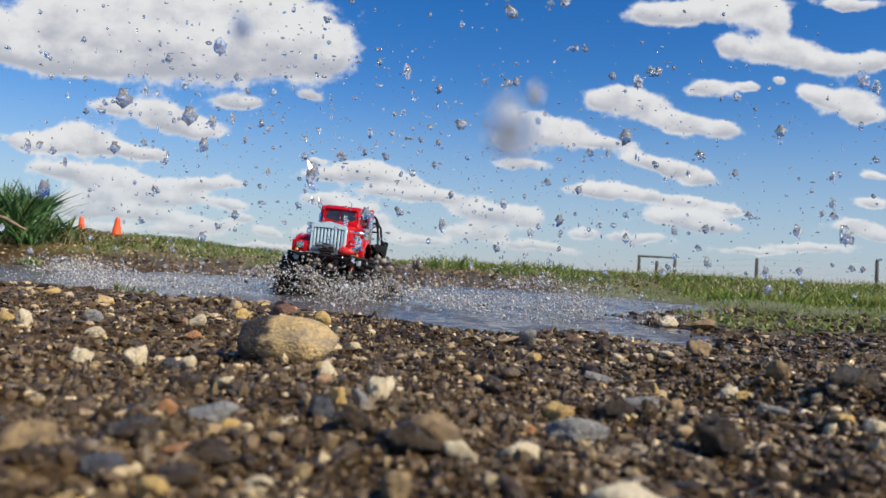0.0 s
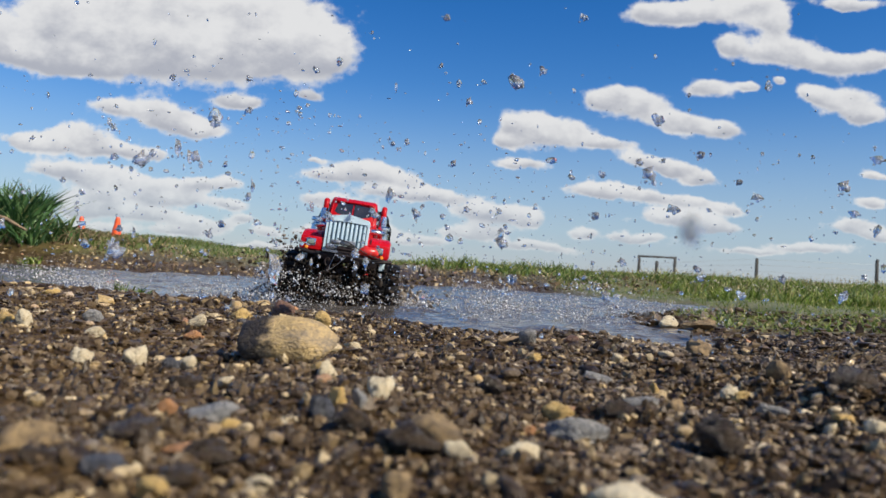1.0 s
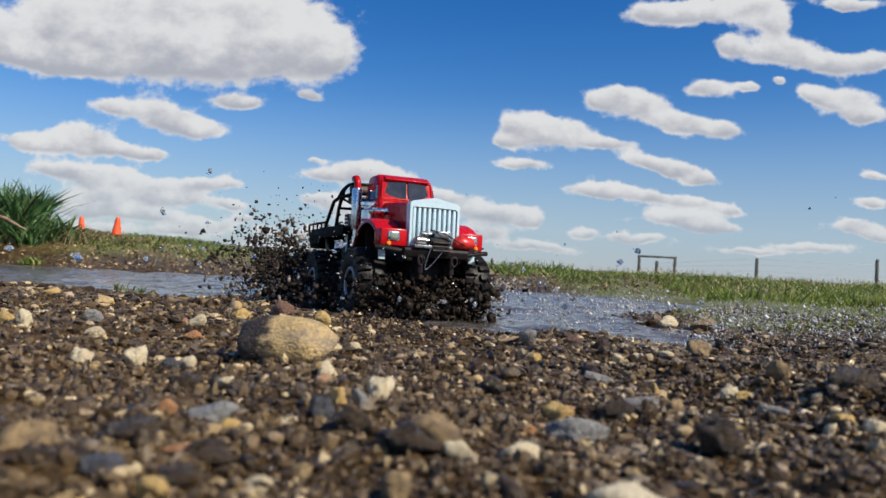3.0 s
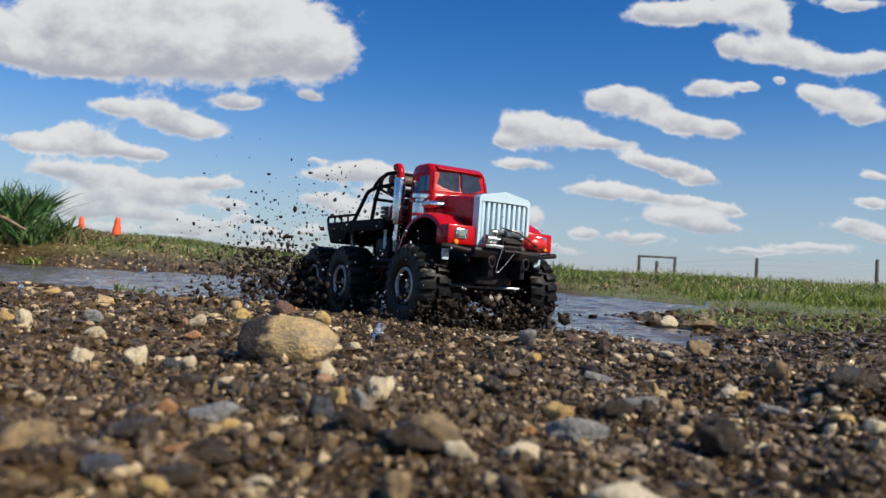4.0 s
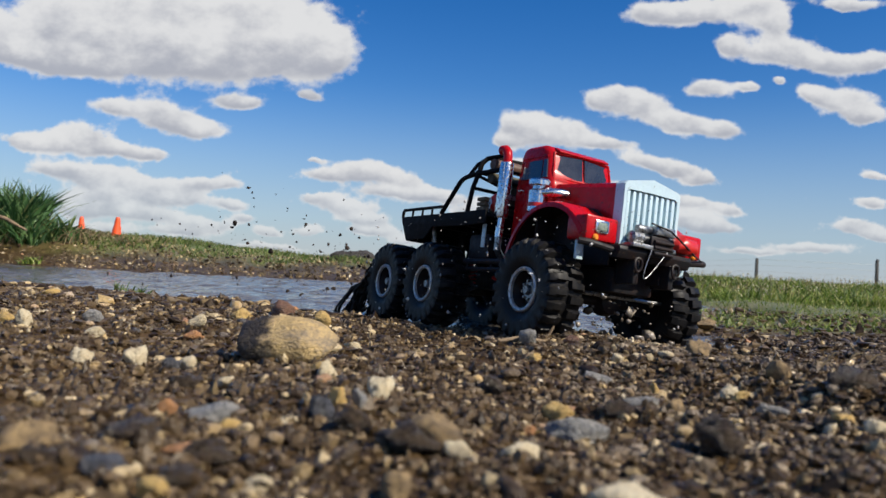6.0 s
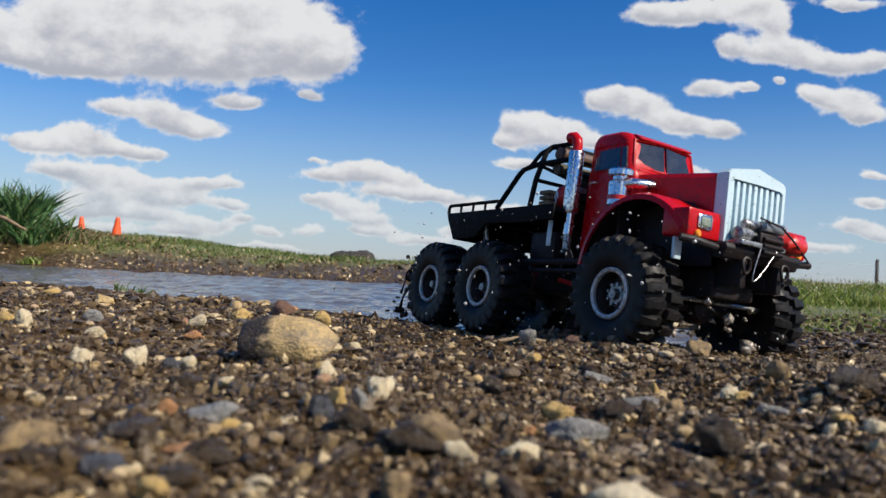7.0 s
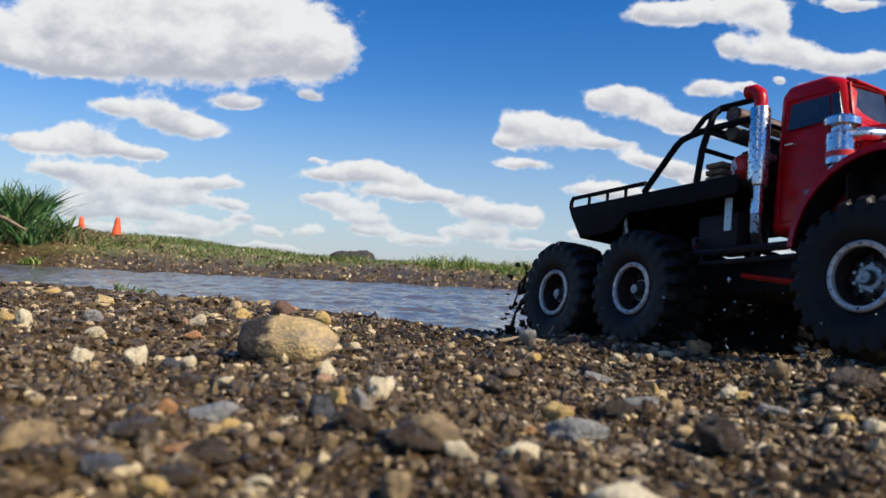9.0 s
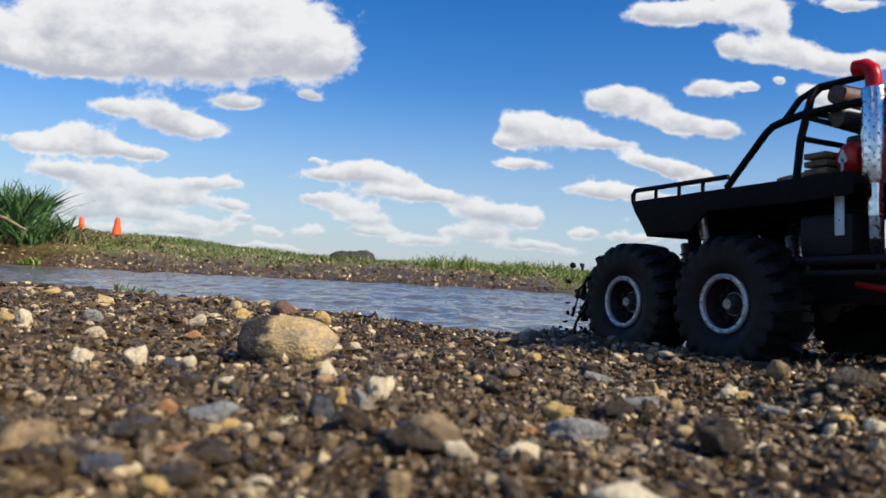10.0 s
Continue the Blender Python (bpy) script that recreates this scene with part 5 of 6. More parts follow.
# low turf of the far bank
p, r = scatter(42000, -4.5, 1.6, 4.2, 9.0, lambda x, y: smooth(0.3, 0.9, turf_cover(x, y)) * clumped(x, y), 11)
patchy = np.array([0.5 + 1.3 * noise.noise(Vector((a * 2.3, b * 2.3, 4))) for a, b in zip(p[:, 0], p[:, 1])])
ob = blades("grass", p, r.uniform(0.010, 0.045, len(p)) * np.clip(0.55 + 0.9 * patchy, 0.35, 1.5), 1.0, 0.006, BANKGRASS, seed=1)
tagged(ob, "short green and straw-coloured grass on the bank", "grass", kind="stuff")
# taller weeds along the middle of the bank
p, r = scatter(9000, -0.9, 1.7, 4.5, 6.2, lambda x, y: smooth(0.5, 1.0, turf_cover(x, y)) * (np.sin(2.9 * x + 0.7) > -0.1) * smooth(-0.9, 0.1, x), 12)
swell = np.array([noise.noise(Vector((a * 3.1, b * 2.0, 8))) for a, b in zip(p[:, 0], p[:, 1])])
ob = blades("grass", p, r.uniform(0.02, 0.10, len(p)) * np.clip(0.62 + 1.1 * swell, 0.25, 1.2), 0.8, 0.007, GRASSMAT, seed=2)
tagged(ob, "taller green weeds on the far bank", "grass", kind="stuff")
# lush verge to the east
p, r = scatter(88000, 1.2, 7.5, 3.4, 10.0, lambda x, y: smooth(0.35, 0.95, turf_cover(x, y)) * clumped(x, y), 13)
ob = blades("grass", p, r.uniform(0.016, 0.078, len(p)) * np.interp(p[:, 1], [3, 4.5, 8], [1.05, 0.95, 0.75]) * (0.5 + 0.65 * np.sqrt(np.abs(np.sin(5 * p[:, 0] + 2 * p[:, 1]) * np.sin(3.1 * p[:, 0] - 4 * p[:, 1] + 1)))), 0.85, 0.006, GRASSMAT, seed=3)
tagged(ob, "lush bright green verge grass with weeds", "grass", kind="stuff")
p, r = scatter(2600, 1.2, 6.5, 3.6, 8.0, lambda x, y: smooth(0.6, 1.0, turf_cover(x, y)), 14)
ob = blades("seed_stalks", p, r.uniform(0.05, 0.105, len(p)), 0.3, 0.0028, STRAWMAT, seed=4)
tagged(ob, "thin straw-coloured seed stalks above the verge", "grass", kind="stuff")
# sparse short grass on the muddy spit
p, r = scatter(34000, 0.45, 3.2, 1.35, 4.3, lambda x, y: 0.9 * smooth(0.2, 0.6, turf_cover(x, y)) * (shore_distance(x, y) < -0.02) * clumped(3 * x, 3 * y), 15)
ob = blades("grass", p, r.uniform(0.006, 0.024, len(p)), 1.1, 0.0032, GRASSMAT, seed=5)
tagged(ob, "sparse short muddy grass beside the puddle", "grass", kind="stuff")
# straw litter on the bare soil below the turf
p, r = scatter(3800, -3.4, 2.0, 3.9, 5.0, lambda x, y: 0.9 * smooth(0.9, 0.3, turf_cover(x, y)) * (shore_distance(x, y) < -0.03), 18)
ob = blades("straw_litter", p + np.array([0, 0, 0.004]), r.uniform(0.008, 0.022, len(p)), 2.2, 0.006, STRAWMAT, seed=8)
tagged(ob, "scattered bits of dry straw on the muddy bank", "straw", kind="stuff")
# pale dead grass round the cones
p, r = scatter(1500, -3.0, -1.9, 4.7, 5.7, lambda x, y: 0.8 + 0 * x, 19)
ob = blades("dead_grass", p, r.uniform(0.015, 0.045, len(p)), 1.3, 0.009, STRAWMAT, seed=9)
tagged(ob, "pale dead grass on the crest of the bank", "grass", kind="stuff")
# a few sprouts at the water's edge
p, r = scatter(60, -0.80, -0.72, 1.84, 1.90, lambda x, y: 1.0 + 0 * x, 16)
ob = blades("grass_sprout", p + np.array([0, 0, 0.004]), r.uniform(0.02, 0.045, len(p)), 1.0, 0.004, GRASSMAT, seed=6)
tagged(ob, "small green sprout at the water's edge", "grass")
p, r = scatter(50, -2.15, -2.05, 3.86, 3.92, lambda x, y: 1.0 + 0 * x, 17)
ob = blades("grass_sprout", p + np.array([0, 0, 0.006]), r.uniform(0.02, 0.05, len(p)), 1.2, 0.008, GRASSMAT, seed=7)
tagged(ob, "small yellow-green weed on the far shore", "grass")

# big tuft on the west bank
tuft = thing("grass_tuft", "tall dense dark green grass tuft on the bank", "grass")
cs = []
r = np.random.default_rng(21)
for k in range(34):
    a, q = r.uniform(0, 2 * np.pi), math.sqrt(r.uniform(0, 1))
    hub = (-2.76 + 0.54 * q * math.cos(a), 4.55 + 0.28 * q * math.sin(a))
    for j in range(84):
        cs.append((hub[0] + r.normal(0, 0.035), hub[1] + r.normal(0, 0.035)))
cs = np.array(cs)
hh = height(cs[:, 0], cs[:, 1])
edge = np.clip(1.2 - np.hypot((cs[:, 0] + 2.74) / 0.60, (cs[:, 1] - 4.55) / 0.5) ** 2, 0.38, 1) * np.repeat(r.uniform(0.68, 1.08, 34), 84)
ob = blades("foliage", np.column_stack([cs, hh - 0.005]), edge * r.uniform(0.10, 0.35, len(cs)), 0.85, 0.0140, TUFTMAT, tuft, 22, 0.9)
skirt = cs[:500] * [1.0, 1.0] + r.uniform(-0.10, 0.10, (500, 2))
ob = blades("dry_foliage", np.column_stack([skirt, height(skirt[:, 0], skirt[:, 1])]), r.uniform(0.05, 0.12, 500), 1.2, 0.008, STRAWMAT, tuft, 23, 0.9)
stick = thing("dead_stick", "bare grey-brown dead stick leaning on the bank", "branch")
part("stem", tube(B(), [(-2.75, 4.25, 0.30), (-2.55, 4.22, 0.275), (-2.42, 4.2, 0.245), (-2.30, 4.2, 0.185)], [0.016, 0.014, 0.011, 0.006], 8), WOOD, stick)

# distant shrubs on the skyline
def shrub(x, y, w, h, seed):
    r = np.random.default_rng(seed)
    n = 1500
    a, q, e = r.uniform(0, 2 * np.pi, n), np.sqrt(r.uniform(0, 1, n)), r.uniform(0, 1, n)
    c = np.stack([x + w / 2 * q * np.cos(a), y + w / 2 * q * np.sin(a), float(height(x, y)) + h * e * np.sqrt(np.clip(1 - q * q, 0.05, 1)) * (0.8 + 0.3 * np.sin(3 * a + seed))], -1)
    s = r.uniform(0.03, 0.08, n) * h
    tri = r.normal(size=(n, 4, 3))
    tri = tri / np.linalg.norm(tri, axis=-1, keepdims=True) * s[:, None, None]
    t = thing("shrub", "low dark green shrub on the skyline", "shrub", "shrubs on the skyline")
    part("trunk", tube(B(), [(x, y, float(height(x, y)) - 0.02), (x + 0.02 * w, y, float(height(x, y)) + h * 0.3), (x, y, float(height(x, y)) + 0.6 * h)], [0.03 * h, 0.022 * h, 0.01 * h], 7), POSTWOOD, t)
    link_mesh("crown", (c[:, None] + tri).reshape(-1, 3), (np.arange(n)[:, None] * 4 + [0, 1, 2, 3]), LEAFMAT, t, shade=False)


for k, (x, y, w, h) in enumerate(((-5.9, 18.5, 1.6, 0.30), (-5.1, 18.8, 0.9, 0.20), (-4.1, 18.2, 0.9, 0.16), (-17.0, 60, 3.0, 0.6), (-14.5, 62, 2.4, 0.5), (3.5, 60, 2.0, 0.5))):
    shrub(x, y, w, h, k + 1)
# dark heap of earth on the bank
mound = new("earth_mound", rock_mesh("earth_mound", 9, MOUND, 4, 0.5))
mound.matrix_basis = pose(-0.655, 5.6, float(height(-0.655, 5.6)) + 0.012, 0, 0, 15) @ Matrix.Diagonal((0.33, 0.24, 0.15, 1))
tagged(mound, "dark lumpy heap of earth on the bank", "earth mound")

# ---------- cones, fence and gate ----------
def make_cone(at):
    t = thing("marker_cone", "small bright orange plastic marker cone on the bank", "cone", "marker cones", at)
    bm = lathe(B(), [(0.040, 0.006), (0.037, 0.014), (0.016, 0.150), (0.013, 0.162), (0.009, 0.166), (0.008, 0.160)], "z", 24)
    part("cone_body", bm, CONE, t)
    part("cone_base", block(B(), -0.055, 0.055, -0.055, 0.055, 0.0, 0.009, 0.003), CONE, t)
    return t


cone = make_cone(pose(-2.28, 5.3, float(height(-2.28, 5.3)) - 0.030, 4, 3, 20))
copy_thing(cone, pose(-3.09, 6.5, float(height(-3.09, 6.5)) - 0.035, -2, -2, 48))


def post(x, y, h, w, lean=0.0):
    z = float(height(x, y))
    t = thing("fence_post", "weathered dark wooden fence post in the grass", "post", "fence posts", pose(x, y, z - 0.05, 0, lean, 8))
    bm = block(B(), -w / 2, w / 2, -w / 2, w / 2, 0, h, w * 0.12)
    part("post_shaft", bm, POSTWOOD, t)
    part("post_cap", lathe(B(), [(w * 0.42, h), (w * 0.36, h + w * 0.15), (w * 0.1, h + w * 0.25)], "z", 10), POSTWOOD, t)


FENCE_Y = 43.0
for x, h in ((17.75, 1.30), (24.55, 1.58), (31.2, 1.4), (12.1, 0.85), (38, 1.4)):
    post(x, FENCE_Y, h, 0.14)
fence_wires = thing("fence_wire", "thin grey strained fence wires between posts", "wire")
for z in (0.62, 0.98, 1.30):
    part("wire", tube(B(), [(12.1, FENCE_Y, z * 0.6), (17.75, FENCE_Y, z - 0.01), (24.55, FENCE_Y, z), (31.2, FENCE_Y, z), (38, FENCE_Y, z)], 0.006, 5), WIRE, fence_wires)
gate = thing("timber_frame", "dark square timber frame standing in the field", "frame", "", pose(11.1, FENCE_Y, 0.02, 0, 0, 0))
for sx in (0.0, 2.02):
    part("upright", block(B(), sx - 0.07, sx + 0.07, -0.07, 0.07, 0, 1.06, 0.01), POSTWOOD, gate)
part("crossbeam", block(B(), -0.085, 2.105, -0.075, 0.075, 1.06, 1.17, 0.012), POSTWOOD, gate)

# ---------- spray and thrown mud ----------
GRAVITY = 0.153  # the clip runs at an eighth of true speed
TRUCK_ROWS = [
    (0.0, pose(-0.350, 2.770, -0.024, -3.5, -0.74, -93.3)),
    (0.5, pose(-0.318, 2.455, -0.038, -7.70, -2.54, -90.3)),
    (1.0, pose(-0.300, 2.315, -0.042, -5.91, -3.33, -85.0)),
    (1.5, pose(-0.288, 2.270, -0.021, -4.85, -0.84, -80.6)),
    (2.0, pose(-0.262, 2.148, -0.010, -1.24, -1.20, -74.4)),
    (2.5, pose(-0.221, 2.010, -0.015, 0.07, -1.86, -70.1)),
    (4.0, pose(-0.093, 1.697, -0.006, -1.70, -0.86, -60.1)),
    (4.5, pose(-0.044, 1.618, -0.004, 0.16, -0.79, -60.1)),
    (5.0, pose(-0.006, 1.549, -0.001, -2.62, -0.68, -60.2)),
    (5.5, pose(0.039, 1.487, -0.005, -4.90, -0.70, -60.5)),
    (7.0, pose(0.178, 1.284, -0.002, -5.75, -1.19, -59.9)),
    (7.5, pose(0.223, 1.212, 0.003, -5.90, -1.14, -60.6)),
    (8.0, pose(0.273, 1.146, 0.003, -5.01, -2.14, -61.4)),
    (8.5, pose(0.316, 1.080, 0.009, -5.53, -2.27, -62.1)),
    (9.0, pose(0.360, 1.008, 0.011, -6.19, -5.06, -62.2)),
    (9.5, pose(0.403, 0.953, 0.012, -2.11, -3.25, -62.0)),
    (10.0, pose(0.437, 0.893, 0.017, 0.22, -3.01, -62.2)),
]


def truck_at(t):
    for (t0, a), (t1, b) in zip(TRUCK_ROWS, TRUCK_ROWS[1:]):
        if t <= t1:
            return a.lerp(b, (t - t0) / (t1 - t0))
    return TRUCK_ROWS[-1][1]


def lobed(bm, c, r, seed, sub=1, rough=0.35, stretch=(1, 1, 1)):
    before = set(bm.verts)
    bmesh.ops.create_icosphere(bm, subdivisions=sub, radius=r)
    for v in [v for v in bm.verts if v not in before]:
        n = v.co.normalized()
        v.co = Vector([q * s for q, s in zip(v.co, stretch)]) * (1 + rough * noise.noise(n * 1.7 + Vector((seed * 5.1, seed, 0)))) + Vector(c)


def fast_blobs(name, centres, radii, mat, seed, rough=0.3):
    """Many small lumps in one mesh."""
    r = np.random.default_rng(seed)
    bm = B()
    bmesh.ops.create_icosphere(bm, subdivisions=1, radius=1.0)
    base = np.array([v.co[:] for v in bm.verts])
    fc = np.array([[v.index for v in f.verts] for f in bm.faces])
    bm.free()
    if mat is SPLASH:  # tiny shreds of water, eight faces each
        base = np.array([(1, 0, 0), (-1, 0, 0), (0, 1, 0), (0, -1, 0), (0, 0, 1), (0, 0, -1)], float)
        fc = np.array([(a, b, c) if (a < 1) ^ (b < 3) ^ (c < 5) else (b, a, c) for a in (0, 1) for b in (2, 3) for c in (4, 5)])
    n, k = len(centres), len(base)
    v = base[None] * (1 + rough * r.uniform(-1, 1, (n, k, 1))) * np.asarray(radii)[:, None, None] * r.uniform(0.35, 1.75, (n, 1, 3))
    v = v + np.asarray(centres)[:, None]
    f = (np.arange(n)[:, None, None] * k + fc[None]).reshape(-1, 3)
    return link_mesh(name, v.reshape(-1, 3), f, mat, shade=mat is not DROP)


SPLASH = varied("splashed_water", [(0.0, (0.36, 0.33, 0.30)), (0.4, (0.60, 0.58, 0.56)), (1.0, (0.82, 0.83, 0.84))], 0.12, 0, 90.0)
b = SPLASH.node_tree.nodes["Principled BSDF"]
b.inputs["Transmission Weight"].default_value, b.inputs["IOR"].default_value = 0.18, 1.33
flights = []


def fly(ob, t0, p0, v0, spin=0.0, floor=-0.03):
    """Notes a throw: leaves p0 at t0 with speed v0, and falls back into the puddle or mud."""
    rows = []
    p0, v0 = Vector(p0), Vector(v0)
    tl = t0 + (v0.z + math.sqrt(max(0.0, v0.z**2 + 2 * GRAVITY * max(0.0, p0.z - floor)))) / GRAVITY
    if t0 > 0.05:
        rows.append((0.0, pose(*(p0 - Vector((0, 0, 0.001))), 0, 0, 0)))
    t = t0
    stops = []
    while t < min(tl, 10.0):
        stops.append(t)
        t += 0.4
    stops.append(min(tl, 10.0))
    if len(stops) > 1 and stops[-1] - stops[-2] < 0.07:
        stops.pop(-2)
    for t in stops:
        s = t - t0
        p = p0 + v0 * s - Vector((0, 0, 0.5 * GRAVITY * s * s))
        rows.append((t, pose(*p, spin * s, spin * 0.6 * s, 0)))
    if rows[-1][0] < 9.95:
        m = rows[-1][1].copy()
        rows.append((min(rows[-1][0] + 0.1, 10.0), m))
        if rows[-1][0] < 10.0:
            rows.append((10.0, m))
    flights.append((ob, rows))


def drop_meshes():
    out = []
    for k in range(6):
        bm = B()
        lobed(bm, (0, 0, 0), 1.0, k + 1, 2, 0.85, (1.0, 0.75, 1.0 + 0.35 * (k % 3)))
        lobed(bm, (0.55, 0.2 - 0.1 * k, 0.9), 0.55, k + 9, 2, 0.8)
        if k >= 2:
            lobed(bm, (-0.7 - 0.1 * k, 0.1, -1.1 + 0.3 * k), 0.38, k + 19, 1, 0.8)
        me = bpy.data.meshes.new("droplet")
        for f in bm.faces:
            f.smooth = k % 2 == 0
        bm.to_mesh(me)
        bm.free()
        me.materials.append(DROP)
        out.append(me)
    return out


DROPS = drop_meshes()
r = np.random.default_rng(77)
for k in range(200):
    ob = new("water_droplet", DROPS[k % 6])
    tagged(ob, "clear flying water droplet splashed from the puddle", "droplet", "flying droplets")
    rad = float(np.clip(r.lognormal(math.log(0.0038), 0.5), 0.0015, 0.0100))
    ob.scale = (rad, rad, rad)
    y = r.uniform(0.75, 2.1)
    up = r.uniform(0.0, 0.34)
    slope_x, slope_z = r.uniform(-0.56, 0.58), r.beta(1.1, 1.5) * 0.40 - 0.02
    p = Vector((slope_x * y, y, 0.115 + slope_z * y))
    away = Vector((p.x + 0.25, p.y - 2.3, 0)).normalized()
    v = away * r.uniform(0.01, 0.12) + Vector((r.normal(0, 0.02), r.normal(0, 0.02), r.uniform(-0.15, 0.10)))
    fly(ob, 0.0, p, v, r.uniform(-60, 60))
# later drops off the front tyres
for k in range(85):
    ob = new("water_droplet", DROPS[k % 6])
    tagged(ob, "clear flying water droplet splashed from the puddle", "droplet", "flying droplets")
    rad = float(np.clip(r.lognormal(math.log(0.0032), 0.45), 0.0014, 0.009))
    ob.scale = (rad, rad, rad)
    t0 = r.uniform(0.1, 2.2)
    p = truck_at(t0) @ Vector((0.33, r.choice([-0.12, 0.12]), 0.04))
    p.z = -0.01
    v = Vector((r.normal(0.08, 0.16), r.uniform(-0.42, 0.05), r.uniform(0.12, max(0.16, min(0.34, 0.0765 * (4.4 - t0))))))
    fly(ob, t0, p, v, r.uniform(-60, 60))
# a few big drops close before the lens
for x, y, z, rad, vx, vz in ((0.0060, 0.09, 0.1285, 0.0026, 0.02, -0.12), (-0.040, 0.14, 0.155, 0.0016, 0.0, -0.06), (0.017, 0.16, 0.150, 0.0018, 0.03, 0.05)):
    ob = new("water_droplet", DROPS[1])
    ob.scale = (rad, rad, rad)
    tagged(ob, "large blurred water drop flying close by", "droplet", "flying droplets")
    fly(ob, 0.0, (x, y, z), (vx, -0.01, vz), 20)
# fine spray: small drops that fly together
for k in range(34):
    n = 70
    y = r.uniform(1.1, 2.2)
    c = np.array([r.uniform(-0.5, 0.5) * y, y, 0.10 + r.uniform(0.0, 0.30) * y])
    cs = r.normal(0, 1, (n, 3)) * [0.22, 0.14, 0.13]
    ob = fast_blobs("fine_spray", cs, np.clip(r.lognormal(math.log(0.0016), 0.5, n), 0.0007, 0.0055), DROP, 100 + k)
    tagged(ob, "cloud of fine clear water droplets over the puddle", "spray", "fine spray", kind="stuff")
    fly(ob, 0.0, c, (r.normal(0.0, 0.03), -r.uniform(0.0, 0.05), r.uniform(-0.16, -0.03)), 0.0, -0.5)
# low splashes thrown up by the front tyres
for k in range(76):
    t0 = 0.0 if k < 44 else r.uniform(0.1, 1.1) if k < 60 else r.uniform(0.3, 1.4)
    base = truck_at(t0) @ Vector((0.36, 0.0, 0.0))
    n = 700
    side = r.choice([-1, 1]) if t0 < 0.35 else 1
    reach = r.uniform(0.02, 0.42)
    a = r.uniform(-0.5, 0.5, n)
    q = r.uniform(0, 1, n) ** 1.4
    cs = np.stack([side * reach * (0.4 + 0.6 * q) + 0.10 * a, -0.12 * q + 0.10 * r.normal(0, 0.6, n), 0.13 * q * (1 - 0.5 * q) * r.uniform(0.4, 1.2) + r.normal(0, 0.010, n)], -1)
    ob = fast_blobs("splash", cs, np.clip(r.lognormal(math.log(0.0008), 0.60, n), 0.0004, 0.0032), SPLASH, 300 + k, 0.5)
    tagged(ob, "low burst of muddy splashing water at the tyres", "splash", "splashes at the tyres", kind="stuff")
    if k >= 60:  # thrown out to the east, towards the spit
        fly(ob, t0, (base.x + r.uniform(0.35, 0.80), base.y - r.uniform(0.15, 0.70), -0.20), (r.uniform(0.02, 0.12), -r.uniform(0.0, 0.08), r.uniform(0.22, 0.27)), 0.0, -0.22)
    elif t0 == 0.0:
        fly(ob, 0.0, (base.x + (r.uniform(-0.75, -0.20) if k % 5 < 2 else r.uniform(0.16, 0.85)), base.y - r.uniform(-0.1, 0.75), r.uniform(-0.02, 0.035)), (side * 0.05 + 0.02, -0.04, r.uniform(-0.02, 0.08)), 0.0, -0.22)
    else:
        fly(ob, t0, (base.x, base.y - 0.05, -0.20), (side * r.uniform(0.04, 0.16), -r.uniform(0.0, 0.08), r.uniform(0.20, 0.27)), 0.0, -0.22)
# brown crowns of muddy water thrown up beside the front tyres
CHURN = varied("churned_mud", [(0.0, (0.10, 0.075, 0.05)), (1.0, (0.36, 0.31, 0.25))], 0.25, 0.001, 200.0)
for k in range(9):
    n = 260
    q = r.uniform(0, 1, n)
    a = r.normal(0, 0.5, n)
    cs = np.stack([0.05 * a + (0.02 + 0.10 * q) * r.choice([-1, 1], n), 0.05 * r.normal(0, 1, n), 0.15 * q * r.uniform(0.3, 1.0, n)], -1)
    ob = fast_blobs("muddy_crown", cs, np.clip(r.lognormal(math.log(0.0030), 0.6, n), 0.001, 0.010), CHURN, 640 + k, 0.6)
    tagged(ob, "brown crown of muddy water beside the front tyres", "splash", "muddy crowns", kind="stuff")
    t0 = 0.0 if k < 5 else 0.25 * (k - 4)
    base = truck_at(t0) @ Vector((0.34, 0.16 if k % 2 == 0 else 0.02, 0.0))
    if k < 5:
        fly(ob, 0.0, (base.x + r.normal(0, 0.06), base.y - 0.06, -0.02), (r.normal(0.05, 0.03), -0.05, r.uniform(0.0, 0.06)), 0.0, -0.22)
    else:
        fly(ob, t0, (base.x, base.y, -0.2), (r.normal(0.07, 0.03), -0.04, r.uniform(0.20, 0.25)), 0.0, -0.24)
# mud clods flung by the rear tyres
CLODS = [rock_mesh("mud_clod", 40 + k, MUDCLOD, 2, 0.9) for k in range(5)]
for k in range(285):
    ob = new("mud_clod", CLODS[k % 5])
    tagged(ob, "dark wet clod of mud flung by the rear tyres", "mud clod", "flung mud clods")
    rad = float(np.clip(r.lognormal(math.log(0.0050), 0.45), 0.0025, 0.012))
    ob.scale = (rad * r.uniform(0.7, 1.6), rad, rad * r.uniform(0.7, 1.5))
    t0 = r.uniform(0.1, 4.3) if k < 262 else r.uniform(4.3, 9.6)
    m = truck_at(t0)
    p = m @ Vector((r.choice([-0.20, -0.04]), r.choice([-0.115, 0.115]), 0.05))
    p.z = -0.02
    back = (m.to_3x3() @ Vector((-1, 0, 0)))
    power = 1.0 if t0 < 4.3 else 0.5
    v = back * r.uniform(-0.04, 0.10) + Vector((r.normal(-0.01, 0.06), r.normal(0, 0.05), power * r.uniform(0.10, max(0.14, min(0.34, 0.0765 * (7.0 - t0))))))
    fly(ob, t0, p, v, r.uniform(-80, 80))
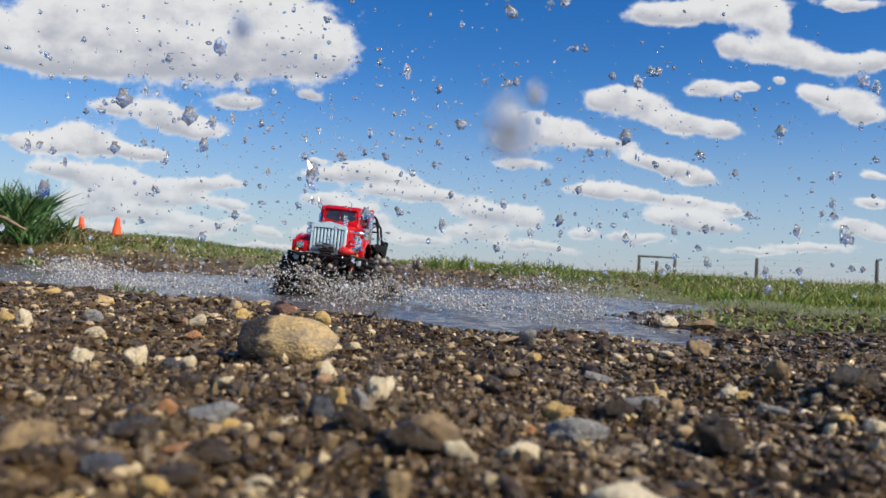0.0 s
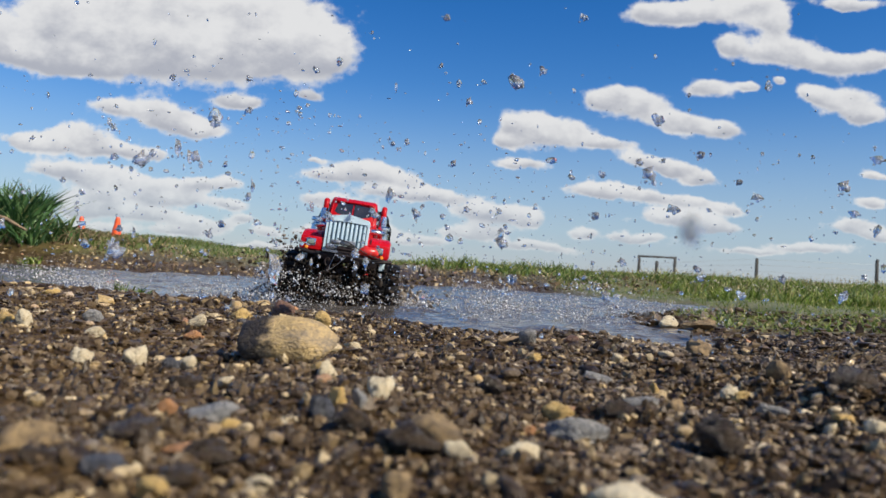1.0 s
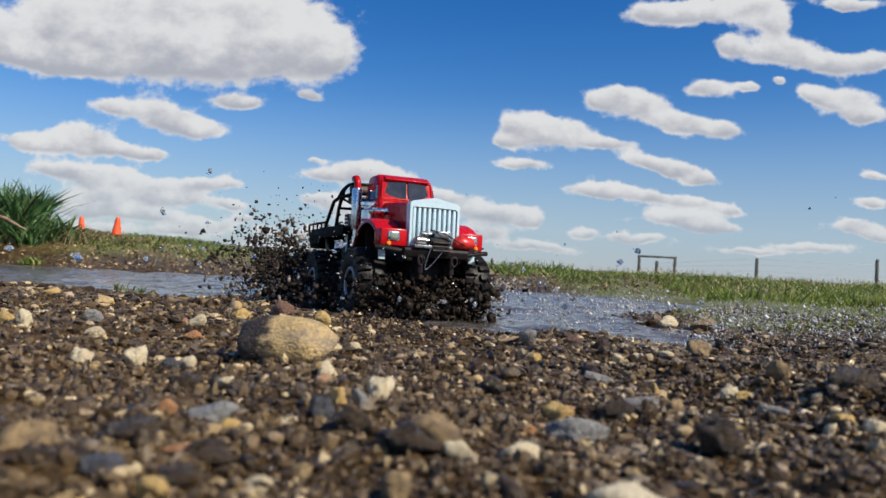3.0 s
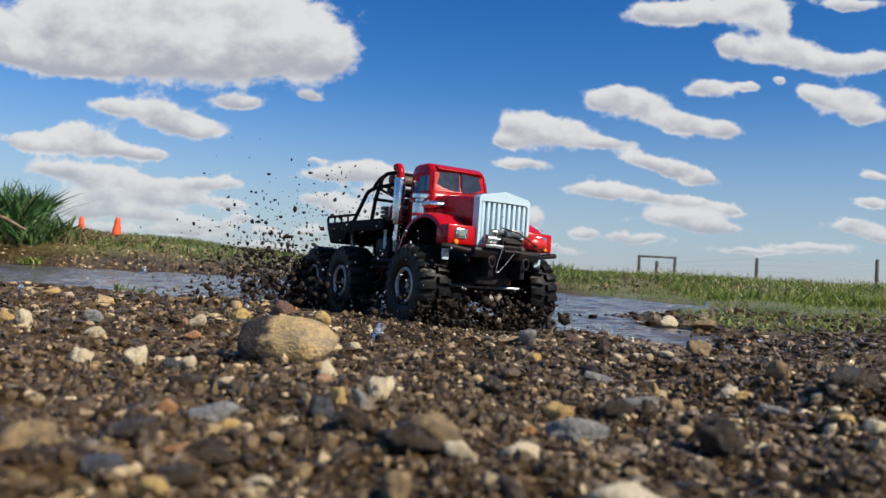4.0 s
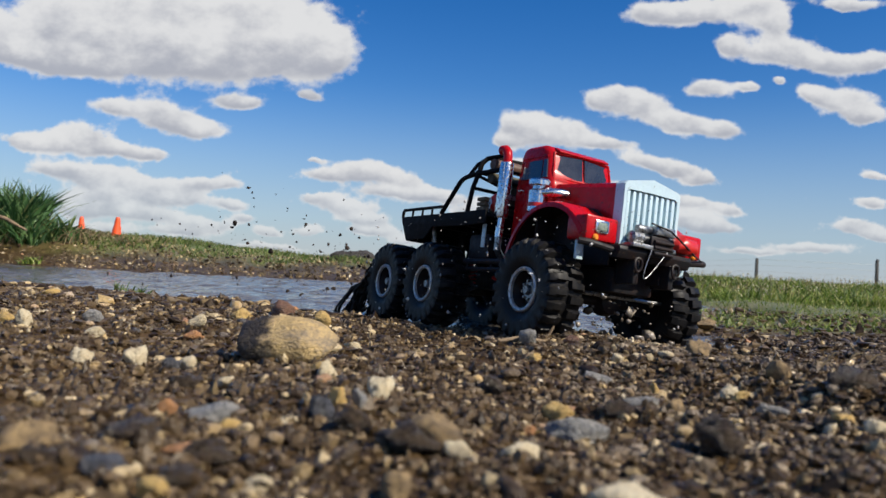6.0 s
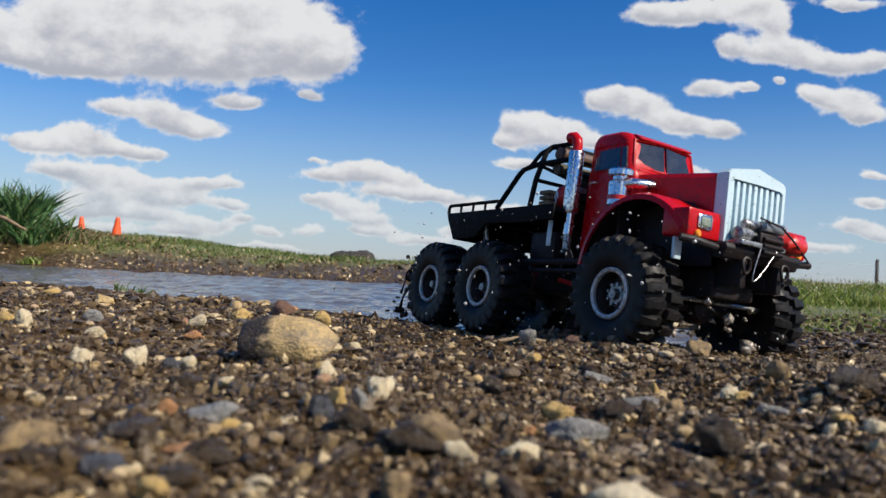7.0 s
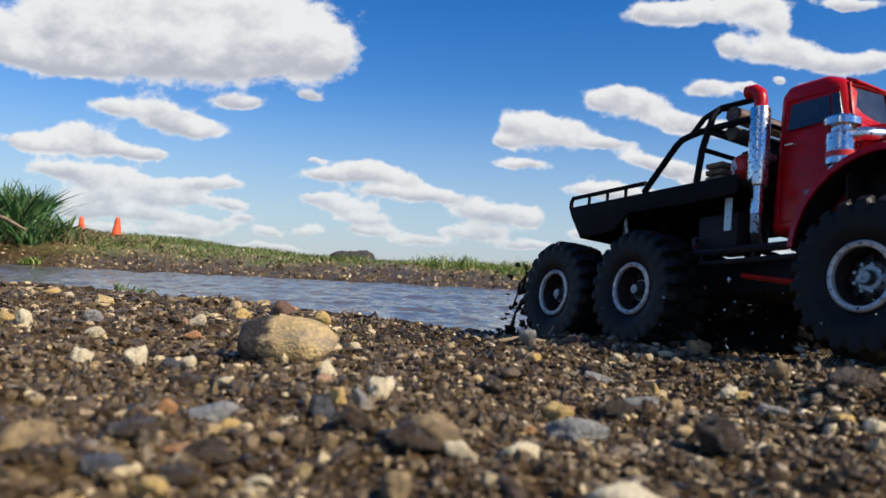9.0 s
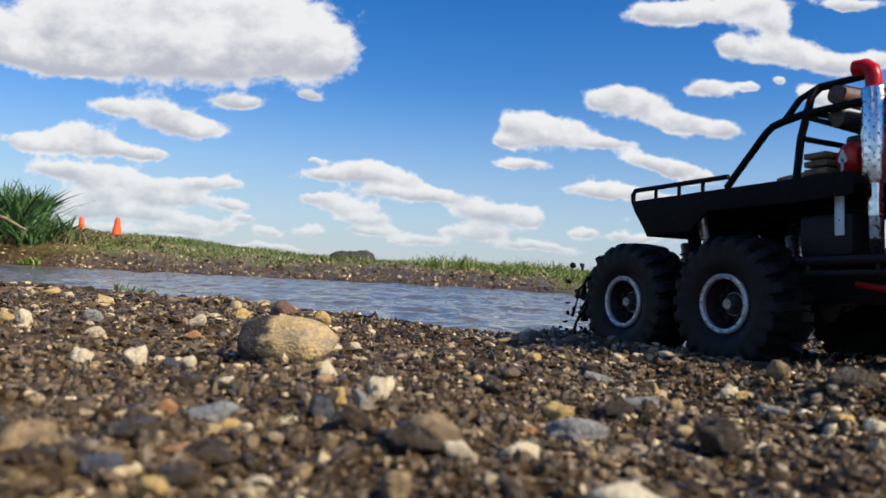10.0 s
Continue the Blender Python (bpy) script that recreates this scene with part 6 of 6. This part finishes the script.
# finer flecks of mud that fly together
for k in range(34):
    n = 40
    cs = r.normal(0, 1, (n, 3)) * [0.11, 0.08, 0.10]
    ob = fast_blobs("mud_flecks", cs, np.clip(r.lognormal(math.log(0.0020), 0.5, n), 0.0010, 0.0055), MUDCLOD, 700 + k, 0.45)
    tagged(ob, "spatter of fine dark mud flecks behind the truck", "mud", "flung mud flecks", kind="stuff")
    t0 = r.uniform(0.0, 2.3)
    m = truck_at(t0)
    p = m @ Vector((-0.15, r.choice([-0.115, 0.115]), 0.0))
    p.z = -0.30
    back = (m.to_3x3() @ Vector((-1, 0, 0)))
    v = back * r.uniform(-0.02, 0.07) + Vector((r.normal(-0.02, 0.05), r.normal(0, 0.03), r.uniform(0.32, 0.41)))
    fly(ob, t0, p, v, 0.0, -0.35)
# heavy mud splashing round the wheels in the puddle
for k in range(30):
    n = 130
    cs = r.normal(0, 1, (n, 3)) * [0.075, 0.06, 0.04]
    ob = fast_blobs("mud_splash", cs, np.clip(r.lognormal(math.log(0.0022), 0.55, n), 0.001, 0.007), MUDCLOD if k % 3 else CHURN, 800 + k, 0.5)
    tagged(ob, "heavy dark mud splash round the wheels", "mud", "mud splashes", kind="stuff")
    t0 = r.uniform(0.0, 1.9)
    m = truck_at(t0)
    p = m @ Vector((r.choice([0.34, 0.0, -0.18]), r.choice([-0.14, 0.14]), 0.0))
    p.z = -0.16
    v = (m.to_3x3() @ Vector((0.12, 0, 0))) + Vector((r.normal(0, 0.03), r.normal(-0.02, 0.03), r.uniform(0.22, 0.29)))
    fly(ob, t0, p, v, 0.0, -0.2)
# plume of mud off the rear tyres in the deepest part
for k in range(20):
    n = 120
    cs = r.normal(0, 1, (n, 3)) * [0.045, 0.04, 0.05]
    ob = fast_blobs("mud_plume", cs, np.clip(r.lognormal(math.log(0.0026), 0.55, n), 0.001, 0.009), MUDCLOD if k % 2 else CHURN, 900 + k, 0.6)
    tagged(ob, "dense plume of wet mud thrown by the rear tyre", "mud", "mud plumes", kind="stuff")
    t0 = 0.0 if k < 7 else r.uniform(0.2, 1.7)
    m = truck_at(t0 + 0.4)
    p = m @ Vector((-0.12 + r.normal(0, 0.05), -0.15, 0.0))
    p.z = -0.02 if t0 == 0.0 else -0.12
    fly(ob, t0, p, (r.normal(-0.025, 0.02), r.normal(0.0, 0.02), r.uniform(0.14, 0.22) if t0 == 0.0 else r.uniform(0.24, 0.29)), 0.0, -0.2)
# strings of mud that trail off the rearmost tyres all along
trail = thing("mud_trail", "dark strings of wet mud trailing off the rear tyres", "mud")
for k in range(46):
    bm = B()
    side = -1 if k % 2 else 1
    yy = side * (0.118 + r.uniform(-0.03, 0.03))
    a0 = r.uniform(-0.2, 0.9)
    x, z = -0.162 - 0.074 * math.cos(a0), 0.071 + 0.074 * math.sin(a0)
    L = r.uniform(0.010, 0.050)
    pts = [(x - L * s + r.normal(0, 0.002), yy + r.normal(0, 0.002), max(-0.01, z - 0.5 * L * s - 0.9 * L * s * s)) for s in (0, 0.35, 0.7, 1.0)]
    w = r.uniform(0.0010, 0.0034)
    tube(bm, pts, [w, w * 1.3, w * 0.7, w * 1.5], 5)
    if k % 2:
        lobed(bm, pts[-1], w * 2.0, k, 1, 0.6)
    part("mud_string", bm, MUDCLOD, trail)
cs = np.stack([r.uniform(-0.30, -0.225, 130), np.where(r.uniform(size=130) < 0.5, -1, 1) * (0.118 + r.normal(0, 0.022, 130)), r.uniform(0, 1, 130) ** 1.6 * 0.13], -1)
fly_mud = fast_blobs("mud_flecks", cs, np.clip(r.lognormal(math.log(0.0022), 0.5, 130), 0.0008, 0.006), MUDCLOD, 555, 0.5)
fly_mud.parent = trail
tagged(fly_mud, kind="stuff")
# water and mud that keep dripping about the underbody
wet = np.stack([r.uniform(-0.26, 0.44, 300), np.where(r.uniform(size=300) < 0.8, -1, 1) * r.uniform(0.07, 0.20, 300), r.uniform(0, 1, 300) ** 1.3 * 0.20], -1)
drips = fast_blobs("water_drips", wet, np.clip(r.lognormal(math.log(0.0012), 0.45, 300), 0.0005, 0.0026), SPLASH, 556, 0.4)
tagged(drips, "small bright water drips falling off the underbody", "drips", kind="stuff")
wet = np.stack([0.335 + r.normal(0, 0.035, 150), r.normal(0.0, 0.055, 150), r.uniform(0, 1, 150) ** 2 * 0.075], -1)
churn = fast_blobs("churned_mud", wet, np.clip(r.lognormal(math.log(0.0022), 0.5, 150), 0.0008, 0.006), CHURN, 557, 0.45)
churn.parent = trail
tagged(churn, kind="stuff")

# ribbons of mud that stream off the rear tyres until the truck leaves the puddle
ribbons = thing("mud_ribbon", "dark ribbons of mud streaming off the rear tyres", "mud")
for k in range(42):
    side = -1 if k % 3 else 1
    yy = side * (0.118 + r.uniform(-0.032, 0.032))
    a0 = r.uniform(0.1, 1.25)
    x, z = -0.162 - 0.073 * math.cos(a0), 0.071 + 0.073 * math.sin(a0)
    L = r.uniform(0.05, 0.19)
    pts = [(x - L * s + r.normal(0, 0.003), yy + r.normal(0, 0.003), max(-0.015, z + 0.15 * L * s - (z + 0.012) * s ** 1.6)) for s in (0, 0.2, 0.4, 0.6, 0.8, 1.0)]
    w = r.uniform(0.0016, 0.0042)
    bm = tube(B(), pts, [float(w * q) for q in r.uniform(0.6, 1.6, 6)], 5)
    lobed(bm, pts[3], w * 1.7, k, 1, 0.6)
    part("strand", bm, MUDCLOD, ribbons)
RIBBON_ROWS = [row for row in TRUCK_ROWS if row[0] <= 5.5]
RIBBON_ROWS += [(6.3, Matrix.Translation((0.06, -0.09, -0.10)) @ RIBBON_ROWS[-1][1]), (7.0, Matrix.Translation((0.07, -0.10, -0.30)) @ RIBBON_ROWS[-1][1])]
RIBBON_ROWS += [(10.0, RIBBON_ROWS[-1][1])]

# heavy mud boiling round the chassis while the truck ploughs through the puddle
curtain = thing("mud_curtain", "black wet mud boiling up round the wheels", "mud")
for k in range(8):
    n = 620
    if k < 3:  # before the front axle
        cs = np.stack([0.380 + r.normal(0, 0.018, n), r.normal(0, 0.075, n), r.uniform(0, 1, n) ** 1.5 * 0.125], -1)
    elif k < 6:  # along both flanks
        cs = np.stack([r.uniform(-0.25, 0.42, n), np.where(r.uniform(size=n) < 0.65, -1, 1) * (0.142 + r.normal(0, 0.016, n)), r.uniform(0, 1, n) ** 1.6 * 0.115], -1)
    else:  # piled up over the rear tyre
        cs = np.stack([-0.17 + r.normal(0, 0.045, n), -0.16 + r.normal(0, 0.028, n), r.uniform(0, 1, n) ** 1.5 * 0.18], -1)
    lump = fast_blobs("mud_lump", cs, np.clip(r.lognormal(math.log(0.0022), 0.6, n), 0.0008, 0.0075), MUDCLOD, 950 + k, 0.8)
    lump.parent = curtain
    tagged(lump, kind="stuff")
DRIP_ROWS = [row for row in TRUCK_ROWS if row[0] <= 7.5]
DRIP_ROWS += [(t, Matrix.Translation((0, 0, -q)) @ m) for (t, m), q in zip(TRUCK_ROWS[-5:], (0.03, 0.07, 0.13, 0.22, 0.30))]

SINK = {0.0: 0.04, 0.5: 0.03, 1.0: 0.0, 1.5: 0.0, 2.0: 0.005, 2.5: 0.02, 4.0: 0.07, 4.5: 0.11, 5.0: 0.085, 5.5: 0.12}
CURTAIN_ROWS = [(t, Matrix.Translation((0, 0, -SINK[t])) @ m) for t, m in TRUCK_ROWS if t in SINK]
CURTAIN_ROWS += [(6.6, Matrix.Translation((0.09, -0.14, -0.16)) @ CURTAIN_ROWS[-1][1])]
CURTAIN_ROWS += [(10.0, CURTAIN_ROWS[-1][1])]

# pale seed heads standing in the verge
SEEDMAT = varied("seed_heads", [(0.0, (0.40, 0.34, 0.18)), (1.0, (0.72, 0.66, 0.46))], 0.8, 0, 60.0)
q = np.random.default_rng(91)
px, py = q.uniform(1.2, 5.5, 2000), 3.6 + 2.6 * q.uniform(0, 1, 2000) ** 1.5
ok = (turf_cover(px, py) > 0.7) & (np.sin(4.1 * px) * np.sin(3.3 * py + px) > -0.25)
px, py = px[ok], py[ok]
heads = fast_blobs("seed_heads", np.stack([px, py, height(px, py) + q.uniform(0.022, 0.078, len(px))], -1), q.uniform(0.0020, 0.0050, len(px)), SEEDMAT, 92, 0.4)
tagged(heads, "small pale seed heads among the verge grass", "grass", kind="stuff")

# ---------- twigs ----------
def twig(points, rad, label, mat=WOOD):
    t = thing("twig", label, "twig", "twigs on the gravel")
    part("twig_stem", tube(B(), points, rad, 6), mat, t)


twig([(0.075, 0.955, 0.022), (0.105, 0.96, 0.027), (0.135, 0.965, 0.024)], [0.003, 0.0042, 0.002], "short brown twig lying on gravel")
twig([(0.145, 1.05, 0.012), (0.158, 1.05, 0.038)], [0.0028, 0.0016], "short upright straw-coloured stem")
for k in range(4):
    x = 0.40 + 0.022 * k
    twig([(x, 0.80, 0.012), (x + 0.004, 0.80, 0.030), (x + 0.016, 0.80, 0.043), (x + 0.024, 0.80, 0.044)], [0.0011, 0.001, 0.0008, 0.0005], "thin curled dry grass stem", STRAWMAT)

# ---------- gravel ----------
def spread(n, x_lo, x_hi, y_lo, y_hi, seed):
    q = np.random.default_rng(seed)
    x, y = q.uniform(x_lo, x_hi, n), q.uniform(y_lo, y_hi, n)
    return x, y, q


def lie(x, y):
    return height(x, y) + lumps(x, y)


def crumbs(name, n, area, lo, hi, mat, seed, label, flat=0.75, wet=-0.01):
    x, y, q = spread(n, *area, seed)
    ok = shore_distance(x, y) < wet + 0.02 * q.normal(size=n)
    x, y = x[ok], y[ok]
    rad = lo + (hi - lo) * q.uniform(0, 1, len(x)) ** 2.2
    c = np.stack([x, y, lie(x, y) + rad * q.uniform(-0.25, 0.5, len(x))], -1)
    bm = B()
    bmesh.ops.create_icosphere(bm, subdivisions=2 if flat < 0.7 else 0 if lo < 0.003 else 1, radius=1.0)
    base = np.array([v.co[:] for v in bm.verts])
    fc = np.array([[v.index for v in f.verts] for f in bm.faces])
    bm.free()
    m, k = len(x), len(base)
    shapes = []
    for s in range(24):
        cut = q.normal(size=(9, 3))
        cut /= np.linalg.norm(cut, axis=1)[:, None] * q.uniform(0.62, 1.0, 9)[:, None]
        radius = 1.0 / (np.maximum(base @ cut.T, 0.55) ** 16).sum(1) ** (1 / 16)
        radius *= 0.95 / radius.mean()
        shapes.append(base * (radius * (1 + (0.18 if mat is CLODMAT else 0.10 if k > 12 else 0.24) * q.normal(size=k)))[:, None])
    shapes = np.array(shapes)
    v = shapes[q.integers(0, 24, m)] * rad[:, None, None] * (q.uniform(0.5, 1.5, (m, 1, 3)) * [1, 1, flat])
    a = q.uniform(0, 2 * np.pi, m)
    ca, sa = np.cos(a)[:, None], np.sin(a)[:, None]
    v = np.stack([v[..., 0] * ca - v[..., 1] * sa, v[..., 0] * sa + v[..., 1] * ca, v[..., 2]], -1) + c[:, None]
    ob = link_mesh(name, v.reshape(-1, 3), (np.arange(m)[:, None, None] * k + fc[None]).reshape(-1, 3), mat, shade=mat in (CLODMAT, WET))
    tagged(ob, label, "gravel", kind="stuff")
    return ob


crumbs("soil_crumbs", 38000, (-0.55, 0.55, 0.25, 0.70), 0.0009, 0.0044, CRUMBS, 31, "crumbs of dark wet soil on the ground", 0.85)
crumbs("soil_crumbs", 46000, (-0.95, 1.0, 0.66, 1.40), 0.0013, 0.0052, CRUMBS, 32, "crumbs of dark wet soil on the ground", 0.85)
crumbs("soil_clods", 700, (-0.55, 0.55, 0.30, 0.75), 0.0028, 0.0060, CLODMAT, 51, "irregular clods of dark wet mud", 0.65)
crumbs("soil_clods", 1300, (-0.9, 1.0, 0.70, 1.35), 0.0032, 0.0080, CLODMAT, 52, "irregular clods of dark wet mud", 0.65)
crumbs("soil_crumbs", 4500, (-1.4, -0.1, 1.30, 1.95), 0.0035, 0.012, CRUMBS, 33, "crumbs of dark wet soil near the puddle")
crumbs("soil_crumbs", 3000, (0.45, 1.6, 1.0, 2.3), 0.0035, 0.012, CRUMBS, 34, "crumbs of dark wet soil by the grass")
crumbs("gravel", 850, (-0.58, 0.58, 0.26, 0.72), 0.0012, 0.0044, PEBBLES, 35, "mixed tan and grey gravel pebbles", 0.6)
crumbs("gravel", 900, (-0.85, 1.05, 0.68, 1.40), 0.0016, 0.0065, PEBBLES, 36, "mixed tan and grey gravel pebbles", 0.6)
crumbs("gravel", 130, (-0.95, 0.0, 0.68, 1.40), 0.0030, 0.0090, PEBBLES, 42, "mixed tan and grey gravel pebbles", 0.6)
crumbs("gravel", 420, (-1.4, -0.1, 1.25, 1.95), 0.0040, 0.013, PEBBLES, 37, "mixed tan and grey gravel pebbles", 0.6, 0.02)
crumbs("gravel", 2600, (-3.0, 1.8, 3.8, 5.2), 0.0025, 0.010, PEBBLES, 38, "mixed pebbles on the muddy far shore", 0.72)
crumbs("soil_crumbs", 4000, (-3.0, 2.0, 3.75, 5.0), 0.003, 0.014, CRUMBS, 39, "clods of dark soil on the far shore")
crumbs("shallow_clods", 240, (-1.3, 0.45, 1.25, 2.1), 0.0040, 0.0110, CLODMAT, 43, "dark clods standing out of the shallow water", 0.75, 0.16)
for n, area, seed in ((900, (-0.5, 0.5, 0.30, 0.70), 44), (1500, (-0.85, 0.85, 0.66, 1.35), 45)):
    crumbs("wet_crumbs", n, area, 0.0012, 0.0045, WET, seed, "glistening wet crumbs of soil and grit", 0.65)
crumbs("gravel", 520, (0.05, 0.62, 0.36, 0.85), 0.0022, 0.0052, PEBBLES, 46, "mixed tan and grey gravel pebbles", 0.6)
PALE_CLODS = varied("drying_clods", [(0.0, (0.10, 0.075, 0.048)), (0.6, (0.19, 0.145, 0.098)), (1.0, (0.30, 0.24, 0.17))], 0.5, 0.003, 420.0, False, 0.2)
crumbs("drying_clods", 1300, (0.10, 0.66, 0.36, 0.95), 0.0020, 0.0056, PALE_CLODS, 47, "paler clods of gravelly soil", 0.65)
crumbs("drying_clods", 1700, (0.22, 0.95, 0.62, 1.30), 0.0024, 0.0072, PALE_CLODS, 48, "paler clods of gravelly soil", 0.65)
# single pebbles of the near gravel
PEB = [rock_mesh("pebble", 60 + k, PEBBLE_OBJ, 2, 0.45) for k in range(10)]
x, y, q = spread(290, -0.75, 0.75, 0.34, 1.25, 41)
z = lie(x, y)
for k in range(len(x)):
    if shore_distance(x[k], y[k]) > -0.02 or abs(x[k]) > 0.2 + 0.55 * y[k]:
        continue
    s = (0.006 + 0.009 * q.uniform() ** 2) * min(1.0, 0.35 + y[k])
    ob = new("pebble", PEB[k % 10])
    ob.parent = ground
    ob.matrix_basis = pose(x[k], y[k], z[k] + 0.2 * s, q.uniform(-15, 15), q.uniform(-15, 15), q.uniform(0, 360)) @ Matrix.Diagonal((s * q.uniform(0.9, 1.5), s, s * q.uniform(0.55, 0.9), 1))


# ---------- what moves ----------
def motions():
    walk(truck, TRUCK_ROWS)
    walk(trail, TRUCK_ROWS)
    walk(drips, DRIP_ROWS)
    walk(ribbons, RIBBON_ROWS)
    walk(curtain, CURTAIN_ROWS)
    rate = 205.0
    for (ax, side, seat), wheel in zip(wheel_seats, wheels):
        rows = []
        for k in range(41):
            t = 0.25 * k
            spin = pose(0, 0, 0, 0, (1 if side < 0 else -1) * rate * t, 0)
            rows.append((t, seat @ spin))
        walk(wheel, rows)
    for ob, rows in flights:
        walk(ob, rows)


motions()
